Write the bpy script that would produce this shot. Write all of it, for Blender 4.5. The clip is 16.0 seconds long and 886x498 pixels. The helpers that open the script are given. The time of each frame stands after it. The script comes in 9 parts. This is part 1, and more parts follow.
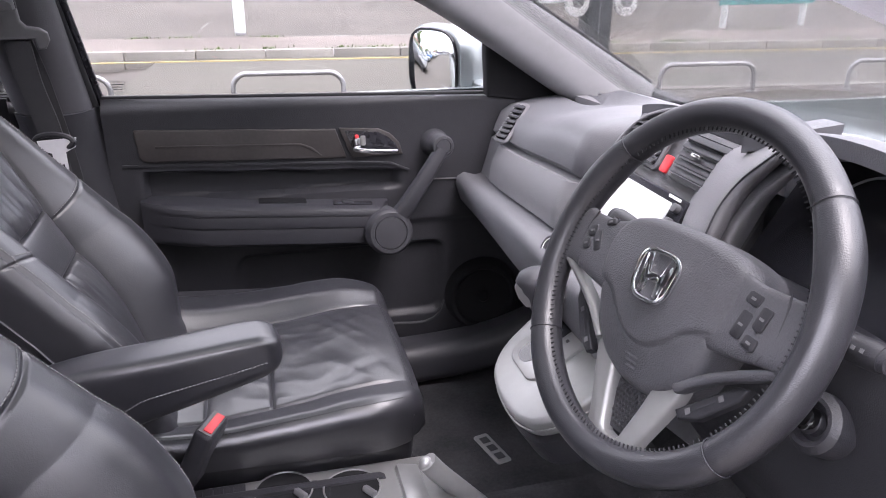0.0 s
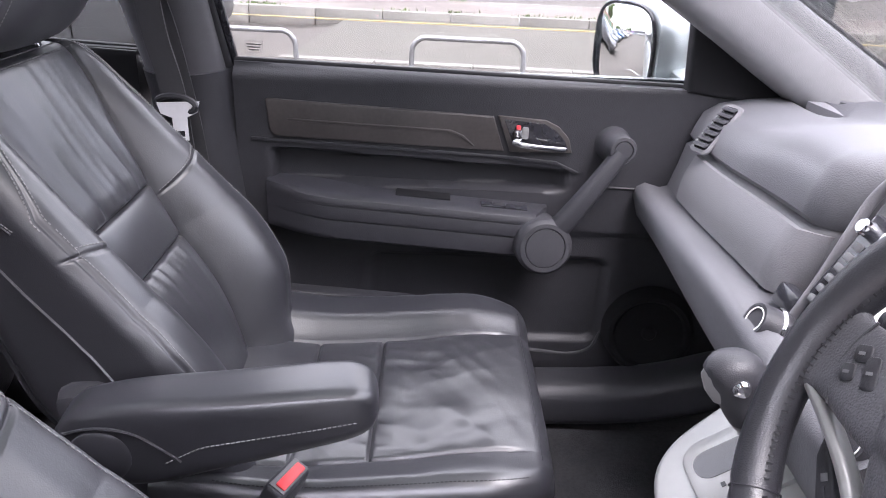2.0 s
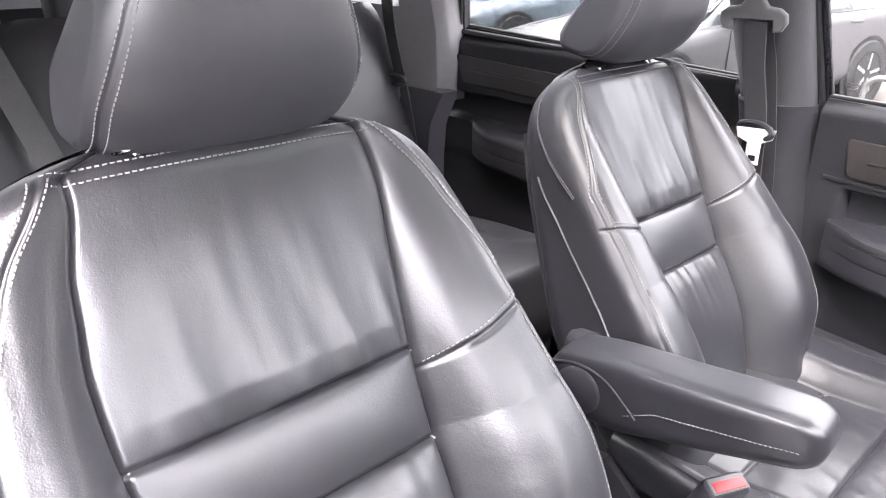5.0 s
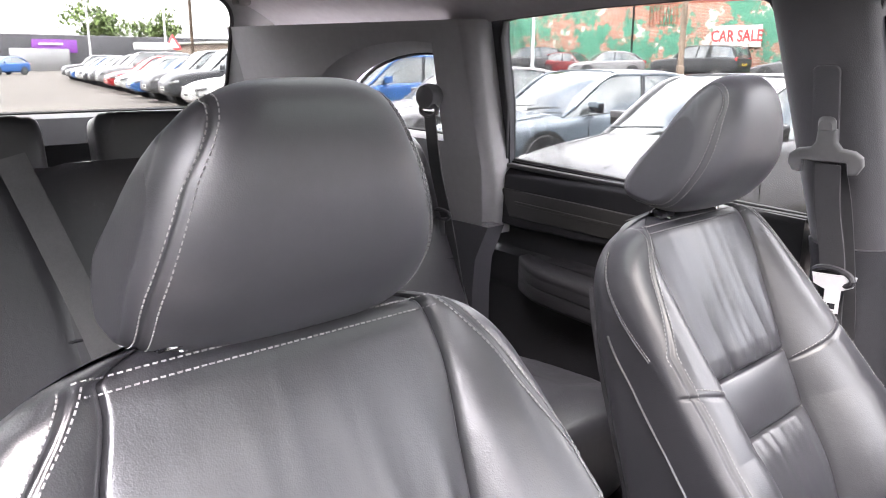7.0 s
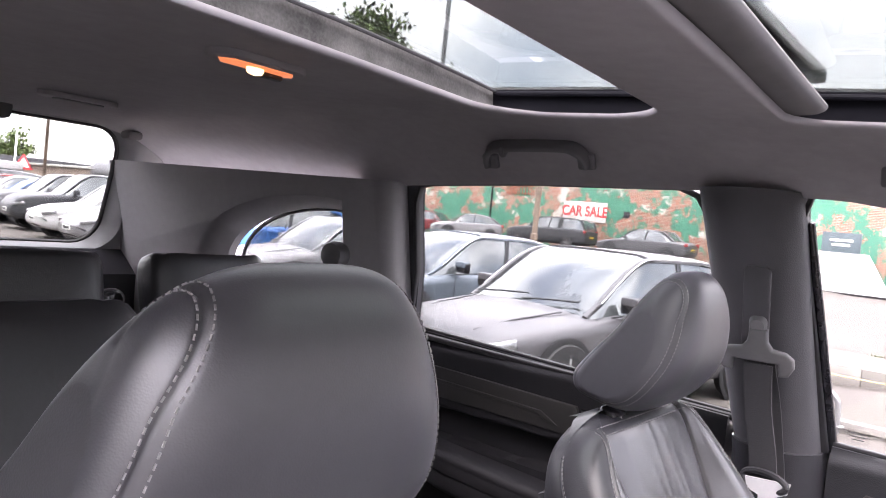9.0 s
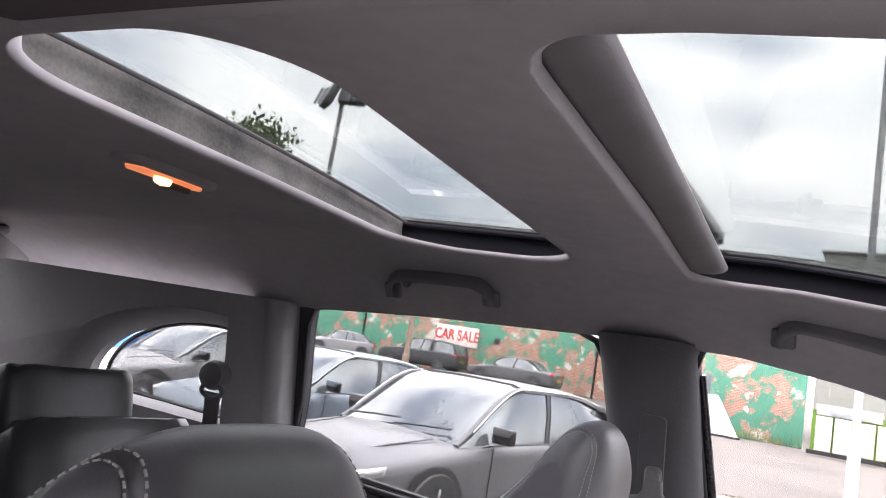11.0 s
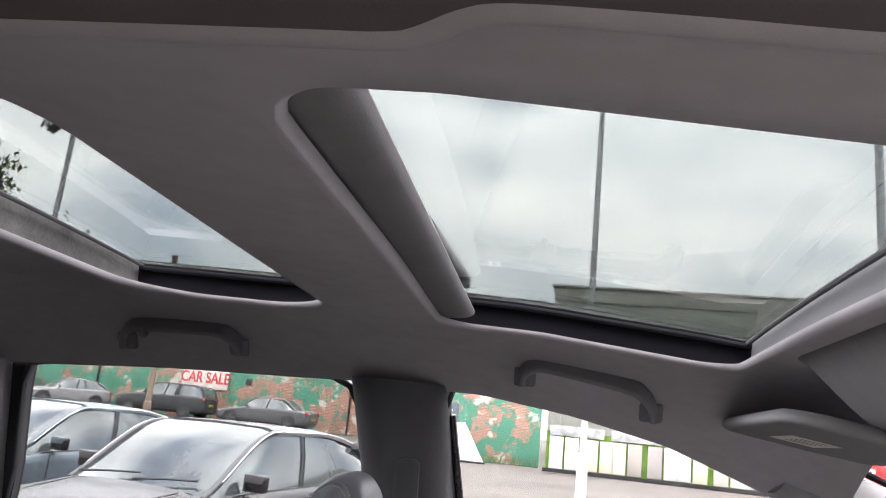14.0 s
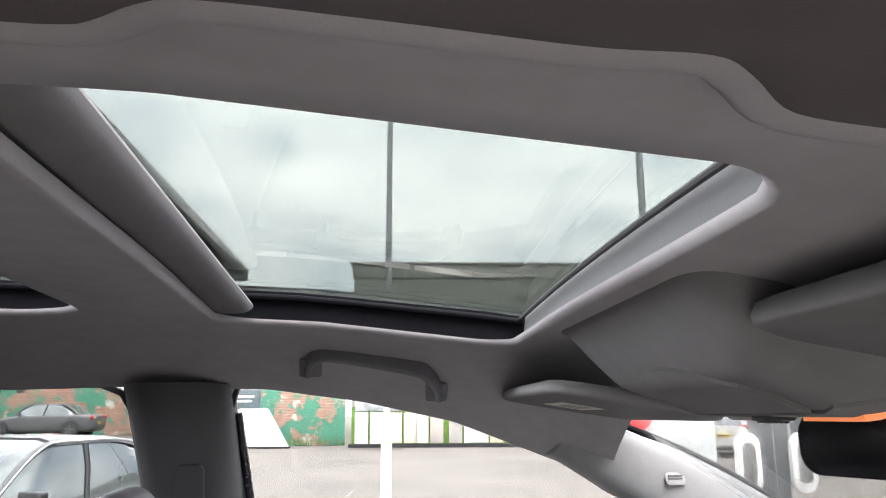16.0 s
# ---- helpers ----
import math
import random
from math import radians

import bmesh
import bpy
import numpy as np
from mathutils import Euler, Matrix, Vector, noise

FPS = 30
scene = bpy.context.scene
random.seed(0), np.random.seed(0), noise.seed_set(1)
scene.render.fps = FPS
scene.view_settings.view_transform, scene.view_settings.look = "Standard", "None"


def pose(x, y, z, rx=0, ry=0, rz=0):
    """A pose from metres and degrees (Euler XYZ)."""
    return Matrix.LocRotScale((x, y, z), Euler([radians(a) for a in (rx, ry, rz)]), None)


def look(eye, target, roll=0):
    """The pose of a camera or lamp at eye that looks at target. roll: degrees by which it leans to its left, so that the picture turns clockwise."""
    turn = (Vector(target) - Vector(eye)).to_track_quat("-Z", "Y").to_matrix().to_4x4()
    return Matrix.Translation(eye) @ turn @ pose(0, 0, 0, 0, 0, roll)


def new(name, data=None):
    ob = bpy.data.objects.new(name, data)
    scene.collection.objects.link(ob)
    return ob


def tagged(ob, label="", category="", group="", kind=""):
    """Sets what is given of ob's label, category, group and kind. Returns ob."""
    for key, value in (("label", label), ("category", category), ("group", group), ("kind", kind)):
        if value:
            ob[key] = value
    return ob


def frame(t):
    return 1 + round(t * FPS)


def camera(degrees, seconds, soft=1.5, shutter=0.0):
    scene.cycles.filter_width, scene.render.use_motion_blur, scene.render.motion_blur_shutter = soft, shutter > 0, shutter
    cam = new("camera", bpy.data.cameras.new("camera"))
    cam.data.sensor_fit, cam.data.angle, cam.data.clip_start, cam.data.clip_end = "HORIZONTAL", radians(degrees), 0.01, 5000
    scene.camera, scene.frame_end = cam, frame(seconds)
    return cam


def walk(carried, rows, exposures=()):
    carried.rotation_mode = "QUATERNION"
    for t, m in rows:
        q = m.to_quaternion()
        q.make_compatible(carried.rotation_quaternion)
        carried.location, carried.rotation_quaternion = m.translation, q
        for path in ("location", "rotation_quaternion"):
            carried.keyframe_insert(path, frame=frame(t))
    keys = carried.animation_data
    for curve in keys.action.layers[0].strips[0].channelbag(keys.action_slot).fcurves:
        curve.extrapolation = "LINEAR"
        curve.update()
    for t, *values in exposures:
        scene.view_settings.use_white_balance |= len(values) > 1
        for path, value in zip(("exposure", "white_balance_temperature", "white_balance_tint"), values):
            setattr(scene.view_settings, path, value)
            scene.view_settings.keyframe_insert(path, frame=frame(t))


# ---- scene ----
cam = camera(60.5, 16.0, soft=1.0)
EXPOSURES = [(0.0, 3.38, 6200, 25.0), (1.0, 3.53, 6150, 25.0), (2.0, 3.63, 6100, 24.0), (3.0, 3.9, 5950, 28.0), (3.5, 4.2, 5950, 29.0), (4.2, 4.5, 6500, 24.0), (5.0, 4.75, 6500, 21.0), (7.5, 4.5, 6550, 20.0), (9.0, 4.2, 6450, 27.0), (12.5, 3.8, 6500, 21.0), (14.5, 3.66, 6480, 18.0), (16.0, 3.8, 6450, 14.0)]
PATH = [
    (0, (0.305, -0.923, 1.352), (0.759, 0.88, 0.617), 0.1),
    (0.5, (0.344, -0.848, 1.352), (0.733, 0.96, 0.589), 0.4),
    (1, (0.375, -0.784, 1.34), (0.686, 1.03, 0.555), 1.0),
    (1.5, (0.376, -0.694, 1.337), (0.576, 1.128, 0.536), 1.7),
    (2, (0.368, -0.633, 1.322), (0.403, 1.195, 0.51), 2.3),
    (2.5, (0.383, -0.61, 1.315), (0.192, 1.208, 0.503), 2.6),
    (3, (0.427, -0.611, 1.318), (-0.055, 1.146, 0.493), 2.4),
    (3.5, (0.469, -0.636, 1.312), (-0.302, 1.011, 0.478), 2.0),
    (4, (0.504, -0.672, 1.305), (-0.507, 0.845, 0.481), 1.7),
    (4.5, (0.513, -0.695, 1.305), (-0.681, 0.697, 0.507), 1.3),
    (5, (0.509, -0.706, 1.318), (-0.815, 0.589, 0.563), 1.0),
    (5.2, (0.503, -0.706, 1.32), (-0.856, 0.565, 0.586), 1.1),
    (7.3, (0.385, -0.667, 1.362), (-1.051, 0.657, 0.932), 0.6),
    (7.5, (0.37, -0.667, 1.367), (-1.054, 0.681, 0.97), 1.0),
    (8, (0.322, -0.662, 1.37), (-1.053, 0.761, 1.076), 2.5),
    (8.5, (0.279, -0.666, 1.375), (-1.024, 0.84, 1.188), 4.2),
    (9, (0.235, -0.659, 1.372), (-0.986, 0.924, 1.3), 5.8),
    (9.5, (0.205, -0.658, 1.374), (-0.931, 0.988, 1.41), 7.4),
    (9.7, (0.198, -0.658, 1.375), (-0.907, 1.007, 1.454), 7.7),
    (12, (0.166, -0.66, 1.394), (-0.703, 1.104, 1.76), 10.3),
    (12.5, (0.165, -0.652, 1.393), (-0.617, 1.145, 1.791), 10.1),
    (13, (0.168, -0.646, 1.395), (-0.505, 1.19, 1.815), 9.5),
    (13.5, (0.169, -0.64, 1.4), (-0.369, 1.235, 1.844), 8.0),
    (14, (0.164, -0.634, 1.406), (-0.218, 1.275, 1.863), 6.0),
    (14.5, (0.165, -0.622, 1.413), (-0.061, 1.309, 1.881), 3.7),
    (15, (0.172, -0.615, 1.418), (0.095, 1.331, 1.876), 1.6),
    (15.5, (0.174, -0.607, 1.423), (0.235, 1.344, 1.861), -0.3),
    (16, (0.187, -0.617, 1.424), (0.335, 1.331, 1.852), -0.2),
]
walk(cam, [(t, look(eye, target, roll)) for t, eye, target, roll in PATH], EXPOSURES)

# ---- world, sun, exposure ----
world = bpy.data.worlds.new("overcast_sky")
scene.world = world
world.use_nodes = True
wn, wl = world.node_tree.nodes, world.node_tree.links
wn.clear()
w_out = wn.new("ShaderNodeOutputWorld")
w_bg = wn.new("ShaderNodeBackground")
w_sky = wn.new("ShaderNodeTexSky")
w_sky.sky_type, w_sky.sun_disc = "NISHITA", False
w_sky.sun_elevation, w_sky.sun_rotation = radians(62), radians(150)
w_sky.dust_density, w_sky.air_density = 3.0, 1.0
w_co = wn.new("ShaderNodeTexCoord")
w_map = wn.new("ShaderNodeMapping")
w_map.inputs["Scale"].default_value = (1.0, 1.0, 2.2)
w_noise = wn.new("ShaderNodeTexNoise")
w_noise.inputs["Scale"].default_value, w_noise.inputs["Detail"].default_value, w_noise.inputs["Roughness"].default_value = 2.6, 7, 0.52
w_ramp = wn.new("ShaderNodeValToRGB")
w_ramp.color_ramp.elements[0].position, w_ramp.color_ramp.elements[0].color = 0.30, (0.22, 0.22, 0.22, 1)
w_ramp.color_ramp.elements[1].position, w_ramp.color_ramp.elements[1].color = 0.52, (1, 1, 1, 1)
w_noise2 = wn.new("ShaderNodeTexNoise")
w_noise2.inputs["Scale"].default_value, w_noise2.inputs["Detail"].default_value = 4.3, 6
w_ramp2 = wn.new("ShaderNodeValToRGB")
w_ramp2.color_ramp.elements[0].position, w_ramp2.color_ramp.elements[0].color = 0.28, (7.2, 7.5, 7.8, 1)
w_ramp2.color_ramp.elements[1].position, w_ramp2.color_ramp.elements[1].color = 0.66, (10.6, 10.6, 10.5, 1)
w_mix = wn.new("ShaderNodeMix")
w_mix.data_type = "RGBA"
wl.new(w_co.outputs["Generated"], w_map.inputs["Vector"])
wl.new(w_map.outputs["Vector"], w_noise.inputs["Vector"])
wl.new(w_map.outputs["Vector"], w_noise2.inputs["Vector"])
wl.new(w_noise.outputs["Fac"], w_ramp.inputs["Fac"])
wl.new(w_noise2.outputs["Fac"], w_ramp2.inputs["Fac"])
wl.new(w_ramp.outputs["Color"], w_mix.inputs["Factor"])
wl.new(w_sky.outputs["Color"], w_mix.inputs["A"])
wl.new(w_ramp2.outputs["Color"], w_mix.inputs["B"])
wl.new(w_mix.outputs["Result"], w_bg.inputs["Color"])
w_sep = wn.new("ShaderNodeSeparateXYZ")
w_high = wn.new("ShaderNodeMapRange")
w_high.inputs["From Min"].default_value, w_high.inputs["From Max"].default_value = 0.0, 1.0
w_high.inputs["To Min"].default_value, w_high.inputs["To Max"].default_value = 0.092, 0.22
wl.new(w_co.outputs["Generated"], w_sep.inputs["Vector"])
wl.new(w_sep.outputs["Z"], w_high.inputs["Value"])
wl.new(w_high.outputs["Result"], w_bg.inputs["Strength"])
wl.new(w_bg.outputs["Background"], w_out.inputs["Surface"])
sun = new("sun", bpy.data.lights.new("sun", "SUN"))
sun.data.energy, sun.data.angle, sun.data.color = 0.5, radians(30), (1.0, 0.96, 0.9)
sun.matrix_world = look((0, 0, 30), (-8.0, 14.0, 0))

# ---- materials ----
def surf(name, col, rough=0.5, metal=0.0, grain=0.0, bump=0.0, var=0.08, mottle=3.0, spec=0.5, col2=None, cell=False, coat=0.0, rvar=0.06, island=0.0, rand=0.0, crease=0.0):
    """A surface with colour mottling at two scales, uneven gloss and a fine relief. grain: cells per metre."""
    m = bpy.data.materials.new(name)
    m.use_nodes = True
    n, l = m.node_tree.nodes, m.node_tree.links
    b = n["Principled BSDF"]
    b.inputs["Metallic"].default_value = metal
    b.inputs["Specular IOR Level"].default_value = spec
    b.inputs["Coat Weight"].default_value = coat
    co = n.new("ShaderNodeTexCoord")
    big = n.new("ShaderNodeTexNoise")
    big.inputs["Scale"].default_value, big.inputs["Detail"].default_value = mottle, 5
    fine = n.new("ShaderNodeTexNoise")
    fine.inputs["Scale"].default_value, fine.inputs["Detail"].default_value = mottle * 17, 4
    l.new(co.outputs["Object"], big.inputs["Vector"])
    l.new(co.outputs["Object"], fine.inputs["Vector"])
    add = n.new("ShaderNodeMath")
    add.operation = "MULTIPLY_ADD"
    add.inputs[1].default_value = 0.45
    l.new(fine.outputs["Fac"], add.inputs[0])
    l.new(big.outputs["Fac"], add.inputs[2])
    ramp = n.new("ShaderNodeValToRGB")
    c2 = col2 or tuple(min(1.0, c * (1 + 2.2 * var)) for c in col)
    c1 = tuple(c * (1 - 1.6 * var) for c in col)
    ramp.color_ramp.elements[0].position, ramp.color_ramp.elements[0].color = 0.45, (*c1, 1)
    ramp.color_ramp.elements[1].position, ramp.color_ramp.elements[1].color = 1.0, (*c2, 1)
    l.new(add.outputs[0], ramp.inputs["Fac"])
    last = ramp.outputs["Color"]
    if island or rand:
        hv = n.new("ShaderNodeHueSaturation")
        src = n.new("ShaderNodeNewGeometry") if island else n.new("ShaderNodeObjectInfo")
        mr = n.new("ShaderNodeMapRange")
        k = island or rand
        mr.inputs["To Min"].default_value, mr.inputs["To Max"].default_value = 1 - k, 1 + k
        l.new(src.outputs["Random Per Island" if island else "Random"], mr.inputs["Value"])
        l.new(mr.outputs["Result"], hv.inputs["Value"])
        l.new(last, hv.inputs["Color"])
        last = hv.outputs["Color"]
    l.new(last, b.inputs["Base Color"])
    rr = n.new("ShaderNodeMapRange")
    rr.inputs["To Min"].default_value, rr.inputs["To Max"].default_value = max(0.02, rough - rvar), min(1, rough + rvar)
    l.new(add.outputs[0], rr.inputs["Value"])
    l.new(rr.outputs["Result"], b.inputs["Roughness"])
    if bump:
        bp = n.new("ShaderNodeBump")
        bp.inputs["Strength"].default_value, bp.inputs["Distance"].default_value = bump, 0.0012 if grain > 100 else 0.01
        if cell:
            v = n.new("ShaderNodeTexVoronoi")
            v.feature = "SMOOTH_F1"
            v.inputs["Scale"].default_value = grain
            l.new(co.outputs["Object"], v.inputs["Vector"])
            l.new(v.outputs["Distance"], bp.inputs["Height"])
        else:
            v = n.new("ShaderNodeTexNoise")
            v.inputs["Scale"].default_value, v.inputs["Detail"].default_value = grain, 3
            l.new(co.outputs["Object"], v.inputs["Vector"])
            l.new(v.outputs["Fac"], bp.inputs["Height"])
        if crease:
            cn, cb = n.new("ShaderNodeTexNoise"), n.new("ShaderNodeBump")
            cn.inputs["Scale"].default_value, cn.inputs["Detail"].default_value, cn.inputs["Roughness"].default_value, cn.inputs["Distortion"].default_value = 42.0, 7, 0.62, 0.6
            cb.inputs["Strength"].default_value, cb.inputs["Distance"].default_value = crease, 0.004
            l.new(co.outputs["Object"], cn.inputs["Vector"])
            l.new(cn.outputs["Fac"], cb.inputs["Height"])
            l.new(cb.outputs["Normal"], bp.inputs["Normal"])
        l.new(bp.outputs["Normal"], b.inputs["Normal"])
    return m


def glassy(name, tint, gloss=1.0, rough=0.0):
    """Clear or tinted sheet glass: see-through with a mirror film that grows at grazing angles."""
    m = bpy.data.materials.new(name)
    m.use_nodes = True
    n, l = m.node_tree.nodes, m.node_tree.links
    n.clear()
    out, mix = n.new("ShaderNodeOutputMaterial"), n.new("ShaderNodeMixShader")
    tr, gl, fr = n.new("ShaderNodeBsdfTransparent"), n.new("ShaderNodeBsdfGlossy"), n.new("ShaderNodeFresnel")
    tr.inputs["Color"].default_value = (*tint, 1)
    gl.inputs["Roughness"].default_value = rough
    fr.inputs["IOR"].default_value = 1.45
    mu = n.new("ShaderNodeMath")
    mu.operation = "MULTIPLY"
    mu.inputs[1].default_value = gloss
    l.new(fr.outputs["Fac"], mu.inputs[0])
    l.new(mu.outputs[0], mix.inputs["Fac"])
    l.new(tr.outputs["BSDF"], mix.inputs[1])
    l.new(gl.outputs["BSDF"], mix.inputs[2])
    l.new(mix.outputs["Shader"], out.inputs["Surface"])
    return m


def glow(name, col, power):
    m = bpy.data.materials.new(name)
    m.use_nodes = True
    b = m.node_tree.nodes["Principled BSDF"]
    b.inputs["Base Color"].default_value = (*col, 1)
    b.inputs["Emission Color"].default_value = (*col, 1)
    b.inputs["Emission Strength"].default_value = power
    return m


LEATHER = surf("black_leather", (0.0095, 0.0095, 0.0110), 0.30, spec=0.9, coat=0.0, crease=0.12, grain=800, bump=0.11, cell=True, var=0.18, mottle=6, rvar=0.06)
LEATHER_DK = surf("worn_black_leather", (0.010, 0.010, 0.0115), 0.30, spec=0.7, crease=0.25, grain=800, bump=0.18, cell=True, var=0.18, mottle=6)
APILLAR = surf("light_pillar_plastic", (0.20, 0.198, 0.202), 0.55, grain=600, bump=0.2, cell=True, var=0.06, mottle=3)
LEATHER_SOFT = surf("grained_leather", (0.011, 0.011, 0.0127), 0.29, spec=0.8, crease=0.05, grain=950, bump=0.07, cell=True, var=0.15, mottle=7, rvar=0.06)
HEADHIDE = surf("headrest_leather", (0.024, 0.024, 0.027), 0.38, spec=0.8, crease=0.03, grain=950, bump=0.06, cell=True, var=0.12, mottle=7, rvar=0.06)
SOFT = surf("soft_charcoal_plastic", (0.024, 0.024, 0.027), 0.45, spec=0.40, grain=650, bump=0.35, cell=True, var=0.12, mottle=4)
DASHSOFT = surf("dash_charcoal_skin", (0.080, 0.080, 0.085), 0.40, grain=650, bump=0.35, cell=True, var=0.12, mottle=4)
HUBSKIN = surf("hub_skin", (0.048, 0.048, 0.052), 0.46, grain=700, bump=0.45, cell=True, var=0.10, mottle=5)
WHEELHIDE = surf("wheel_leather", (0.014, 0.014, 0.016), 0.30, spec=0.7, grain=900, bump=0.22, cell=True, var=0.15, mottle=8)
ARMSKIN = surf("door_armrest_skin", (0.020, 0.020, 0.023), 0.42, spec=0.5, grain=900, bump=0.16, cell=True, var=0.12, mottle=6)
CAPSKIN = surf("grained_charcoal_cap", (0.026, 0.026, 0.029), 0.46, spec=0.45, grain=700, bump=0.3, cell=True, var=0.10, mottle=5)
PITBLACK = surf("matt_black_plastic", (0.009, 0.009, 0.010), 0.7, spec=0.2, grain=600, bump=0.2, var=0.12, mottle=5)
SWITCH = surf("switch_black", (0.016, 0.016, 0.018), 0.42, spec=0.4, grain=700, bump=0.15, cell=True, var=0.1, mottle=6)
# The rear-view mirror's dark reflection is put in the glass colour.
DARK_REFLECT = surf("dimmed_mirror", (0.030, 0.030, 0.034), 0.22, metal=0.6, var=0.0, rvar=0.0)
HARD = surf("hard_black_plastic", (0.020, 0.020, 0.023), 0.45, grain=750, bump=0.3, cell=True, var=0.12, mottle=5)
# Light pillar plastic darkened: the centre pillar's shade is put in the colour.
GREYPL_SHADE = surf("grey_pillar_plastic", (0.058, 0.057, 0.062), 0.55, grain=600, bump=0.25, cell=True, var=0.06, mottle=3)
DASHPL = surf("dash_grey_plastic", (0.132, 0.130, 0.135), 0.42, grain=600, bump=0.4, cell=True, var=0.08, mottle=4)
TRIMSTRIP = surf("brushed_dark_trim", (0.036, 0.032, 0.030), 0.40, grain=300, bump=0.08, var=0.2, mottle=8)
# Rear copies of the door trim and skin, coloured darker for the shade there.
TRIM_SHADE = surf("dark_rear_trim", (0.010, 0.0095, 0.009), 0.52, grain=300, bump=0.08, var=0.2, mottle=8)
SOFT_SHADE = surf("rear_door_skin", (0.0085, 0.0085, 0.010), 0.5, spec=0.3, grain=650, bump=0.35, cell=True, var=0.12, mottle=4)
LINER = surf("headliner_fabric", (0.33, 0.314, 0.321), 0.95, grain=900, bump=0.25, var=0.07, mottle=2.5, spec=0.1)
LINER_DK = surf("sunshade_fabric", (0.17, 0.165, 0.165), 0.95, grain=900, bump=0.25, var=0.07, mottle=2.5, spec=0.1)
CARPET = surf("black_carpet", (0.033, 0.033, 0.035), 0.98, grain=380, bump=0.9, var=0.3, mottle=9, spec=0.1)
ROOFSEAL = surf("roof_frame_black", (0.004, 0.004, 0.006), 0.6, grain=300, bump=0.1, var=0.15, mottle=6, spec=0.08)
RUBBER = surf("black_rubber", (0.018, 0.018, 0.019), 0.6, grain=300, bump=0.1, var=0.15, mottle=6)
GLOSSBLK = surf("gloss_black", (0.012, 0.012, 0.014), 0.12, var=0.1, mottle=5)
SILVER = surf("satin_silver_plastic", (0.27, 0.27, 0.265), 0.32, metal=0.6, grain=500, bump=0.05, var=0.05, mottle=4)
TITAN = surf("dark_titanium_plastic", (0.22, 0.22, 0.215), 0.38, metal=0.5, grain=500, bump=0.05, var=0.06, mottle=4)
CHROME = surf("chrome", (0.78, 0.78, 0.79), 0.08, metal=1.0, var=0.03, mottle=6, rvar=0.03)
STEEL = surf("pressed_steel", (0.62, 0.62, 0.63), 0.42, metal=0.45, var=0.05, mottle=8)
STITCH = surf("grey_thread", (0.19, 0.187, 0.185), 0.8, var=0.15, mottle=40, spec=0.2)
STITCH_DK = surf("dark_thread", (0.022, 0.022, 0.024), 0.8, var=0.15, mottle=40, spec=0.2)
WEBBING = surf("seat_belt_webbing", (0.030, 0.030, 0.032), 0.6, grain=900, bump=0.5, var=0.12, mottle=12)
WEB_GREY = surf("grey_belt_webbing", (0.065, 0.065, 0.066), 0.65, grain=900, bump=0.5, var=0.12, mottle=12)
GREYHARD = surf("grey_hard_plastic", (0.095, 0.095, 0.097), 0.45, grain=700, bump=0.15, var=0.06, mottle=6)
RED = surf("red_plastic", (0.62, 0.045, 0.05), 0.35, var=0.08, mottle=8)
WHITEPL = surf("white_plastic", (0.72, 0.72, 0.70), 0.4, var=0.06, mottle=5)
CLEAR = glassy("window_glass", (0.58, 0.585, 0.575), 0.5)
TINTED = glassy("privacy_glass", (0.43, 0.44, 0.43), 0.4)
ROOFGLASS = glassy("sunroof_glass", (0.255, 0.27, 0.26), 0.30)
MIRROR = surf("mirror_silver", (0.86, 0.88, 0.88), 0.01, metal=1.0, var=0.0, mottle=3, rvar=0.0)
SCREEN = surf("screen_glass", (0.62, 0.63, 0.62), 0.10, var=0.05, mottle=3, coat=1.0)
PAINT_SILVER = surf("silver_green_paint", (0.30, 0.33, 0.335), 0.28, metal=0.55, var=0.04, mottle=3, coat=0.8)
AMBER = glow("warm_lamp_lens", (1.0, 0.30, 0.11), 0.045)
BULB = glow("lamp_bulb", (1.0, 0.55, 0.20), 0.28)
HANDLEPL = surf("handle_grey_plastic", (0.135, 0.132, 0.138), 0.5, grain=600, bump=0.2, cell=True, var=0.06, mottle=3)
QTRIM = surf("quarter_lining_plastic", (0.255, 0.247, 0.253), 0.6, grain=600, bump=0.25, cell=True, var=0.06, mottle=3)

# ---- mesh tools ----
def mesh_of(name, v, f, smooth=40.0):
    me = bpy.data.meshes.new(name)
    me.from_pydata([tuple(p) for p in v], [], [tuple(q) for q in f])
    bm = bmesh.new()
    bm.from_mesh(me)
    bmesh.ops.recalc_face_normals(bm, faces=bm.faces)
    bm.to_mesh(me)
    bm.free()
    if smooth:
        for p in me.polygons:
            p.use_smooth = True
        me.set_sharp_from_angle(angle=radians(smooth))
    return me


def part(name, geo, material, parent=None, label="", smooth=40.0):
    """Links a bmesh, a (vertices, faces) pair or a mesh as one object, under a thing or a part if one is given."""
    if isinstance(geo, bmesh.types.BMesh):
        me = bpy.data.meshes.new(name)
        bmesh.ops.recalc_face_normals(geo, faces=geo.faces)
        geo.to_mesh(me)
        geo.free()
        if smooth:
            for p in me.polygons:
                p.use_smooth = True
            me.set_sharp_from_angle(angle=radians(smooth))
    elif isinstance(geo, tuple):
        me = mesh_of(name, geo[0], geo[1], smooth)
    else:
        me = geo
    if not me.materials:
        me.materials.append(material)
    ob = new(name, me)
    if parent:
        ob.parent = parent
    if label:
        ob["label"] = label
    return ob


def thing(name, label, category, at=(0, 0, 0), group="", kind="", rot=(0, 0, 0)):
    ob = new(name)
    ob.matrix_world = pose(*at, *rot)
    ob.empty_display_size = 0.05
    return tagged(ob, label, category, group, kind)


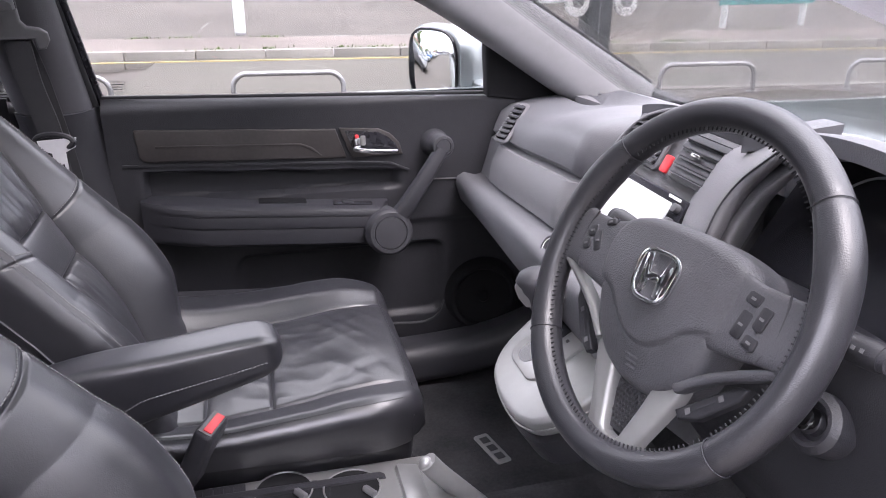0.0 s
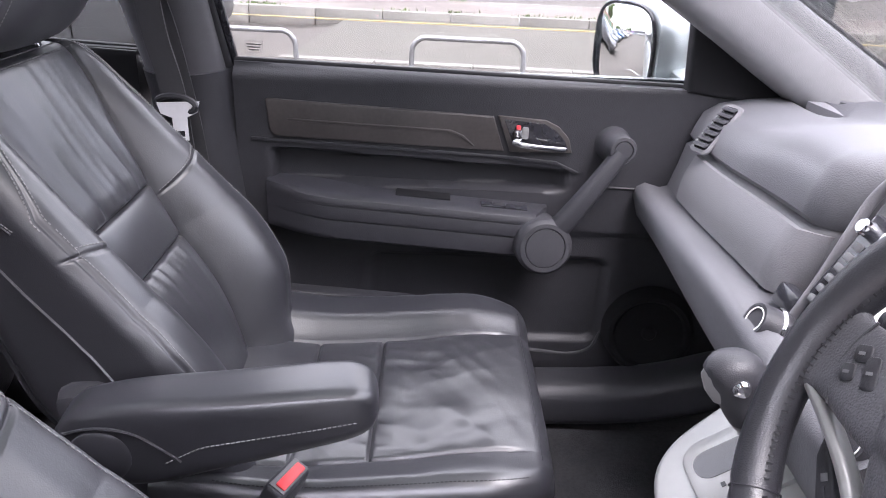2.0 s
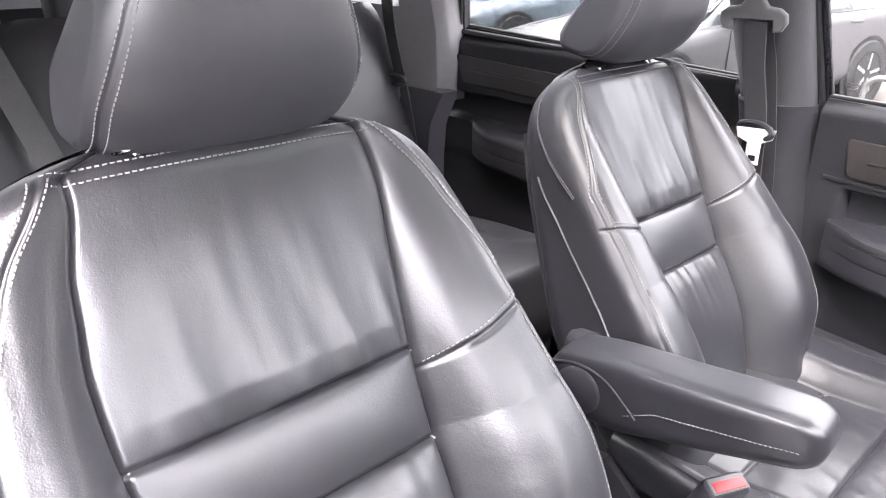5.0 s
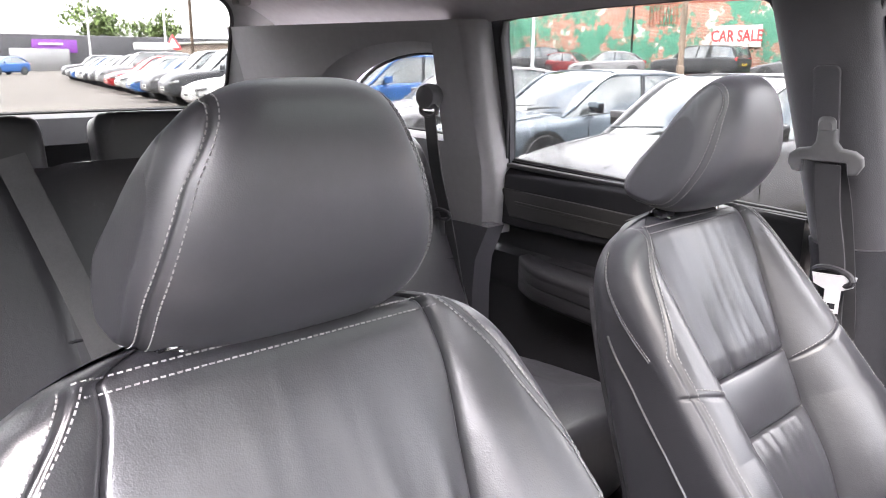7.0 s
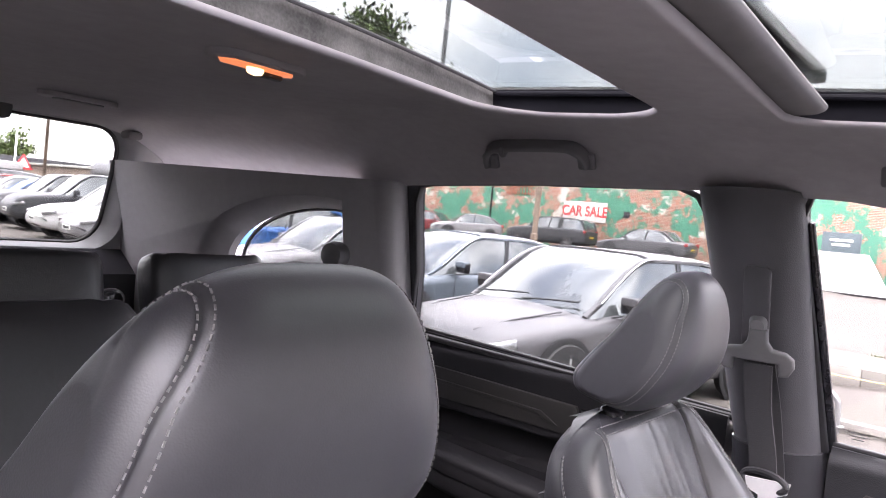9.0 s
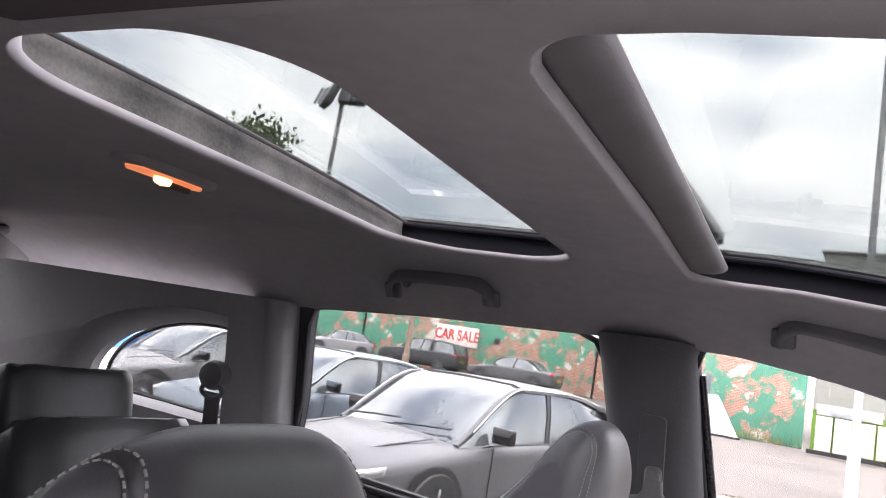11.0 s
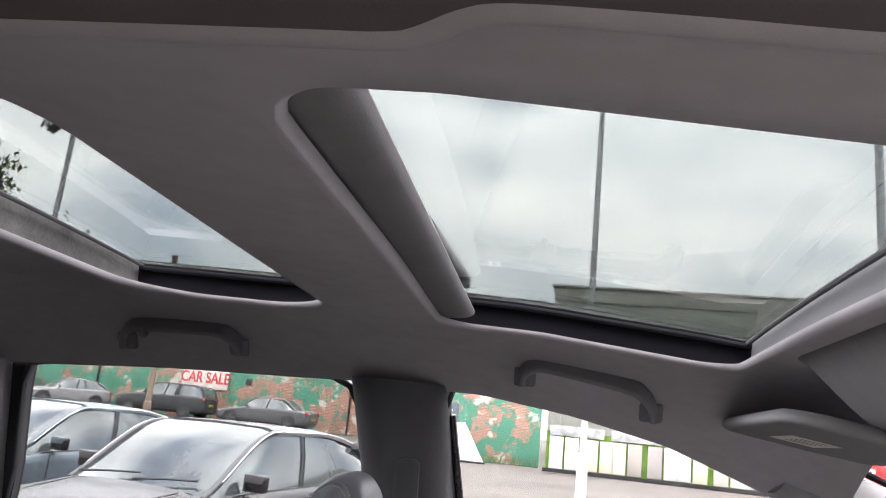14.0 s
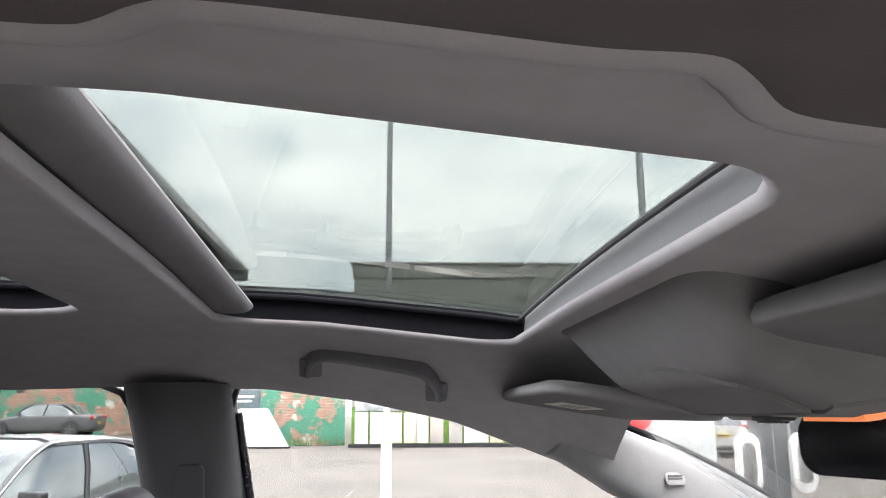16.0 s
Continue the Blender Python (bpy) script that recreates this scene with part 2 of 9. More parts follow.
def loft(loops, cap=True, closed=True):
    """A skin over loops of equal length."""
    n, v, f = len(loops[0]), [], []
    for lp in loops:
        v += [tuple(p) for p in lp]
    for i in range(len(loops) - 1):
        for j in range(n if closed else n - 1):
            k = (j + 1) % n
            f.append((i * n + j, i * n + k, (i + 1) * n + k, (i + 1) * n + j))
    if cap and closed:
        f.append(tuple(range(n)))
        f.append(tuple(range((len(loops) - 1) * n, len(loops) * n)))
    return v, f


def grid(fn, us, vs):
    """An open sheet through fn(u, v)."""
    return loft([[fn(u, w) for w in vs] for u in us], False, False)


def slab(fn, us, vs, thick):
    """A sheet through fn(u, v) with a back, thick behind it along thick(u, v) or the vector given, and closed rims."""
    nu, nv = len(us), len(vs)
    a = [Vector(fn(u, w)) for u in us for w in vs]
    off = Vector(thick)
    v = a + [p + off for p in a]
    m, f = nu * nv, []
    for i in range(nu - 1):
        for j in range(nv - 1):
            q = (i * nv + j, i * nv + j + 1, (i + 1) * nv + j + 1, (i + 1) * nv + j)
            f += [q, tuple(m + k for k in reversed(q))]
    rim = [j for j in range(nv)] + [i * nv + nv - 1 for i in range(1, nu)] + [(nu - 1) * nv + j for j in range(nv - 2, -1, -1)] + [i * nv for i in range(nu - 2, 0, -1)]
    for i in range(len(rim)):
        p, q = rim[i], rim[(i + 1) % len(rim)]
        f.append((p, q, m + q, m + p))
    return v, f


def merge(*geos):
    v, f = [], []
    for gv, gf in geos:
        o = len(v)
        v += list(gv)
        f += [tuple(o + k for k in q) for q in gf]
    return v, f


def moved(geo, m):
    return [tuple(m @ Vector(p)) for p in geo[0]], geo[1]


def block(size, bevel=0.0, seg=2, at=(0, 0, 0), rot=(0, 0, 0), top=1.0):
    """A bevelled box about its middle; top: how far its upper face is drawn in."""
    bm = bmesh.new()
    bmesh.ops.create_cube(bm, size=1.0)
    for w in bm.verts:
        k = top if w.co.z > 0 else 1.0
        w.co = Vector((w.co.x * size[0] * k, w.co.y * size[1] * k, w.co.z * size[2]))
    if bevel:
        bmesh.ops.bevel(bm, geom=list(bm.edges), offset=bevel, segments=seg, profile=0.5, affect="EDGES")
    bmesh.ops.transform(bm, matrix=pose(*at, *rot), verts=bm.verts)
    bm.verts.index_update()
    geo = [tuple(w.co) for w in bm.verts], [tuple(w.index for w in q.verts) for q in bm.faces]
    bm.free()
    return geo


def plate(outline, depth, bevel=0.0, seg=2, m=None):
    """A prism: a flat outline in x, y drawn up by depth, its edges rounded, put at the pose m."""
    bm = bmesh.new()
    vs = [bm.verts.new((x, y, 0)) for x, y in outline]
    face = bm.faces.new(vs)
    r = bmesh.ops.extrude_face_region(bm, geom=[face])
    bmesh.ops.translate(bm, vec=(0, 0, depth), verts=[w for w in r["geom"] if isinstance(w, bmesh.types.BMVert)])
    if bevel:
        top = [e for e in bm.edges if all(abs(w.co.z - depth) < 1e-6 for w in e.verts)]
        bmesh.ops.bevel(bm, geom=top, offset=bevel, segments=seg, profile=0.5, affect="EDGES")
    if m is not None:
        bmesh.ops.transform(bm, matrix=m, verts=bm.verts)
    bm.verts.index_update()
    geo = [tuple(w.co) for w in bm.verts], [tuple(w.index for w in q.verts) for q in bm.faces]
    bm.free()
    return geo


def rounded(w, h, r, n=5, cx=0.0, cy=0.0):
    """The outline of a rounded rectangle."""
    out = []
    for sx, sy, a0 in ((1, 1, 0), (-1, 1, 90), (-1, -1, 180), (1, -1, 270)):
        for i in range(n + 1):
            a = radians(a0 + 90 * i / n)
            out.append((cx + sx * (w / 2 - r) + r * math.cos(a), cy + sy * (h / 2 - r) + r * math.sin(a)))
    return out


def spline(pts, n):
    """Points along a smooth curve through pts (Catmull-Rom)."""
    p = [Vector(q) for q in pts]
    p = [2 * p[0] - p[1]] + p + [2 * p[-1] - p[-2]]
    out, m = [], len(p) - 3
    for i in range(n):
        s = i / (n - 1) * m
        k = min(int(s), m - 1)
        t = s - k
        a, b, c, d = p[k : k + 4]
        out.append(0.5 * ((2 * b) + (c - a) * t + (2 * a - 5 * b + 4 * c - d) * t * t + (3 * b - a - 3 * c + d) * t ** 3))
    return out


def sweep(path, section, up=(0, 0, 1), closed=False, cap=True, scale=None):
    """Draws a flat section (x across, y up) along a path."""
    loops, n = [], len(path)
    for i in range(n):
        a = Vector(path[(i - 1) % n] if closed or i else path[0])
        b = Vector(path[(i + 1) % n] if closed or i < n - 1 else path[-1])
        t = (b - a).normalized()
        side = t.cross(Vector(up)).normalized()
        top = side.cross(t)
        k = scale(i / (n - 1)) if scale else (1, 1)
        loops.append([Vector(path[i]) + side * (x * k[0]) + top * (y * k[1]) for x, y in section])
    if closed:
        loops.append(loops[0])
        return loft(loops, False)
    return loft(loops, cap)


def ring(r, n=12):
    return [(r * math.cos(2 * math.pi * i / n), r * math.sin(2 * math.pi * i / n)) for i in range(n)]


def lathe(profile, n=24, m=None):
    """Turns (radius, height) points round z."""
    loops = [[(r * math.cos(2 * math.pi * i / n), r * math.sin(2 * math.pi * i / n), h) for i in range(n)] for r, h in profile]
    geo = loft(loops)
    return moved(geo, m) if m is not None else geo


def lin(a, b, n):
    return [a + (b - a) * i / (n - 1) for i in range(n)]


def interp(x, xs, ys):
    return float(np.interp(x, xs, ys))


def sinterp(x, xs, ys):
    """A smooth curve through (xs, ys)."""
    n = len(xs)
    if x <= xs[0]:
        return ys[0]
    if x >= xs[-1]:
        return ys[-1]
    k = max(i for i in range(n - 1) if xs[i] <= x)
    def slope(i):
        if i in (0, n - 1):
            return (ys[min(i + 1, n - 1)] - ys[max(i - 1, 0)]) / (xs[min(i + 1, n - 1)] - xs[max(i - 1, 0)])
        a, b = (ys[i] - ys[i - 1]) / (xs[i] - xs[i - 1]), (ys[i + 1] - ys[i]) / (xs[i + 1] - xs[i])
        return 0.0 if a * b <= 0 else 2 * a * b / (a + b)
    h = xs[k + 1] - xs[k]
    t = (x - xs[k]) / h
    return ys[k] * (1 + 2 * t) * (1 - t) ** 2 + ys[k + 1] * t * t * (3 - 2 * t) + h * (slope(k) * t * (1 - t) ** 2 - slope(k + 1) * t * t * (1 - t))


def smooth01(t):
    t = min(1.0, max(0.0, t))
    return t * t * (3 - 2 * t)


def facing(x, y, z, ax, ay, az):
    """A pose at a place whose local z looks along the given way, with local y as near to up as it can be."""
    zz = Vector((ax, ay, az)).normalized()
    up = Vector((0, 0, 1)) if abs(zz.z) < 0.95 else Vector((1, 0, 0))
    xx = up.cross(zz).normalized()
    yy = zz.cross(xx)
    return Matrix(((xx.x, yy.x, zz.x, x), (xx.y, yy.y, zz.y, y), (xx.z, yy.z, zz.z, z), (0, 0, 0, 1)))


# ---- the car: body shell and linings (x forward, y to the passenger's side) ----
def side_y(z):
    """The inner face of the side glass."""
    return 0.752 - 0.25 * (z - 1.05)


EDGE_X = [-1.95, -1.05, -0.9, -0.6, -0.25, 0.0, 0.15, 0.30, 0.45, 0.60, 0.70, 0.84, 1.0, 1.15]
EDGE_Z = [1.440, 1.436, 1.445, 1.462, 1.470, 1.466, 1.446, 1.414, 1.358, 1.300, 1.258, 1.175, 1.10, 1.055]


def edge_z(x):
    """The height of the lining's lower edge over the side windows."""
    return interp(x, EDGE_X, EDGE_Z)


def roof_mid(x):
    return interp(x, [-1.86, -1.3, -0.7, -0.2, 0.1, 0.36, 0.46, 0.58], [1.548, 1.562, 1.565, 1.552, 1.540, 1.513, 1.495, 1.448])


def roof_z(x, y):
    """The headliner: flat in the middle, bent down to the window tops, the windscreen and the tailgate."""
    mid = roof_mid(x)
    yo = side_y(edge_z(x))
    t = (abs(y) - 0.40) / max(0.05, yo - 0.40)
    if t <= 0:
        return mid
    e = edge_z(x)
    return mid + (e - mid) * min(1.0, t) ** 1.7


def rect_loop(x0, x1, y0, y1, r, n):
    """n points round a rounded rectangle, evenly by side, starting from the middle of the front side."""
    pts = []
    per = n // 4
    cx, cy, hx, hy = (x0 + x1) / 2, (y0 + y1) / 2, (x1 - x0) / 2, (y1 - y0) / 2
    for i in range(n):
        k, t = i // per, (i % per) / per * 2 - 1
        a, b = ((hx, t * hy), (-t * hx, hy), (-hx, -t * hy), (t * hx, -hy))[k]
        if r > 0 and abs(a) > hx - r and abs(b) > hy - r:
            sa, sb = math.copysign(1, a), math.copysign(1, b)
            da, db = abs(a) - (hx - r), abs(b) - (hy - r)
            m = max(da, db)
            d = math.hypot(da, db) or 1
            a, b = sa * (hx - r + da * m / d), sb * (hy - r + db * m / d)
        pts.append((cx + a, cy + b))
    return pts


def skew(hole, x):
    """How far an opening's cross edges sweep back towards the passenger's side."""
    if hole[0] < -0.2:
        return 0.080
    return 0.062 * min(1.0, max(0.0, (hole[1] - x) / (hole[1] - hole[0])))


def headliner_zone(x0, x1, hole, r, yl):
    """A stretch of headliner with one rounded opening, whose rim turns up into the roof."""
    n = 144
    inner = [(x - skew(hole, x) * y, y) for x, y in rect_loop(*hole, r, n)]
    outer = rect_loop(x0, x1, -1.0, 1.0, 0.0, n)
    outer = [(x, math.copysign(min(1.0, abs(y)), y) * side_y(edge_z(x))) for x, y in outer]
    loops = []
    for k in range(13):
        s = k / 12
        row = []
        for (ox, oy), (ix, iy) in zip(outer, inner):
            x, y = ox + (ix - ox) * s, oy + (iy - oy) * s
            z = roof_z(x, y)
            row.append((x, y, z))
        loops.append(row)
    cx, cy = (hole[0] + hole[1]) / 2, (hole[2] + hole[3]) / 2
    for d, h in ((0.004, 0.003), (0.010, 0.009), (0.013, 0.016), (0.0135, 0.022)):
        row = []
        for (x, y), (lx, ly) in zip(inner, inner):
            v = Vector((cx - lx, cy - ly)).normalized()
            row.append((x + v.x * -0.0 + v.x * d * 0.6, y + v.y * d * 0.6, roof_z(x, y) + h * (1 - 0.62 * max(smooth01((y - 0.33) / 0.05), smooth01((hole[0] + 0.06 - x - skew(hole, x) * y) / 0.03), smooth01((x + skew(hole, x) * y - hole[1] + 0.06) / 0.03)))))
        loops.append(row)
    return loft(loops, False)


FRONT_HOLE = (-0.012, 0.357, -0.350, 0.418)
REAR_HOLE = (-0.469, -0.157, -0.375, 0.418)
ceiling = tagged(new("ceiling"), "dark grey fabric headliner with two glass roof openings", "headliner", kind="structure")
part("lining", headliner_zone(-0.082, 0.56, FRONT_HOLE, 0.05, 0), LINER, ceiling, smooth=60)
part("lining", headliner_zone(-0.78, -0.082, REAR_HOLE, 0.11, 0), LINER, ceiling, smooth=60)
part("lining", grid(lambda x, t: (x, t * side_y(edge_z(x)), roof_z(x, t * side_y(edge_z(x)))), lin(-1.87, -0.78, 20), lin(-1, 1, 40)), LINER, ceiling, smooth=60)
# the outer skin of the roof, above lining and glass
def glass_z(x, y):
    return roof_mid(x) + 0.060 - 0.05 * y * y


def roof_skin(x, y):
    return roof_mid(min(x, 0.50)) + 0.067 - 0.05 * y * y - 1.2 * max(0.0, abs(y) - 0.47) ** 2


roof_panel = tagged(new("roof_panel"), "grey painted steel roof panel over the headliner", "roof", kind="structure")
for (xa, xb, ya, yb) in ((-1.95, -0.62, -0.72, 0.72), (0.46, 0.62, -0.72, 0.72), (-0.62, 0.46, -0.72, -0.47), (-0.62, 0.46, 0.49, 0.72)):
    part("sheet", slab(lambda x, y: (x, y, roof_skin(x, y)), lin(xa, xb, 10), lin(ya, yb, 10), (0, 0, 0.010)), PAINT_SILVER, roof_panel)
DUSTY = surf("dusty_black_seal", (0.055, 0.054, 0.052), 0.75, grain=500, bump=0.2, var=0.45, mottle=14)


def roof_glass(name, label, hole, x0, x1):
    """A glass roof panel over one opening, with the black frame that shows between lining and glass."""
    t = thing(name, label, "sunroof", (0, 0, 0))
    p = part("pane", slab(lambda x, y: (x, y, glass_z(x, y)), lin(x0, x1, 8), lin(-0.47, 0.49, 12), (0, 0, 0.005)), ROOFGLASS, t, "tinted green-grey glass")
    p.visible_shadow = False
    for yy in (hole[2] - 0.022, hole[3] + 0.010):
        part("side_wall", slab(lambda x, k: (x - skew(hole, x) * yy, yy, roof_mid(x) + 0.010 + (glass_z(x, yy) - roof_mid(x) - 0.012) * k), lin(hole[0] - 0.03, hole[1] + 0.03, 8), lin(0, 1, 4), (0, math.copysign(0.008, yy), 0)), ROOFSEAL, t, "black frame wall")
        part("drip_channel", sweep([(x - skew(hole, x) * yy, yy - math.copysign(0.004, yy), glass_z(x, yy) - 0.010) for x in lin(hole[0] - 0.02, hole[1] + 0.02, 8)], ring(0.004, 8)), ROOFSEAL, t)
    for xa, sg, mat in ((hole[0] - 0.022, -1, DUSTY), (hole[1] + 0.020, 1, GREYHARD)):
        part("end_wall", slab(lambda y, k: (xa - skew(hole, xa) * y + sg * 0.004 * k, y, roof_mid(xa) + 0.010 + (glass_z(xa, y) - roof_mid(xa) - 0.012) * k), lin(hole[2] - 0.02, hole[3] + 0.02, 10), lin(0, 1, 4), (sg * 0.008, 0, 0)), mat, t, "dusty frame wall")
        part("cross_seal", sweep([(xa - skew(hole, xa) * y - sg * 0.003, y, glass_z(xa, y) - 0.006) for y in lin(hole[2] - 0.02, hole[3] + 0.02, 12)], ring(0.003, 8)), RUBBER, t, "dusty black rubber seal")
    return t


roof_glass("front_sunroof", "tinted glass front sunroof panel with black rails", FRONT_HOLE, -0.078, 0.445)
roof_glass("rear_sunroof", "fixed tinted glass rear roof panel with dusty seal", REAR_HOLE, -0.56, -0.084)
shade = thing("sunshade", "dark grey fabric sunroof shade drawn fully back", "sunshade")
part("shade_panel", sweep([(-0.004 - 0.055 * y, y, 1.567) for y in lin(-0.365, 0.402, 14)], [(0.037 * math.copysign(abs(math.cos(a)) ** 0.7, math.cos(a)), 0.011 * math.sin(a)) for a in lin(0, 2 * math.pi * 19 / 20, 20)], up=(0, 0, 1)), LINER_DK, shade, "grey fabric edge")
part("pull_lip", sweep([(0.023 - 0.055 * y, y, 1.5675) for y in lin(-0.36, 0.397, 14)], ring(0.006, 8), up=(0, 0, 1)), LINER_DK, shade, "rounded front lip")
roof_beam = tagged(new("roof_beam"), "black painted roof cross beam above the headliner", "roof beam", kind="structure")
part("beam", block((0.12, 0.93, 0.02), 0.004, at=(-0.07, 0.01, 1.622)), GLOSSBLK, roof_beam)


def dome_lamp(at, label):
    t = thing("dome_lamp", label, "lamp", at)
    part("bezel", plate(rounded(0.15, 0.062, 0.03), 0.010, 0.005, m=pose(0, 0, 0.004, 180, 0, 90)), LINER, t)
    part("lens", plate([(-0.048, -0.016), (0.048, -0.016), (0.062, 0), (0.048, 0.016), (-0.048, 0.016), (-0.062, 0)], 0.006, 0.003, m=pose(0, 0, -0.003, 180, 0, 90)), AMBER, t, "lit warm amber lens")
    part("bulb", moved(lathe([(0.001, -0.014), (0.006, -0.010), (0.008, 0.0), (0.006, 0.010), (0.001, 0.014)], 14), pose(0.004, -0.006, -0.011, 90, 0, 0)), BULB, t, "bright lamp bulb")
    part("switch", block((0.014, 0.052, 0.008), 0.003, at=(-0.008, 0.022, -0.012), rot=(0, 0, 4)), HARD, t, "dark rocker switch")
    return t


dome_lamp((-0.605, -0.015, 1.558), "lit warm dome lamp in the headliner behind the rear roof glass")


def roof_handle(x0, x1, zh, label):
    t = thing("grab_handle", label, "grab handle", ((x0 + x1) / 2, 0.535, zh), group="roof grab handles")
    h = (x1 - x0) / 2
    e0, e1 = edge_z(x0) - edge_z((x0 + x1) / 2), edge_z(x1) - edge_z((x0 + x1) / 2)
    path = spline([(-h, 0.006, -0.026 + e0), (-h + 0.003, -0.006, -0.012 + e0), (-h + 0.016, -0.020, 0.000 + e0 * 0.8), (-h * 0.55, -0.023, 0.006 + e0 * 0.5), (h * 0.55, -0.023, 0.006 + e1 * 0.5), (h - 0.016, -0.020, 0.000 + e1 * 0.8), (h - 0.003, -0.006, -0.012 + e1), (h, 0.006, -0.026 + e1)], 44)
    part("bar", sweep(path, rounded(0.011, 0.026, 0.005, 3), up=(0, 0.45, 1)), HANDLEPL, t, "dark grey plastic grip")
    for s, e in ((-1, e0), (1, e1)):
        part("mount", block((0.034, 0.012, 0.030), 0.005, at=(s * (h - 0.004), 0.006, -0.018 + e), rot=(28, 0, 0)), HANDLEPL, t)
    if x0 < 0:
        part("coat_hook", sweep(spline([(-h + 0.05, -0.010, 0.008), (-h + 0.05, -0.020, -0.010), (-h + 0.05, -0.030, -0.012), (-h + 0.05, -0.034, 0.0)], 8), ring(0.0045, 8), up=(1, 0, 0)), HANDLEPL, t)
    return t


roof_handle(0.072, 0.268, 1.498, "dark grey folding roof grab handle above the front passenger window")
roof_handle(-0.600, -0.390, 1.517, "dark grey roof grab handle with coat hook above the rear window")

roof_edge = tagged(new("trim_roof"), "grey moulded edge of the headliner above the driver's door", "trim", kind="structure")
RIDGE = spline([(-0.30, -0.395, 0), (0.03, -0.400, 0), (0.090, -0.401, 0), (0.106, -0.408, 0), (0.120, -0.421, 0), (0.137, -0.430, 0), (0.186, -0.433, 0), (0.239, -0.434, 0), (0.268, -0.440, 0), (0.282, -0.430, 0), (0.308, -0.404, 0), (0.345, -0.400, 0)], 60)
part("moulded_lip", sweep([(p.x, p.y, roof_z(p.x, p.y) - 0.002) for p in RIDGE], [(0.008 * math.cos(a), 0.0055 * math.sin(a)) for a in lin(0, 2 * math.pi * 11 / 12, 12)]), LINER, roof_edge, "soft raised lip")
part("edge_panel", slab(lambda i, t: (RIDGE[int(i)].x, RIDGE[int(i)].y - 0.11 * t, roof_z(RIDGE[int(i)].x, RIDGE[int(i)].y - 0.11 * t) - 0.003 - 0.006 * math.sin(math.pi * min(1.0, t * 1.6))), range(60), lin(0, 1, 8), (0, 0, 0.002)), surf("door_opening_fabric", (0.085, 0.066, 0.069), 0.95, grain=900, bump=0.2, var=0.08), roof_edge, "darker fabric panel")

# ---- pillars ----
def lining_strip(fn, us, vs, thick, material, parent, name="trim", label=""):
    return part(name, slab(fn, us, vs, thick), material, parent, label, smooth=50)


b_pillar = tagged(new("b_pillar"), "grey plastic centre pillar trim with a dark lower half", "pillar", kind="structure")


def pillar_face(x0a, x1a, x0b, x1b, za, zb, bulge=0.03, inset=0.0):
    """A gently bowed pillar lining between two heights; x spans at the bottom and the top."""
    def fn(t, s):
        z = za + (zb - za) * t
        x0, x1 = x0a + (x0b - x0a) * t, x1a + (x1b - x1a) * t
        y = side_y(max(z, 1.0)) - 0.012 - inset - bulge * (1 - abs(2 * s - 1) ** 3.0)
        return (x0 + (x1 - x0) * s, y, z)
    return fn


SS = lin(0, 1, 17)
lining_strip(pillar_face(-0.150, -0.012, -0.225, -0.062, 1.045, 1.475, 0.045), lin(0, 1, 14), SS, (0, 0.06, 0), GREYPL_SHADE, b_pillar, "upper_trim", "light grey plastic")
lining_strip(pillar_face(-0.10, 0.06, -0.155, -0.008, 0.42, 1.048, 0.060), lin(0, 1, 14), SS, (0, 0.06, 0), SOFT, b_pillar, "lower_trim", "charcoal plastic")
c_pillar = tagged(new("c_pillar"), "grey plastic rear quarter lining round an arched quarter window", "pillar", kind="structure")


def quarter_geo():
    """The lining between rear door and tailgate, with an arched opening cut from behind."""
    n = 40
    def world(x, z):
        return (x, 0.665 - 0.22 * max(0.0, z - 1.1) - 0.10 * max(0.0, -x - 1.05), z)
    out = []
    for i in range(n):
        t = i / n * 4
        k, s = int(t), t - int(t)
        x, z = ((-0.945 - 0.98 * s, 1.450 + 0.005 * s), (-1.925, 1.455 - 0.515 * s), (-1.925 + 1.0 * s, 0.94), (-0.925 - 0.02 * s, 0.94 + 0.50 * s))[k]
        out.append((x, z))
    hole = []
    for i in range(n):
        t = i / n * 4
        k, s = int(t), t - int(t)
        if k == 0:
            x, z = -1.075 - 0.05 * s, 1.372 + 0.004 * s
        elif k == 1:
            a = radians(90 * s)
            x, z = -1.125 - 0.40 * math.sin(a) , 1.376 - 0.20 * (1 - math.cos(a))
        elif k == 2:
            x, z = -1.525 + 0.44 * s, 1.176 - 0.012 * s
        else:
            x, z = -1.085 + 0.010 * s, 1.164 + 0.208 * s
        hole.append((x, z))
    wide = [(hx + (hx + 1.25) * 0.16 - (0.03 if hx < -1.12 else 0), hz + (hz - 1.22) * 0.17) for hx, hz in hole]
    loops = [[world(*p) for p in out], [world(*p) for p in wide]]
    loops.append([(x, y + 0.012, z) for x, y, z in [world(px * 0.6 + hx * 0.4, pz * 0.6 + hz * 0.4) for (px, pz), (hx, hz) in zip(wide, hole)]])
    loops.append([(x, y + 0.05, z) for x, y, z in [world(*p) for p in hole]])
    loops.append([(x, y + 0.075, z) for x, y, z in [world(*p) for p in hole]])
    return loft(loops, False), [(x, 0.665 - 0.22 * max(0.0, z - 1.1) + 0.06, z) for x, z in hole]


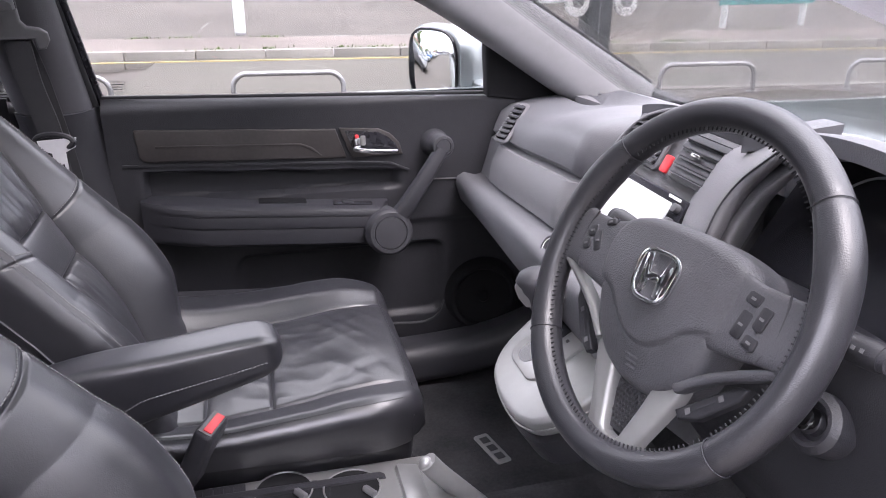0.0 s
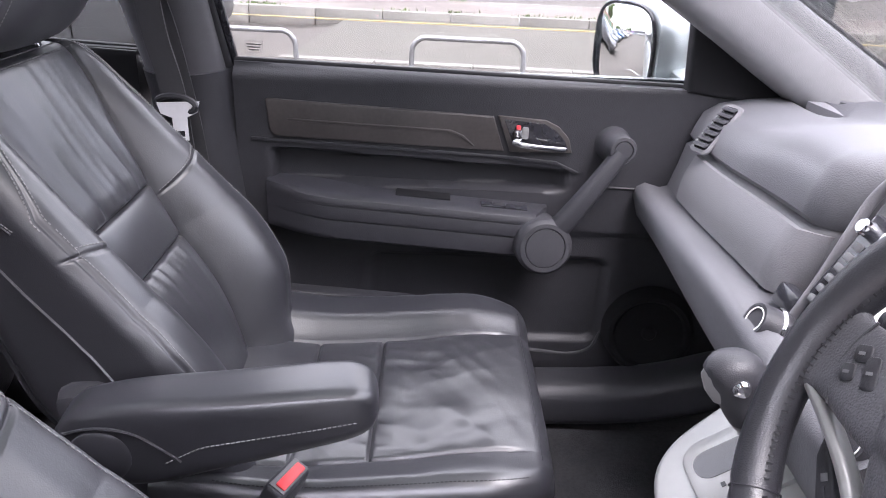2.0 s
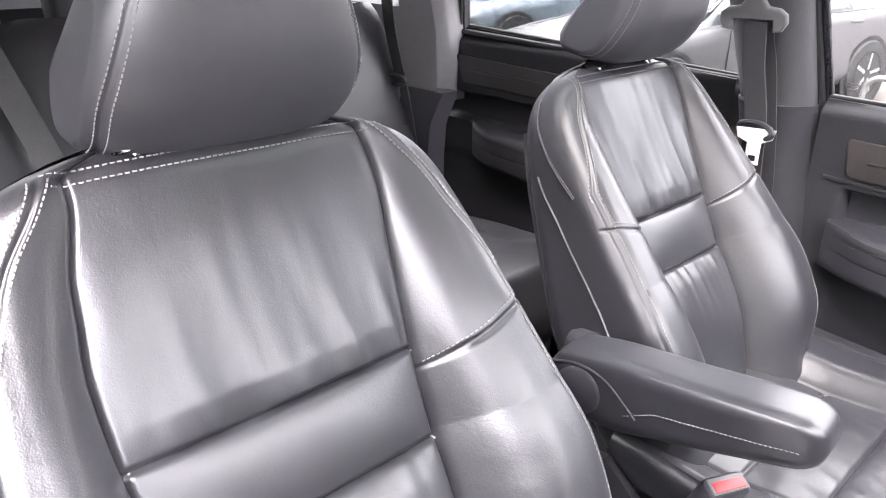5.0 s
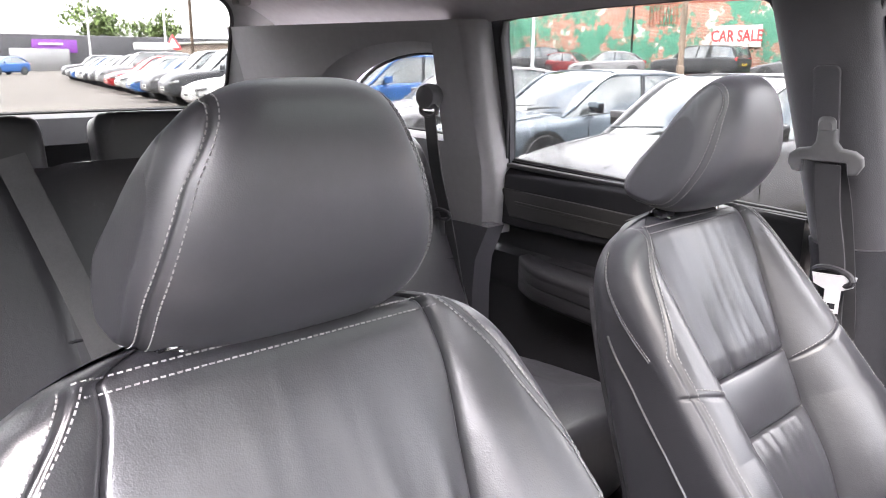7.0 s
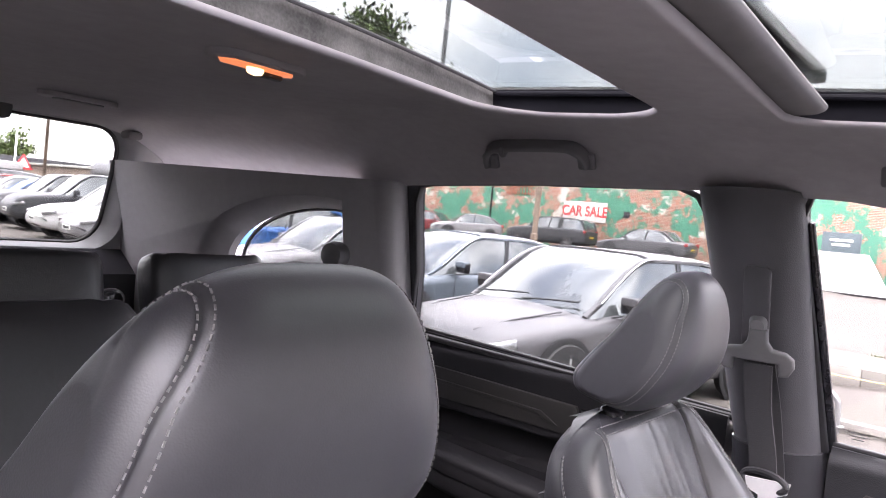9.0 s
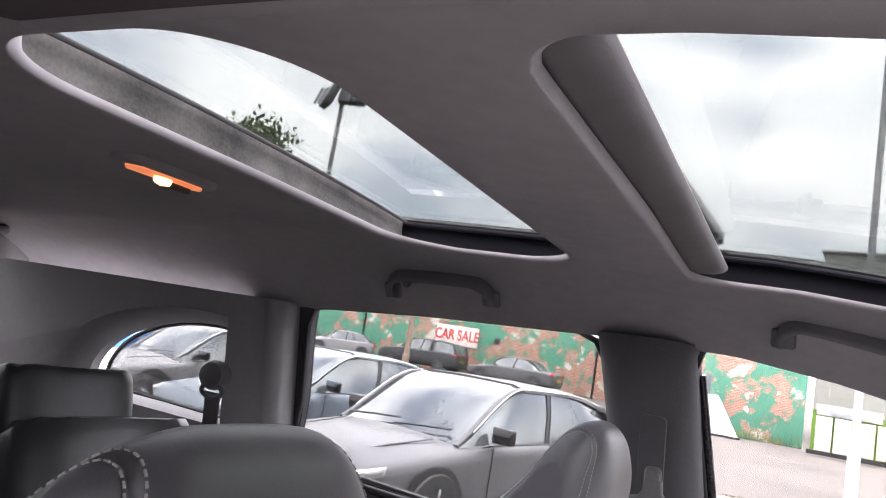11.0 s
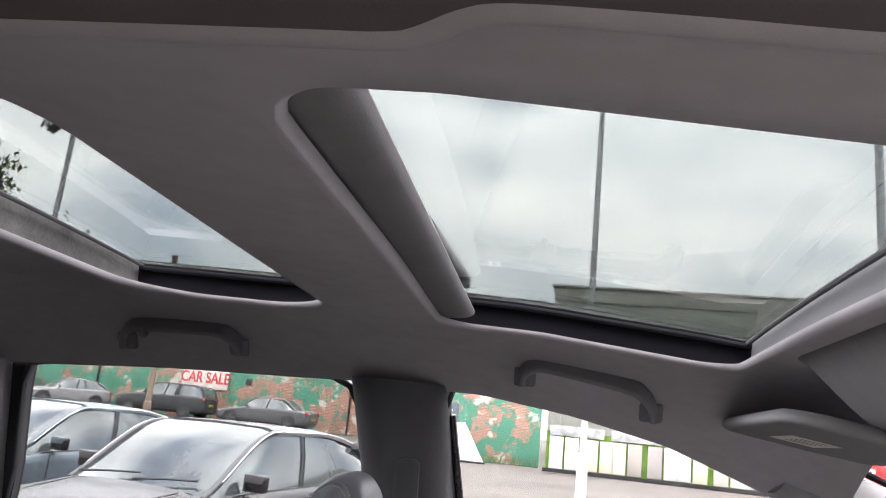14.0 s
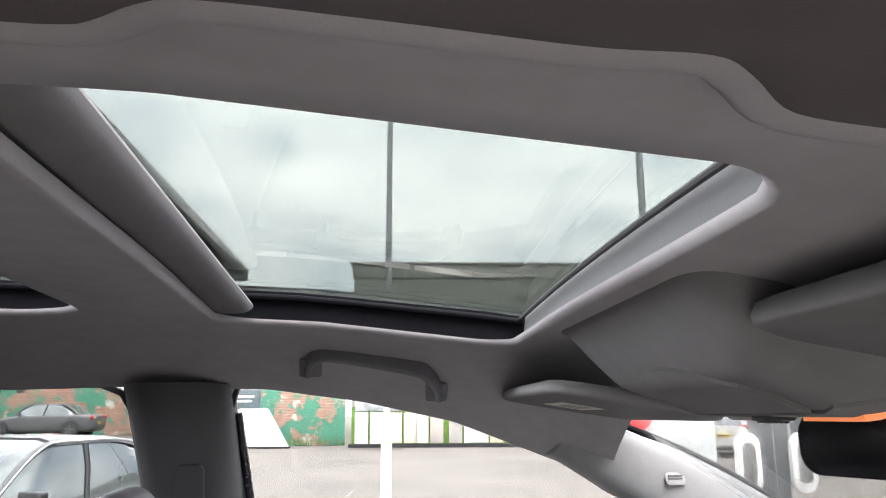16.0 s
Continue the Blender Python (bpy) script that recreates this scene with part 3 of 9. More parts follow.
qgeo, qloop = quarter_geo()
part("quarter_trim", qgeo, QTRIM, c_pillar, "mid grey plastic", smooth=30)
q = part("quarter_glass", loft([qloop, [(x, y + 0.004, z) for x, y, z in qloop]]), TINTED, c_pillar, "tinted quarter glass")
q.visible_shadow = False
part("quarter_seal", sweep([Vector(p) + Vector((0, -0.004, 0)) for p in qloop], ring(0.006, 6), up=(0, 1, 0), closed=True), RUBBER, c_pillar)
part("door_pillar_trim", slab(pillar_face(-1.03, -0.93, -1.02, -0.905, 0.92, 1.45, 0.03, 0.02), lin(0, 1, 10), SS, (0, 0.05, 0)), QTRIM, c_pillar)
part("lower_trim", slab(lambda x, z: (x, 0.66 - 0.05 * smooth01((0.95 - z) / 0.1), z), lin(-1.95, -0.90, 10), lin(0.42, 0.95, 8), (0, 0.06, 0)), SOFT, c_pillar, "dark plastic")

a_pillar = tagged(new("a_pillar"), "light grey plastic windscreen pillar trim", "pillar", kind="structure")
AP = spline([(0.28, 0.648, 1.448), (0.44, 0.655, 1.398), (0.60, 0.672, 1.338), (0.72, 0.685, 1.282), (0.86, 0.70, 1.200), (0.98, 0.708, 1.125), (1.18, 0.72, 1.0)], 26)
def ap_loop(p, k):
    w, h = 0.030 + 0.012 * k, 0.048 + 0.018 * k
    w, h = w * interp(p.x, [0.38, 0.60], [0.30, 1.0]), h * interp(p.x, [0.38, 0.60], [0.30, 1.0])
    side = Vector((0.35, -0.9, 0.15)).normalized()
    upw = Vector((0.52, 0.05, 0.85)).normalized()
    return [p + side * (w * math.copysign(abs(math.cos(a)) ** 0.7, math.cos(a))) + upw * (h * math.copysign(abs(math.sin(a)) ** 0.7, math.sin(a))) for a in lin(0, 2 * math.pi * 19 / 20, 20)]
for s in (1, -1):
    g = loft([ap_loop(p, i / 25) for i, p in enumerate(AP) if p.x > (0.455 if s > 0 else 0.46)])
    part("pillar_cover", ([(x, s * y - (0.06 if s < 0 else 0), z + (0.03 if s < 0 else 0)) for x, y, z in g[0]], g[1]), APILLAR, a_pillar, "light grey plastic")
AT = AP[10]
part("embossed_mark", plate(rounded(0.036, 0.020, 0.007), 0.0012, 0.0005, m=facing(AT.x + 0.012, AT.y - 0.033, AT.z + 0.005, 0.2, -0.95, 0.2)), APILLAR, a_pillar, "embossed airbag mark")
for k in range(3):
    part("embossed_bar", block((0.026, 0.0022, 0.001), 0.0, at=(0, 0, 0)), GREYPL_SHADE, a_pillar).matrix_world = facing(AT.x + 0.0122, AT.y - 0.0345, AT.z + 0.000 + 0.005 * k, 0.2, -0.95, 0.2)
for s in (1, -1):
    part("windscreen_seal", sweep([(p.x + 0.045, s * (p.y + 0.035), p.z + 0.03) for p in AP], ring(0.012, 8)), RUBBER, a_pillar)
part("pillar_edge_seal", sweep([p + Vector((0.52, 0.05, 0.85)).normalized() * (0.050 + 0.018 * i / 25) + Vector((0.006, -0.008, 0.002)) for i, p in enumerate(AP)], ring(0.0055, 8)), ROOFSEAL, a_pillar, "black glass edge")

windscreen = tagged(new("window_1"), "clear curved windscreen glass above the dashboard", "windscreen", kind="structure")
ws = part("pane", slab(lambda t, y: (0.60 + 0.66 * t - 0.10 * (y / 0.7) ** 2, y * (0.92 + 0.08 * t), 1.505 - 0.45 * t - 0.03 * (y / 0.7) ** 2), lin(0, 1, 10), lin(-0.72, 0.72, 16), (0.004, 0, 0.003)), CLEAR, windscreen)
ws.visible_shadow = False
part("header_seal", sweep([(0.60 - 0.10 * (y / 0.7) ** 2, y, 1.497 - 0.03 * (y / 0.7) ** 2) for y in lin(-0.66, 0.66, 14)], ring(0.012, 8)), RUBBER, windscreen)

# ---- tailgate ----
tailgate = tagged(new("tailgate"), "grey lined tailgate with a wide rear window", "tailgate", kind="structure")
def tail_x(z):
    return -2.02 + 0.32 * (z - 1.0)
TW = rounded(1.02, 0.345, 0.08, 6, 0.0, 1.3725)
TWo = rounded(1.32, 0.56, 0.06, 6, 0.0, 1.32)
loops = [[(tail_x(z), y, z) for y, z in TWo], [(tail_x(z) + 0.035, y * 0.93, 1.33 + (z - 1.33) * 0.90) for y, z in TWo], [(tail_x(z) + 0.03, y * 1.06, 1.3725 + (z - 1.3725) * 1.08) for y, z in TW], [(tail_x(z) - 0.02, y, z) for y, z in TW], [(tail_x(z) - 0.045, y, z) for y, z in TW]]
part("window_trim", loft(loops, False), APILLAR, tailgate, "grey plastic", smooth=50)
part("seal", sweep([(tail_x(z) - 0.03, y * 0.995, z) for y, z in TW], ring(0.008, 6), up=(1, 0, 0), closed=True), RUBBER, tailgate)
tg = part("pane", loft([[(tail_x(z) - 0.03, y, z) for y, z in TW], [(tail_x(z) - 0.034, y, z) for y, z in TW]]), TINTED, tailgate, "rear window glass")
tg.visible_shadow = False
part("lower_trim", slab(lambda y, z: (tail_x(1.15) + 0.05 + 0.06 * smooth01((1.17 - z) / 0.05), y, z), lin(-0.70, 0.70, 8), lin(0.45, 1.19, 12), (-0.06, 0, 0)), HARD, tailgate, "black plastic")
part("stop_lamp_cover", block((0.10, 0.32, 0.05), 0.018, at=(-1.80, 0.0, 1.545), rot=(0, 12, 0)), LINER_DK, tailgate, "dark grey stop lamp housing")
for s in (1, -1):
    part("hinge_cover", block((0.05, 0.045, 0.024), 0.010, at=(-1.76, 0.47 * s, 1.522)), LINER_DK, tailgate)
cargo_lamp = thing("cargo_lamp", "unlit oval roof vent lamp over the boot", "lamp", (-1.40, 0.14, 1.554))
part("bezel", plate(rounded(0.17, 0.05, 0.024), 0.010, 0.004, m=pose(0, 0, 0.004, 180, 0, 90)), LINER, cargo_lamp)
part("lens", plate(rounded(0.11, 0.026, 0.012), 0.004, 0.001, m=pose(0, 0, -0.005, 180, 0, 90)), GREYHARD, cargo_lamp)

# ---- floor and lower body ----
car_floor = tagged(new("floor"), "black carpeted car floor with a raised sill", "floor", kind="structure")
part("carpet", slab(lambda x, y: (x, y, 0.345 + 0.13 * smooth01((0.16 - abs(y)) / 0.06) * (1 if x < 0.62 else 1) + 0.25 * smooth01((x - 0.92) / 0.3) + 0.006 * math.sin(7 * x + 3 * y)), lin(-1.98, 1.22, 60), lin(-0.72, 0.72, 50), (0, 0, -0.05)), CARPET, car_floor, "black carpet", smooth=60)
part("sill_trim", sweep(spline([(-1.0, 0.69, 0.40), (0.0, 0.69, 0.40), (0.5, 0.69, 0.405), (0.8, 0.675, 0.43), (0.95, 0.63, 0.50)], 24), rounded(0.11, 0.10, 0.035, 4)), HARD, car_floor, "scuffed black sill plastic")
part("sill_trim", sweep([(-1.0, -0.70, 0.40), (0.9, -0.70, 0.40)], rounded(0.10, 0.10, 0.03, 4)), HARD, car_floor)
part("toe_board", slab(lambda y, t: (1.02 + 0.16 * t, y, 0.40 + 0.55 * t), lin(-0.70, 0.70, 6), lin(0, 1, 6), (0.04, 0, 0)), CARPET, car_floor)
mat_thing = thing("floor_mat", "black carpet floor mat in the passenger footwell", "floor mat", (0, 0, 0))
part("mat", plate(rounded(0.56, 0.44, 0.06), 0.012, 0.005, m=pose(0.74, 0.42, 0.352)), CARPET, mat_thing, "black tufted carpet")
badge = part("badge", plate(rounded(0.105, 0.034, 0.006), 0.003, 0.001, m=pose(0.735, 0.355, 0.364, 0, 0, -76)), SILVER, mat_thing, "small metal name plate")
for k in range(3):
    part("badge_bar", block((0.020, 0.018, 0.001), 0.0, at=(-0.030 + 0.030 * k, 0, 0.0035)), HARD, badge).matrix_world = pose(0.735, 0.355, 0.364, 0, 0, -76)

body_side = tagged(new("body_side"), "grey painted outer body of the car", "car body", kind="structure")
for s in (1, -1):
    part("rear_quarter", slab(lambda x, z: (x, s * (0.86 - 0.10 * smooth01((z - 1.0) / 0.5) - 0.03 * smooth01((0.6 - z) / 0.3)), z), lin(-2.30, -0.98, 10), lin(0.35, 1.08, 10), (0, -s * 0.02, 0)), PAINT_SILVER, body_side)
    part("front_wing", slab(lambda x, z: (x, s * (0.86 - 0.06 * smooth01((x - 1.0) / 1.0)), z), lin(1.0, 2.05, 10), lin(0.35, 0.98, 8), (0, -s * 0.02, 0)), PAINT_SILVER, body_side)
part("bonnet", slab(lambda x, y: (x, y, 0.945 - 0.16 * ((x - 1.25) / 0.85) ** 2 - 0.05 * (y / 0.8) ** 2), lin(1.22, 2.08, 10), lin(-0.82, 0.82, 12), (0, 0, -0.02)), PAINT_SILVER, body_side)
part("nose", slab(lambda y, z: (2.10 - 0.12 * (y / 0.8) ** 2, y, z), lin(-0.82, 0.82, 10), lin(0.35, 0.86, 6), (-0.03, 0, 0)), PAINT_SILVER, body_side)
part("tail", slab(lambda y, z: (-2.30 + 0.1 * (y / 0.8) ** 2, y, z), lin(-0.84, 0.84, 10), lin(0.35, 1.06, 6), (0.03, 0, 0)), PAINT_SILVER, body_side)
part("bulkhead", slab(lambda y, z: (1.22, y, z), lin(-0.78, 0.78, 4), lin(0.3, 1.04, 4), (0.03, 0, 0)), HARD, body_side)
part("underbody", block((4.3, 1.62, 0.06), 0.01, at=(-0.1, 0, 0.27)), HARD, body_side)
for sx in (1.32, -1.30):
    for s in (1, -1):
        wh = part("wheel", lathe([(0.20, -0.10), (0.33, -0.10), (0.345, -0.07), (0.345, 0.07), (0.33, 0.10), (0.20, 0.10)], 28, facing(sx, s * 0.78, 0.345, 0, 1, 0)), RUBBER, body_side, "black tyre")
        part("rim", lathe([(0.02, -0.06), (0.20, -0.06), (0.21, 0.09), (0.19, 0.09), (0.05, 0.06)], 20, facing(sx, s * 0.78, 0.345, 0, s, 0)), SILVER, wh, "silver alloy rim")

# ---- doors ----
DOOR_Y = 0.742


def door_face(x, z, front=True):
    """The inner face of a door card: belt roll on top, recess above the armrest, bulge below."""
    y = DOOR_Y
    y += 0.020 * smooth01((z - 1.03) / 0.03) ** 2
    rec = smooth01((z - 0.838) / 0.006) * smooth01((0.912 - 0.05 * max(0.0, x - 0.05) - z) / 0.010)
    y += 0.030 * rec * (smooth01((x - 0.062) / 0.012) * smooth01((0.63 - x) / 0.03) if front else 1)
    y += 0.010 * smooth01((0.76 - z) / 0.02)
    if front:
        # deep pocket with rounded corners low on the door
        px, pz = abs(x - 0.485) - 0.210, abs(z - 0.600) - 0.062
        out = math.hypot(max(px, 0.0), max(pz, 0.0)) + min(max(px, pz), 0.0)
        y += 0.016 * smooth01((0.036 - out) / 0.010)
    return y


def car_door(name, front, x0, x1, label):
    t = thing(name, label, "car door", (0, 0, 0), kind="structure")
    zt = (lambda x: 1.062 - 0.026 * (x - x0)) if front else (lambda x: 1.112 - 0.045 * (x - x0))
    dz = 0.0 if front else 0.035
    part("door_card", slab(lambda x, u: (x, door_face(x, (0.40 + (zt(x) - 0.40) * u) - dz, front), 0.40 + (zt(x) - 0.40) * u), lin(x0, x1, 110 if front else 50), lin(0, 1, 120), (0, 0.05, 0)), SOFT if front else SOFT_SHADE, t, "charcoal soft-touch panel", smooth=60)
    part("outer_skin", slab(lambda x, z: (x, 0.875 - 0.07 * smooth01((z - 0.95) / 0.12), z), lin(x0 - 0.02, x1 + 0.02, 8), lin(0.34, 1.05, 10), (0, -0.02, 0)), PAINT_SILVER, t, "grey paint")
    part("belt_seal", sweep([(x, 0.772, zt(x) + 0.002) for x in lin(x0, x1 - (0.10 if front else 0), 14)], rounded(0.012, 0.010, 0.004, 2)), RUBBER, t)
    return t


door_front = car_door("door_1", True, 0.003, 0.98, "charcoal front passenger door card with armrest and strut handle")
TR = [(0.060, 0.997), (0.064, 1.001), (0.478, 0.982), (0.500, 0.917), (0.080, 0.931), (0.071, 0.935), (0.066, 0.942)]
def on_door(pts, lift, y=DOOR_Y):
    """A flat outline in x, z laid on the door, with local z into the cabin."""
    return [(x, z) for x, z in pts], Matrix(((1, 0, 0, 0), (0, 0, -1, y), (0, 1, 0, 0), (0, 0, 0, 1)))
def door_plate(name, pts, depth, bevel, material, parent, label="", y=DOOR_Y):
    o, m = on_door(pts, 0, y)
    if sum(o[i][0] * o[(i + 1) % len(o)][1] - o[(i + 1) % len(o)][0] * o[i][1] for i in range(len(o))) < 0:
        o = o[::-1]
    return part(name, plate(o, depth, bevel, 3, m), material, parent, label)
strip = door_plate("trim_strip", TR, 0.006, 0.003, TRIMSTRIP, door_front, "brushed dark metallic trim strip")
door_plate("flute", [(0.10, 0.966), (0.40, 0.955), (0.425, 0.945), (0.445, 0.926), (0.44, 0.926), (0.418, 0.941), (0.395, 0.950), (0.10, 0.961)], 0.0075, 0.0015, TRIMSTRIP, door_front, "pressed flute")
door_plate("lower_line", [(0.03, 0.928), (0.50, 0.908), (0.60, 0.900), (0.645, 0.880), (0.64, 0.876), (0.60, 0.893), (0.50, 0.902), (0.03, 0.922)], 0.004, 0.0015, SOFT, door_front)
bez = door_plate("handle_bezel", [(0.486, 0.984), (0.575, 0.978), (0.600, 0.966), (0.620, 0.945), (0.628, 0.918), (0.512, 0.916)], 0.006, 0.002, TRIMSTRIP, door_front, "dark grey handle bezel")
door_plate("handle_recess", [(0.498, 0.978), (0.572, 0.972), (0.594, 0.960), (0.612, 0.942), (0.619, 0.924), (0.518, 0.928)], 0.0072, 0.0005, GLOSSBLK, bez)
hd = part("inner_handle", sweep(spline([(0.515, 0.724, 0.939), (0.53, 0.718, 0.936), (0.57, 0.716, 0.932), (0.612, 0.724, 0.928)], 10), rounded(0.008, 0.010, 0.003, 3), up=(0, 0, 1)), CHROME, door_front, "chrome pull handle")
part("handle_root", block((0.016, 0.010, 0.026), 0.005, at=(0.524, 0.728, 0.950)), CHROME, hd)
part("lock_knob", block((0.009, 0.006, 0.013), 0.002, at=(0.524, 0.731, 0.962)), RED, hd, "red lock marker")
part("lock_lever", block((0.012, 0.008, 0.022), 0.003, at=(0.537, 0.730, 0.955)), TITAN, hd)
# armrest
def arm_loop(x, k):
    zt = 0.842 - 0.070 * (x - 0.08)
    d = 0.060 * math.sqrt(smooth01((x - 0.050) / 0.14)) * smooth01((0.590 - x) / 0.03) + 0.012
    prof = [(0.030, 0.006), (-d * 0.50, 0.006), (-d * 0.84, 0.005), (-d * 0.95, 0.001), (-d, -0.006), (-d, -0.012), (-d * 0.985, -0.0145), (-d, -0.017), (-d * 1.0, -0.036), (-d * 0.985, -0.0395), (-d * 0.955, -0.042), (-d * 0.97, -0.045), (-d * 0.93, -0.070), (-d * 0.90, -0.078), (-d * 0.80, -0.084), (-d * 0.40, -0.086), (0.030, -0.088)]
    return [(x, DOOR_Y + a, zt + b) for a, b in prof]
part("armrest", loft([arm_loop(x, 0) for x in lin(0.056, 0.590, 60)]), ARMSKIN, door_front, "padded stitched armrest", smooth=35)
def dashes(path, size, step, up=(0, 0, 1), lift=0.0):
    """Short thread stitches along a path."""
    geo, acc = [], 0.0
    p = [Vector(q) for q in path]
    for a, b in zip(p[:-1], p[1:]):
        seg = (b - a).length
        d = (b - a).normalized()
        s = d.cross(Vector(up)).normalized()
        u = s.cross(d)
        while acc < seg:
            c = a + d * acc + u * lift
            h, w, l = size[2] / 2, size[1] / 2, size[0] / 2
            vs = [c + d * i * l + s * j * w + u * k * h for i in (-1, 1) for j in (-1, 1) for k in (-1, 1)]
            geo.append((vs, [(0, 1, 3, 2), (4, 6, 7, 5), (0, 4, 5, 1), (2, 3, 7, 6), (1, 5, 7, 3), (0, 2, 6, 4)]))
            acc += step
        acc -= seg
    return merge(*geo)
tagged(part("stitching", dashes([(x, DOOR_Y - 0.0725, 0.842 - 0.070 * (x - 0.08) - 0.0105) for x in lin(0.12, 0.53, 30)], (0.004, 0.0012, 0.0012), 0.006, up=(0, -1, 0)), STITCH_DK, door_front, smooth=0), kind="stuff")
# No hollow here: a dark block on the armrest stands for the recess's shade.
cup = part("pull_cup", block((0.104, 0.050, 0.006), 0.002, at=(0.352, 0.735, 0.8290), rot=(0, 4, 0)), PITBLACK, door_front, "flat dark block painted as the pull cup's shade")
part("switch_plate", block((0.088, 0.020, 0.005), 0.002, at=(0.505, 0.706, 0.8195), rot=(0, 4, 0)), GLOSSBLK, door_front, "window switch plate")
part("window_switch", block((0.026, 0.012, 0.010), 0.003, at=(0.495, 0.706, 0.8225), rot=(0, 4, 0)), HARD, door_front)
# strut grab handle with round ends
gh = part("strut_handle", sweep(spline([(0.704, 0.676, 0.938), (0.676, 0.668, 0.898), (0.647, 0.664, 0.856), (0.618, 0.664, 0.814), (0.585, 0.668, 0.770)], 24), rounded(0.032, 0.034, 0.011, 4), up=(0, -1, 0), scale=lambda t: (0.85 + 0.45 * t, 1)), HARD, door_front, "charcoal pull strut", smooth=50)
part("strut_disc", lathe([(0.02, -0.07), (0.050, -0.07), (0.053, 0.012), (0.052, 0.022), (0.046, 0.028), (0.0385, 0.0285), (0.037, 0.0255), (0.0355, 0.0285), (0.002, 0.030)], 56, facing(0.577, 0.668, 0.760, 0.1, -1, 0.14)), CAPSKIN, gh, "charcoal round end cap")
part("strut_boss", lathe([(0.034, -0.058), (0.030, -0.050), (0.027, -0.030), (0.0255, -0.012), (0.0255, 0.010), (0.023, 0.015), (0.0175, 0.016), (0.0165, 0.0135), (0.0155, 0.016), (0.002, 0.0165)], 40, facing(0.706, 0.684, 0.944, 0.05, -1, 0.1)), CAPSKIN, gh, "charcoal round upper mount")
part("panel_joint", sweep([(0.700, 0.7405, 0.852), (0.76, 0.7405, 0.850), (0.840, 0.7405, 0.846)], ring(0.0022, 6)), CAPSKIN, door_front, "fine joint ledge")
# lower door: pocket and loudspeaker
part("storage_flap", plate([(0.05, 0.42), (0.395, 0.42), (0.395, 0.585), (0.385, 0.600), (0.368, 0.618), (0.340, 0.630), (0.314, 0.633), (0.238, 0.638), (0.113, 0.646), (0.05, 0.650)], 0.034, 0.010, 3, Matrix(((1, 0, 0, 0), (0, 0, -1, 0.700), (0, 1, 0, 0), (0, 0, 0, 1)))), SOFT, door_front, "curved storage pocket panel", smooth=40)
part("map_pocket", slab(lambda x, u: (x, DOOR_Y - 0.018 - 0.040 * smooth01((x - 0.07) / 0.05) * (1 - 0.3 * u) + 0.03 * smooth01((x - 0.42) / 0.08), 0.44 + (0.170 - 0.08 * smooth01((x - 0.33) / 0.10)) * (1 - u)), lin(0.06, 0.56, 24), lin(0, 1, 10), (0, 0.05, 0)), HARD, door_front, "hard plastic map pocket", smooth=50)
part("pocket_rim", sweep(spline([(0.40, 0.722, 0.506), (0.52, 0.722, 0.502), (0.60, 0.722, 0.496), (0.665, 0.722, 0.492), (0.705, 0.722, 0.508), (0.722, 0.724, 0.545)], 50), ring(0.006, 8), scale=lambda t: (1 - 0.6 * t, 1 - 0.6 * t)), CAPSKIN, door_front)
spk = part("speaker_grille", lathe([(0.098, -0.05), (0.090, 0.000), (0.082, 0.008), (0.074, 0.008), (0.068, 0.000), (0.03, -0.004), (0.016, -0.002), (0.012, 0.004), (0.002, 0.006)], 44, facing(0.822, 0.716, 0.548, -0.1, -1, 0.1)), PITBLACK, door_front, "black round loudspeaker grille")
# mirror sail panel, glass and frame
door_plate("sail_panel", [(0.818, 1.168), (0.826, 1.036), (1.03, 1.010), (1.02, 1.060), (0.985, 1.098), (0.93, 1.142), (0.86, 1.176)], 0.03, 0.012, PITBLACK, door_front, "black plastic mirror triangle", y=0.765)
def win_pt(x, z):
    return (x, side_y(z) + 0.03, z)
FW = [(-0.012, 1.055), (-0.070, 1.43)] + [(x, edge_z(x) - 0.008) for x in lin(-0.03, 0.80, 14)] + [(0.822, 1.165), (0.828, 1.040)]
FWG = [(0.36 + (x - 0.36) * 1.04, z + (0.022 if z > 1.09 else 0.0)) for x, z in FW]
g = part("window_glass", loft([[win_pt(x, z) for x, z in FWG], [(x, y + 0.004, z) for x, y, z in (win_pt(*p) for p in FWG)]]), CLEAR, door_front, "clear door glass")
g.visible_shadow = False
part("window_frame", sweep([Vector(win_pt(x, z)) + Vector((0, -0.012, 0)) for x, z in [(-0.008, 1.05), (-0.038, 1.25), (-0.066, 1.43), (-0.05, 1.475)] + [(x, edge_z(x) + 0.010) for x in lin(0.05, 0.84, 14)]], rounded(0.012, 0.016, 0.004, 2), up=(0, 1, 0)), RUBBER, door_front, "black window seal")
part("window_channel", sweep([Vector(win_pt(x, z)) + Vector((0.010, -0.004, 0)) for x, z in [(-0.006, 1.05), (-0.036, 1.25), (-0.064, 1.43)]], rounded(0.014, 0.012, 0.004, 2), up=(0, 1, 0)), GLOSSBLK, door_front)
# dealer sticker, mirrored and unreadable from inside
st = door_plate("sticker", rounded(0.034, 0.026, 0.003, 2, 0.040, 1.086), 0.0006, 0, glassy("sticker_film", (0.93, 0.93, 0.93), 0.1), door_front, "faint clear dealer sticker", y=side_y(1.09) + 0.022)
for k in range(3):
    door_plate("sticker_bar", rounded(0.026 - 0.004 * k, 0.0016, 0.0005, 1, 0.040, 1.092 - 0.005 * k), 0.0008, 0, GREYHARD, st, y=side_y(1.09) + 0.0215)

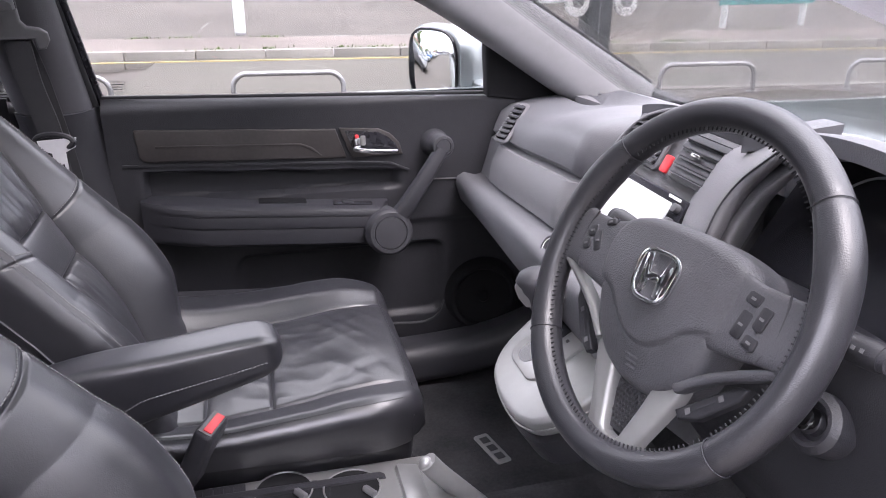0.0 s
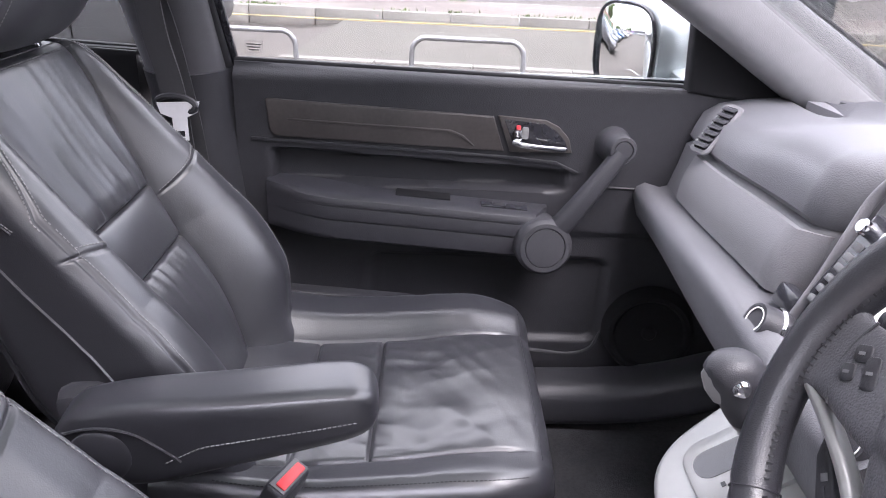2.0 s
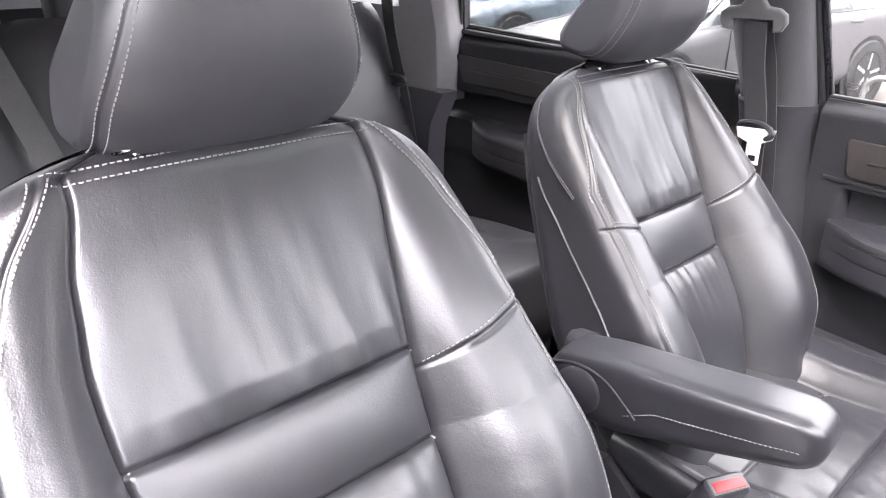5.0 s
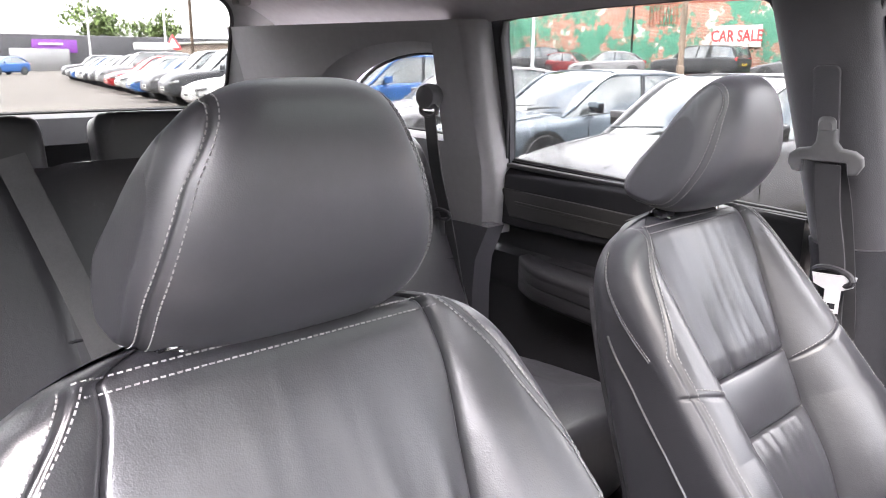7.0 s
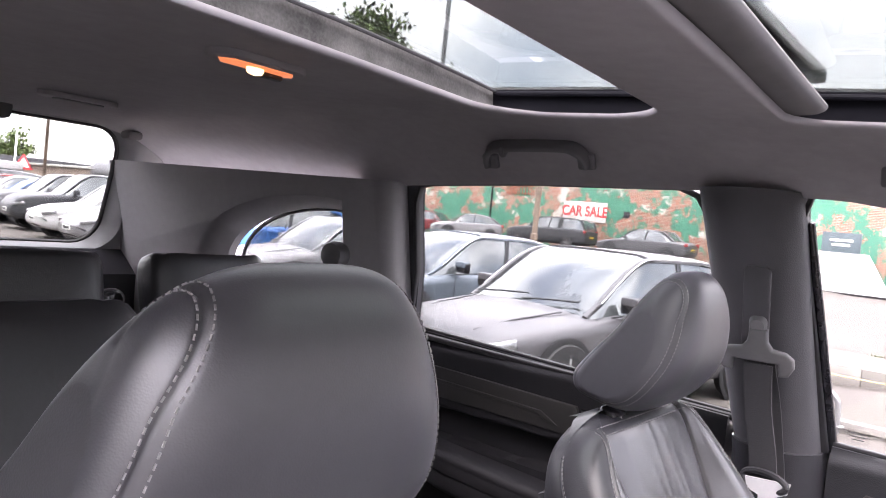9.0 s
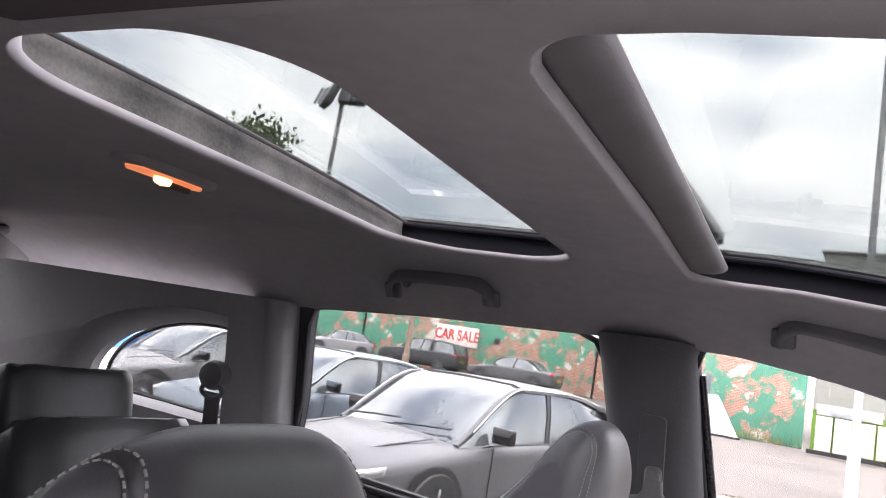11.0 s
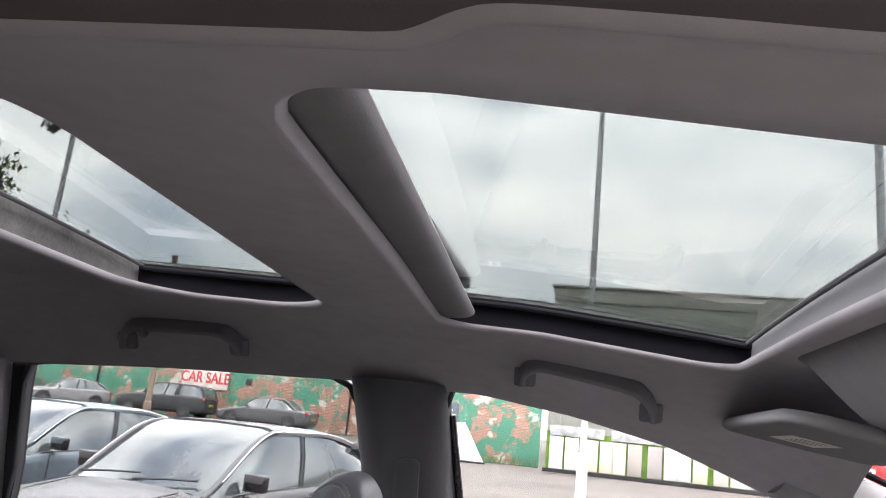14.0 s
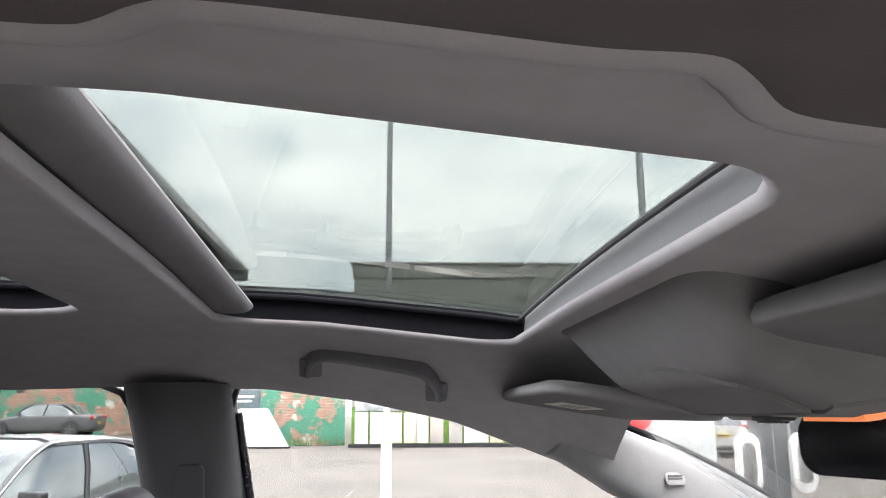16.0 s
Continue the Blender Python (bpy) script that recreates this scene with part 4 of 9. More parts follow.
door_rear = car_door("door_2", False, -0.985, -0.165, "charcoal rear passenger door card with trim strip and armrest")
door_plate("trim_strip", [(-0.93, 1.040), (-0.46, 1.026), (-0.44, 0.962), (-0.90, 0.970)], 0.006, 0.003, TRIM_SHADE, door_rear, "brushed dark metallic trim strip")
door_plate("flute", [(-0.88, 1.012), (-0.54, 1.000), (-0.50, 0.978), (-0.52, 0.978), (-0.55, 0.992), (-0.88, 1.004)], 0.0085, 0.0015, TRIM_SHADE, door_rear, "pressed flute")
rb = door_plate("handle_bezel", [(-0.45, 1.022), (-0.36, 1.018), (-0.33, 0.990), (-0.325, 0.955), (-0.43, 0.960)], 0.006, 0.002, GLOSSBLK, door_rear)
part("inner_handle", sweep([(-0.43, 0.722, 0.975), (-0.39, 0.716, 0.972), (-0.345, 0.722, 0.966)], rounded(0.010, 0.014, 0.004, 3)), CHROME, door_rear, "chrome pull handle")
part("lock_knob", block((0.014, 0.010, 0.020), 0.003, at=(-0.42, 0.728, 1.0)), RED, rb, "red lock marker")
part("armrest", loft([[(x - 0.91, y, z + 0.028) for x, y, z in arm_loop(0.09 + (xx + 0.85) * 0.80, 0)] for xx in lin(-0.885, -0.25, 30)]), SOFT_SHADE, door_rear, "padded armrest", smooth=50)
part("pull_cup", block((0.10, 0.042, 0.02), 0.008, at=(-0.55, 0.712, 0.842)), GLOSSBLK, door_rear)
part("map_pocket", slab(lambda x, u: (x, DOOR_Y - 0.055 + 0.02 * u, 0.44 + 0.17 * (1 - u)), lin(-0.80, -0.35, 14), lin(0, 1, 6), (0, 0.05, 0)), HARD, door_rear)
RW = [(-0.925, 1.098), (-0.895, 1.25), (-0.885, 1.41), (-0.87, 1.432)] + [(x, edge_z(x) - 0.010) for x in lin(-0.84, -0.27, 10)] + [(-0.235, 1.445), (-0.205, 1.41), (-0.172, 1.25), (-0.150, 1.072)]
RWG = [(x, z + (0.022 if z > 1.15 else 0.0)) for x, z in RW]
g = part("window_glass", loft([[win_pt(x, z) for x, z in RWG], [(x, y + 0.004, z) for x, y, z in (win_pt(*p) for p in RWG)]]), TINTED, door_rear, "lightly tinted door glass")
g.visible_shadow = False
part("window_frame", sweep([Vector(win_pt(x, z)) + Vector((0, -0.014, 0.016 if z > 1.42 else 0)) for x, z in RW], rounded(0.012, 0.018, 0.004, 2), up=(0, 1, 0), closed=True), RUBBER, door_rear, "black window seal")
def rear_frame_x(z):
    return interp(z, [1.09, 1.25, 1.41, 1.46], [-0.925, -0.893, -0.883, -0.872])
part("window_pillar", slab(lambda z, k: (rear_frame_x(z) - 0.050 * k + 0.004, side_y(z) + 0.016 - 0.010 * k, z), lin(1.085, 1.455, 12), lin(0, 1, 5), (0, 0.02, 0)), HARD, door_rear, "black window pillar")
door_plate("corner_cover", [(-0.985, 1.10), (-0.925, 1.10), (-0.918, 1.30), (-0.955, 1.28)], 0.02, 0.006, HARD, door_rear, "black corner cover", y=0.742)

# ---- door mirror ----
dm = thing("door_mirror", "silver-green painted door mirror with black-edged glass", "wing mirror", (0.80, 0.93, 1.10))
def mir_loop(k, w, h, dx):
    return [(dx, w * math.copysign(abs(math.cos(a)) ** 0.6, math.cos(a)), h * math.copysign(abs(math.sin(a)) ** 0.6, math.sin(a))) for a in lin(0, 2 * math.pi * 27 / 28, 28)]
shell = part("housing", loft([mir_loop(0, 0.098, 0.088, -0.03), mir_loop(0, 0.108, 0.098, -0.026), mir_loop(0, 0.112, 0.102, 0.0), mir_loop(0, 0.105, 0.094, 0.045), mir_loop(0, 0.08, 0.07, 0.085), mir_loop(0, 0.03, 0.03, 0.10)]), PAINT_SILVER, dm, "silver-green painted shell")
part("mirror_glass", loft([mir_loop(0, 0.096, 0.086, -0.034), mir_loop(0, 0.094, 0.084, -0.0355)]), MIRROR, dm, "mirror glass")
part("mirror_rim", sweep([Vector(p) for p in mir_loop(0, 0.099, 0.089, -0.033)], ring(0.004, 6), up=(1, 0, 0), closed=True), GLOSSBLK, dm)
part("stalk", loft([[(x + 0.03, y, z) for x, y, z in mir_loop(0, 0.02, 0.03, 0)], [(x + 0.03, y, z) for x, y, z in mir_loop(0, 0.02, 0.03, 0.001)]]), PAINT_SILVER, dm)
part("foot", block((0.11, 0.10, 0.045), 0.012, at=(0.06, -0.125, -0.05), rot=(12, 0, 0)), PAINT_SILVER, dm)
dm.matrix_world = pose(0.775, 0.945, 1.082, 0, 0, 22)


# ---- the driver's side: rear door and pillars, and the driver's door standing open ----
FLIP = Matrix.Diagonal((1, -1, 1, 1))


def mirrored(c, parent, m=FLIP):
    """A mirrored copy of a part, under another thing."""
    me = c.data.copy()
    me.transform(m)
    me.flip_normals()
    o = new(c.name.split(".")[0], me)
    o.parent = parent
    o.visible_shadow = c.visible_shadow
    return o


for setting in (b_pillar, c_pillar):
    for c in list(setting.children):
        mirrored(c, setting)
door_far = thing("door_3", "charcoal rear door card on the driver's side", "car door", kind="structure")
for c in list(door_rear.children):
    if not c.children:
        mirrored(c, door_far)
door_open = thing("door_4", "driver's door standing wide open", "car door", kind="structure")
SWING = pose(0.98, -0.80, 0, 0, 0, 62) @ pose(-0.98, 0.80, 0) @ FLIP
for c in list(door_front.children):
    if c.name.split(".")[0] in ("door_card", "outer_skin", "armrest", "trim_strip", "window_glass", "window_frame", "map_pocket"):
        mirrored(c, door_open, SWING)

# ---- front seats ----
def gauss(d, s):
    return math.exp(-(d / s) ** 2)


BACK_L = 0.580


def cols(stops, counts):
    """Places across a panel, closer where the seams run."""
    out = [stops[0]]
    for a, b, n in zip(stops[:-1], stops[1:], counts):
        out += [a + (b - a) * (i + 1) / n for i in range(n)]
    return out


def folds(x, y, z):
    """Sharp-crested leather creases."""
    return 0.5 - abs(noise.noise((x, y, z))) * 1.6 + 0.3 * noise.noise((x * 2.1, y * 2.1, z + 4))


def back_half(s):
    w = interp(s, [0.0, 0.08, 0.18, 0.30, 0.40, 0.47], [0.236, 0.256, 0.264, 0.254, 0.244, 0.236])
    if s > 0.43:
        t = min(1.0, (s - 0.43) / (BACK_L - 0.43))
        w *= max(0.05, (1 - t ** 2.9)) ** (1 / 2.7)
    return w


def seam_in(s):
    """Half-width of the centre panel."""
    return sinterp(s, [0.0, 0.12, 0.23, 0.32, 0.42, 0.50, 0.56], [0.085, 0.108, 0.118, 0.124, 0.136, 0.146, 0.140])


def seam_out(s):
    """The border seam: along the bolster's outer edge, then across the shoulder to the top."""
    edge = back_half(s) - interp(s, [0.0, 0.3, 0.57], [0.014, 0.016, 0.006])
    return min(edge, sinterp(s, [0.0, 0.365, 0.40, 0.45, 0.49, 0.525, 0.56], [0.30, 0.240, 0.226, 0.206, 0.192, 0.172, 0.150]))


BAND_HI, BAND_LO = 0.322, 0.232


def cross_seam(a, s):
    """The slanting seam over a side bolster: its height at the half-width a."""
    k = (a - seam_in(s)) / max(0.02, back_half(s) - seam_in(s))
    return 0.300 + 0.034 * k


def back_front(s, w):
    a, hw = abs(w), back_half(s)
    si, so = min(seam_in(s), hw * 0.8), seam_out(s)
    bol = sinterp(s, [0.0, 0.10, 0.20, 0.32, 0.42, 0.50, 0.58], [0.056, 0.078, 0.076, 0.054, 0.032, 0.016, 0.006])
    d = 0.012 * math.sin(math.pi * min(1, max(0, (s - 0.02) / 0.22)))
    if a < si:
        q = 1 - (a / si) ** 4
        # every panel swells a little between its seams
        if s > BAND_HI:
            d += 0.009 * q * min(1.0, (s - BAND_HI) / 0.03) ** 0.5
        elif s > BAND_LO:
            d += 0.010 * q * max(0.0, 1 - ((s - 0.277) / 0.045) ** 2) ** 0.5
        else:
            d += 0.009 * q * min(1.0, (BAND_LO - s) / 0.03) ** 0.5
    else:
        t = min(1.0, (a - si) / max(0.02, (hw - si) * 0.62))
        d += bol * (1 - (1 - t) ** 2.0) + 0.004 * math.sin(math.pi * t)
    r = 0.036
    t = (a - (hw - r)) / r
    if t > 0:
        d -= r * 1.0 * (1 - math.sqrt(max(0.0, 1 - min(1, t) ** 2)))
    t = (s - (BACK_L - 0.05)) / 0.05
    if t > 0:
        d -= 0.045 * (1 - math.sqrt(max(0.0, 1 - min(1, t) ** 2)))
    # seams
    d -= 0.0042 * gauss(a - si, 0.0026) * smooth01((0.57 - s) / 0.03)
    if s > 0.02:
        d -= 0.0030 * gauss(a - so, 0.0022)
    if a < si:
        d -= 0.0046 * gauss(s - BAND_HI, 0.0028) + 0.0042 * gauss(s - BAND_LO, 0.0028)
        # gathered leather above the band and below it
        edge = smooth01((si - a) / 0.02)
        pl = folds(w * 30 + 2.5 * s, s * 3.5, 3.1) * edge
        fine = noise.noise((w * 120, s * 16, 6.4)) * edge
        up = math.exp(-max(0, s - BAND_HI) / 0.085) * smooth01((s - BAND_HI) / 0.006)
        dn = math.exp(-max(0, BAND_LO - s) / 0.045) * smooth01((BAND_LO - s) / 0.006)
        d += (0.0105 * pl + 0.0018 * fine) * up * (0.7 + 0.5 * smooth01(0.5 + w * 6)) + (0.0050 * pl + 0.0010 * fine) * dn
        d += 0.0028 * noise.noise((w * 8, s * 8, 1.3)) * edge
    else:
        x = s - cross_seam(a, s)
        d -= 0.0036 * gauss(x, 0.0024) * smooth01((hw - a) / 0.01)
        d += 0.0016 * noise.noise((w * 34, s * 16, 9.1)) * math.exp(-abs(x) / 0.04)
        d += 0.0016 * noise.noise((w * 10, s * 7, 2.7))
    return d


def back_rear(s, w):
    a, hw = abs(w), back_half(s)
    d = -interp(s, [0, 0.2, 0.4, 0.56], [0.105, 0.115, 0.095, 0.07])
    r = 0.05
    t = (a - (hw - r)) / r
    if t > 0:
        d += r * 0.8 * (1 - math.sqrt(max(0.0, 1 - min(1, t) ** 2)))
    t = (s - (BACK_L - 0.04)) / 0.04
    if t > 0:
        d += 0.03 * (1 - math.sqrt(max(0.0, 1 - min(1, t) ** 2)))
    return d


def cush_half(u):
    t = max(0.0, (u - 0.36) / 0.115)
    return 0.258 * (1 - 0.17 * t ** 2.6)


def cush_seam(w, u):
    """Half-width of the cushion's centre panel, wider towards the middle of the car."""
    return (0.198 - 0.05 * u) if w < 0 else (0.118 + 0.03 * u)


def cushion_top(u, w):
    """Height of the seat cushion over its base, u from the back to the front edge."""
    a, hw = abs(w), cush_half(u)
    d = sinterp(u, [0, 0.10, 0.25, 0.40, 0.475], [0.0, -0.008, 0.006, 0.026, 0.020])
    si = cush_seam(w, u)
    if a > si:
        rise = 0.034 if w > 0 else 0.010
        d += rise * smooth01((a - si) / 0.05) * interp(u, [0, 0.3, 0.475], [1.0, 0.8, 0.35])
    d -= 0.0045 * gauss(a - si, 0.0030) * smooth01((0.44 - u) / 0.03)
    if a < si:
        d -= 0.0050 * gauss(u - 0.222, 0.0030) + 0.0045 * gauss(u - 0.115, 0.0030)
        edge = smooth01((si - a) / 0.02)
        q = 1 - (a / si) ** 4
        mid = (0.222 - 0.115) / 2
        d += 0.007 * q * (min(1.0, max(0.0, u - 0.222) / 0.03) ** 0.5 if u > 0.222 else max(0.0, 1 - ((u - 0.1685) / mid) ** 2) ** 0.5 if u > 0.115 else min(1.0, (0.115 - u) / 0.03) ** 0.5)
        pl = folds(u * 17 + w * 11, w * 4 - u * 3, 2.2) * 0.9 + folds(u * 9 - w * 20, w * 4, 7.7) * 0.5
        d += 0.0036 * pl * (0.3 + 0.9 * gauss(u - 0.34, 0.08)) * edge
        g1 = folds(w * 26 + 6 * u, u * 4, 6.3) * edge
        d += 0.0030 * g1 * math.exp(-max(0, u - 0.226) / 0.07) * smooth01((u - 0.224) / 0.008)
        d += 0.0026 * g1 * math.exp(-max(0, 0.218 - u) / 0.03) * smooth01((0.220 - u) / 0.008)
    elif u > 0.05:
        d += 0.0010 * folds(w * 9 + u * 8, u * 16 + w * 6, 8.8) * smooth01((a - si) / 0.02) * smooth01((0.42 - u) / 0.05)
    d += 0.0012 * noise.noise((w * 22, u * 22, 5.5))
    r = 0.030
    for t in ((a - (hw - r)) / r, (u - (0.475 - r)) / r):
        if t > 0:
            d -= r * 1.1 * (1 - math.sqrt(max(0.0, 1 - min(1, t) ** 2)))
    return d


def front_seat(name, label, ox, oy, oz, recline, inboard, hx=0.0, hy=0.0, hz=0.0, rise=0.0, wide=1.0, side=0.0, head_size=(1.0, 1.0, 1.0), lean=0.0):
    """One leather front seat. The origin lies where the back meets the cushion; inboard is the sign of y towards the middle of the car."""
    t = thing(name, label, "car seat", (ox, oy, oz), group="front seats")
    ws = [math.sin(radians(a)) for a in lin(-90, 90, 97)]
    lo = []

    def drift(s, w):
        """The centre panel's outboard seam wanders on a well-used seat."""
        if w >= 0 or lean == 0:
            return w
        si, hw = min(seam_in(s), back_half(s) * 0.8), back_half(s)
        f = -w / si if -w < si else max(0.0, (hw + w) / (hw - si))
        return w - lean * f * sinterp(s, [0.0, 0.15, 0.326, 0.39, 0.46, 0.53, 0.58], [0.010, 0.022, 0.034, 0.028, 0.009, -0.010, -0.004])
    rows = lin(-0.03, 0.215, 44) + lin(0.219, 0.246, 18) + lin(0.250, 0.292, 14) + lin(0.294, 0.342, 40) + lin(0.346, 0.50, 44) + lin(0.504, BACK_L, 26)
    for s in rows:
        s0 = max(0, s)
        hw, si, so = back_half(s0), min(seam_in(s0), back_half(s0) * 0.8), min(seam_out(s0), back_half(s0) * 0.985)
        so = max(so, si + 0.012)
        pos = cols((0, si - 0.008, si + 0.008, max(so - 0.007, si + 0.009), min(so + 0.006, hw * 0.99), hw), (24, 12, 12, 10, 12))
        full = [-p for p in pos[:0:-1]] + pos
        row = [(back_front(s0, w), drift(s0, w), s) for w in full] + [(back_rear(s0, w), w, s) for w in full[::-5]]
        lo.append(row)
    rot = pose(0, 0, 0, 0, -recline, 0) @ pose(0, side, rise) @ Matrix.Diagonal((1, wide, 1, 1))
    back = part("backrest", moved(loft(lo), rot), LEATHER, t, "black leather with gathered centre panel", smooth=70)

    def on_back(s, w, lift=0.0008):
        return rot @ Vector((back_front(s, w) + lift, drift(s, w), s))
    st = []
    ax = (rot @ Vector((1, 0, 0)) - rot @ Vector((0, 0, 0)))
    for sg in (1, -1):
        for off in (-0.0055, 0.0055):
            st.append(dashes([on_back(s, sg * (seam_out(s) + off)) for s in lin(0.375, 0.552, 44)], (0.0036, 0.0013, 0.0010), 0.0058, up=ax))
        st.append(dashes([on_back(s, sg * (seam_out(s) - 0.006)) for s in lin(0.02, 0.37, 50)], (0.0034, 0.0010, 0.0008), 0.0056, up=ax))
        cross = [(0.302 + 0.034 * k + 0.004, sg * (seam_in(0.31) + 0.004 + k * (seam_out(0.335) - seam_in(0.31) - 0.008))) for k in lin(0, 1, 12)]
        st.append(dashes([on_back(s, w) for s, w in cross], (0.0034, 0.0011, 0.0009), 0.0056, up=ax))
    for ds in (0.0, 0.011):
        st.append(dashes([on_back(0.556 - ds, w, 0.001) for w in lin(-0.15, 0.15, 40)], (0.0036, 0.0013, 0.0010), 0.0058, up=ax))
    tagged(part("stitching", merge(*st), STITCH, back, "pale grey stitching", smooth=0), kind="stuff")
    # plastic side shield low on the back
    part("back_shell", moved(loft([[(back_rear(s, k * back_half(s)) - 0.012, k * back_half(s) * 0.985, s) for k in lin(-0.9, 0.9, 20)] + [(back_rear(s, k * back_half(s)) + 0.01, k * back_half(s) * 0.96, s) for k in lin(0.9, -0.9, 20)] for s in lin(0.03, 0.50, 20)]), rot), HARD, back, "black plastic back shell")
    for sg in (1, -1):
        def flank(s, k, lift=0.0012):
            """A point on the side of the back: k from the front edge to the rear edge."""
            hw = back_half(s)
            return rot @ Vector((back_front(s, hw) * (1 - k) + back_rear(s, hw) * k, sg * (hw + lift), s))
        low = [flank(s, k) for s, k in zip(lin(0.03, 0.43, 26), [sinterp(x, [0.0, 0.45, 0.8, 1.0], [0.34, 0.36, 0.62, 1.0]) for x in lin(0, 1, 26)])]
        part("side_piping", sweep(low, ring(0.0024, 6), up=(0, 1, 0)), LEATHER_SOFT, back, "raised leather piping")
        high = [flank(s, k, 0.0022) for s, k in zip(lin(0.385, 0.535, 20), [x ** 1.2 for x in lin(0.02, 0.95, 20)])]
        part("shoulder_seam", sweep(high, ring(0.0014, 6), up=(0, 1, 0)), HARD, back)
        tagged(part("stitching", dashes([q + rot.to_3x3() @ Vector((0.004, sg * 0.0016, 0.003)) for q in high], (0.0034, 0.0011, 0.0009), 0.0056, up=(0, sg, 0)), STITCH, back, smooth=0), kind="stuff")
    # headrest
    hz0 = BACK_L - 0.034
    hr_c = 0.062
    hm = pose(-0.062 + hx, hy, hz - 0.005) @ pose(0, 0, 0, 0, -recline, 0) @ pose(hr_c, 0, hz0, 0, recline + 17, 0) @ Matrix.Diagonal((*head_size, 1))
    head = part("headrest", moved(headrest_geo(), hm), HEADHIDE, t, "smooth black leather headrest", smooth=75)
    hs = []
    for sg in (1, -1):
        for off in (-0.0050, 0.0050):
            hs.append(dashes([hm @ Vector(head_point(i, sg * (head_seam(HEAD[i].y) + off * 0.9), 0.0006)) for i in range(4, 66)], (0.0030, 0.0010, 0.0009), 0.0050, up=(0, 0, 1)))
    tagged(part("stitching", merge(*hs), STITCH, head, "pale grey double stitching", smooth=0), kind="stuff")
    for sg in (1, -1):
        part("headrest_post", moved(lathe([(0.0062, -0.05), (0.0062, 0.045)], 14), rot @ pose(-0.006, sg * 0.072, BACK_L - 0.01)), CHROME, t, "chrome post")
        part("post_guide", moved(lathe([(0.019, -0.006), (0.019, 0.006), (0.014, 0.012), (0.008, 0.013)], 18), rot @ pose(-0.012, sg * 0.072, BACK_L - 0.012)), GLOSSBLK, t, "black post collar")
    # cushion
    us = lin(-0.05, 0.10, 20) + lin(0.104, 0.126, 12) + lin(0.132, 0.208, 20) + lin(0.211, 0.234, 16) + lin(0.239, 0.44, 50) + lin(0.443, 0.475, 20)
    cl = []
    for u in us:
        u0 = max(0, u)
        hc = cush_half(u0)
        halves = []
        for sg in (-1, 1):
            si = cush_seam(sg, u0)
            halves.append(cols((0, si - 0.008, si + 0.008, max(hc - 0.03, si + 0.010), hc), (38, 10, 12, 14)))
        full = [-q for q in halves[0][:0:-1]] + halves[1]
        row = [(u, w, cushion_top(u0, w)) for w in full] + [(u - 0.010 * (u > 0.45), w * 0.985, -0.062) for w in full[::-7]]
        cl.append(row)
    tilt = pose(-0.005, 0, 0.005, 0, 2, 0)
    cush = part("cushion", moved(loft(cl), tilt), LEATHER, t, "creased black leather cushion", smooth=70)
    cs = []
    for sg in (1, -1):
        cs.append(dashes([tilt @ Vector((u, sg * (cush_half(u) - 0.015), cushion_top(u, sg * (cush_half(u) - 0.015)) + 0.0008)) for u in lin(0.03, 0.43, 40)], (0.0034, 0.0011, 0.0009), 0.0056))
    cs.append(dashes([tilt @ Vector((0.455, w, cushion_top(0.455, w) + 0.0008)) for w in lin(-0.19, 0.19, 30)], (0.0034, 0.0011, 0.0009), 0.0056))
    tagged(part("stitching", merge(*cs), STITCH_DK, cush, smooth=0), kind="stuff")
    part("cushion_border", moved(block((0.50, 0.446, 0.100), 0.040, 5, at=(0.212, 0.010, -0.110)), tilt), LEATHER_SOFT, t, "black leather lower border")
    part("seat_base", block((0.40, 0.44, 0.16), 0.02, at=(0.17, 0, -0.225)), HARD, t, "black plastic seat frame")
    for sg in (1, -1):
        part("side_shield", moved(plate([(-0.10, -0.13), (0.38, -0.12), (0.42, -0.08), (0.38, -0.055), (0.05, -0.05), (-0.05, 0.03), (-0.10, 0.02)], 0.018, 0.006, 3, Matrix(((1, 0, 0, 0), (0, 0, -sg, sg * 0.272), (0, 1, 0, -0.05), (0, 0, 0, 1)))), pose(0, 0, 0)), HARD, t, "black plastic seat side shield")
        part("seat_rail", block((0.52, 0.035, 0.03), 0.004, at=(0.17, sg * 0.19, -0.300)), GREYHARD, t)
    # armrest on the inboard side
    return t


def head_curve(n):
    """The side outline of the headrest, as n points from its underside round the front."""
    pts = [(-0.035, 0.0, 0), (0.018, 0.008, 0), (0.048, 0.036, 0), (0.064, 0.084, 0), (0.058, 0.130, 0), (0.038, 0.167, 0), (0.014, 0.182, 0), (-0.006, 0.175, 0), (-0.020, 0.147, 0), (-0.033, 0.097, 0), (-0.060, 0.038, 0), (-0.066, 0.017, 0), (-0.056, 0.003, 0), (-0.035, 0.0, 0)]
    return spline([(x, z * 1.09 - 0.010, 0) for x, z, _ in pts], n)


HEAD = head_curve(92)[:-1]


def head_seam(z):
    """Where the double seam runs across the headrest, at the height z."""
    return sinterp(z, [0.0, 0.06, 0.10, 0.15, 0.19], [0.121, 0.120, 0.119, 0.115, 0.092])


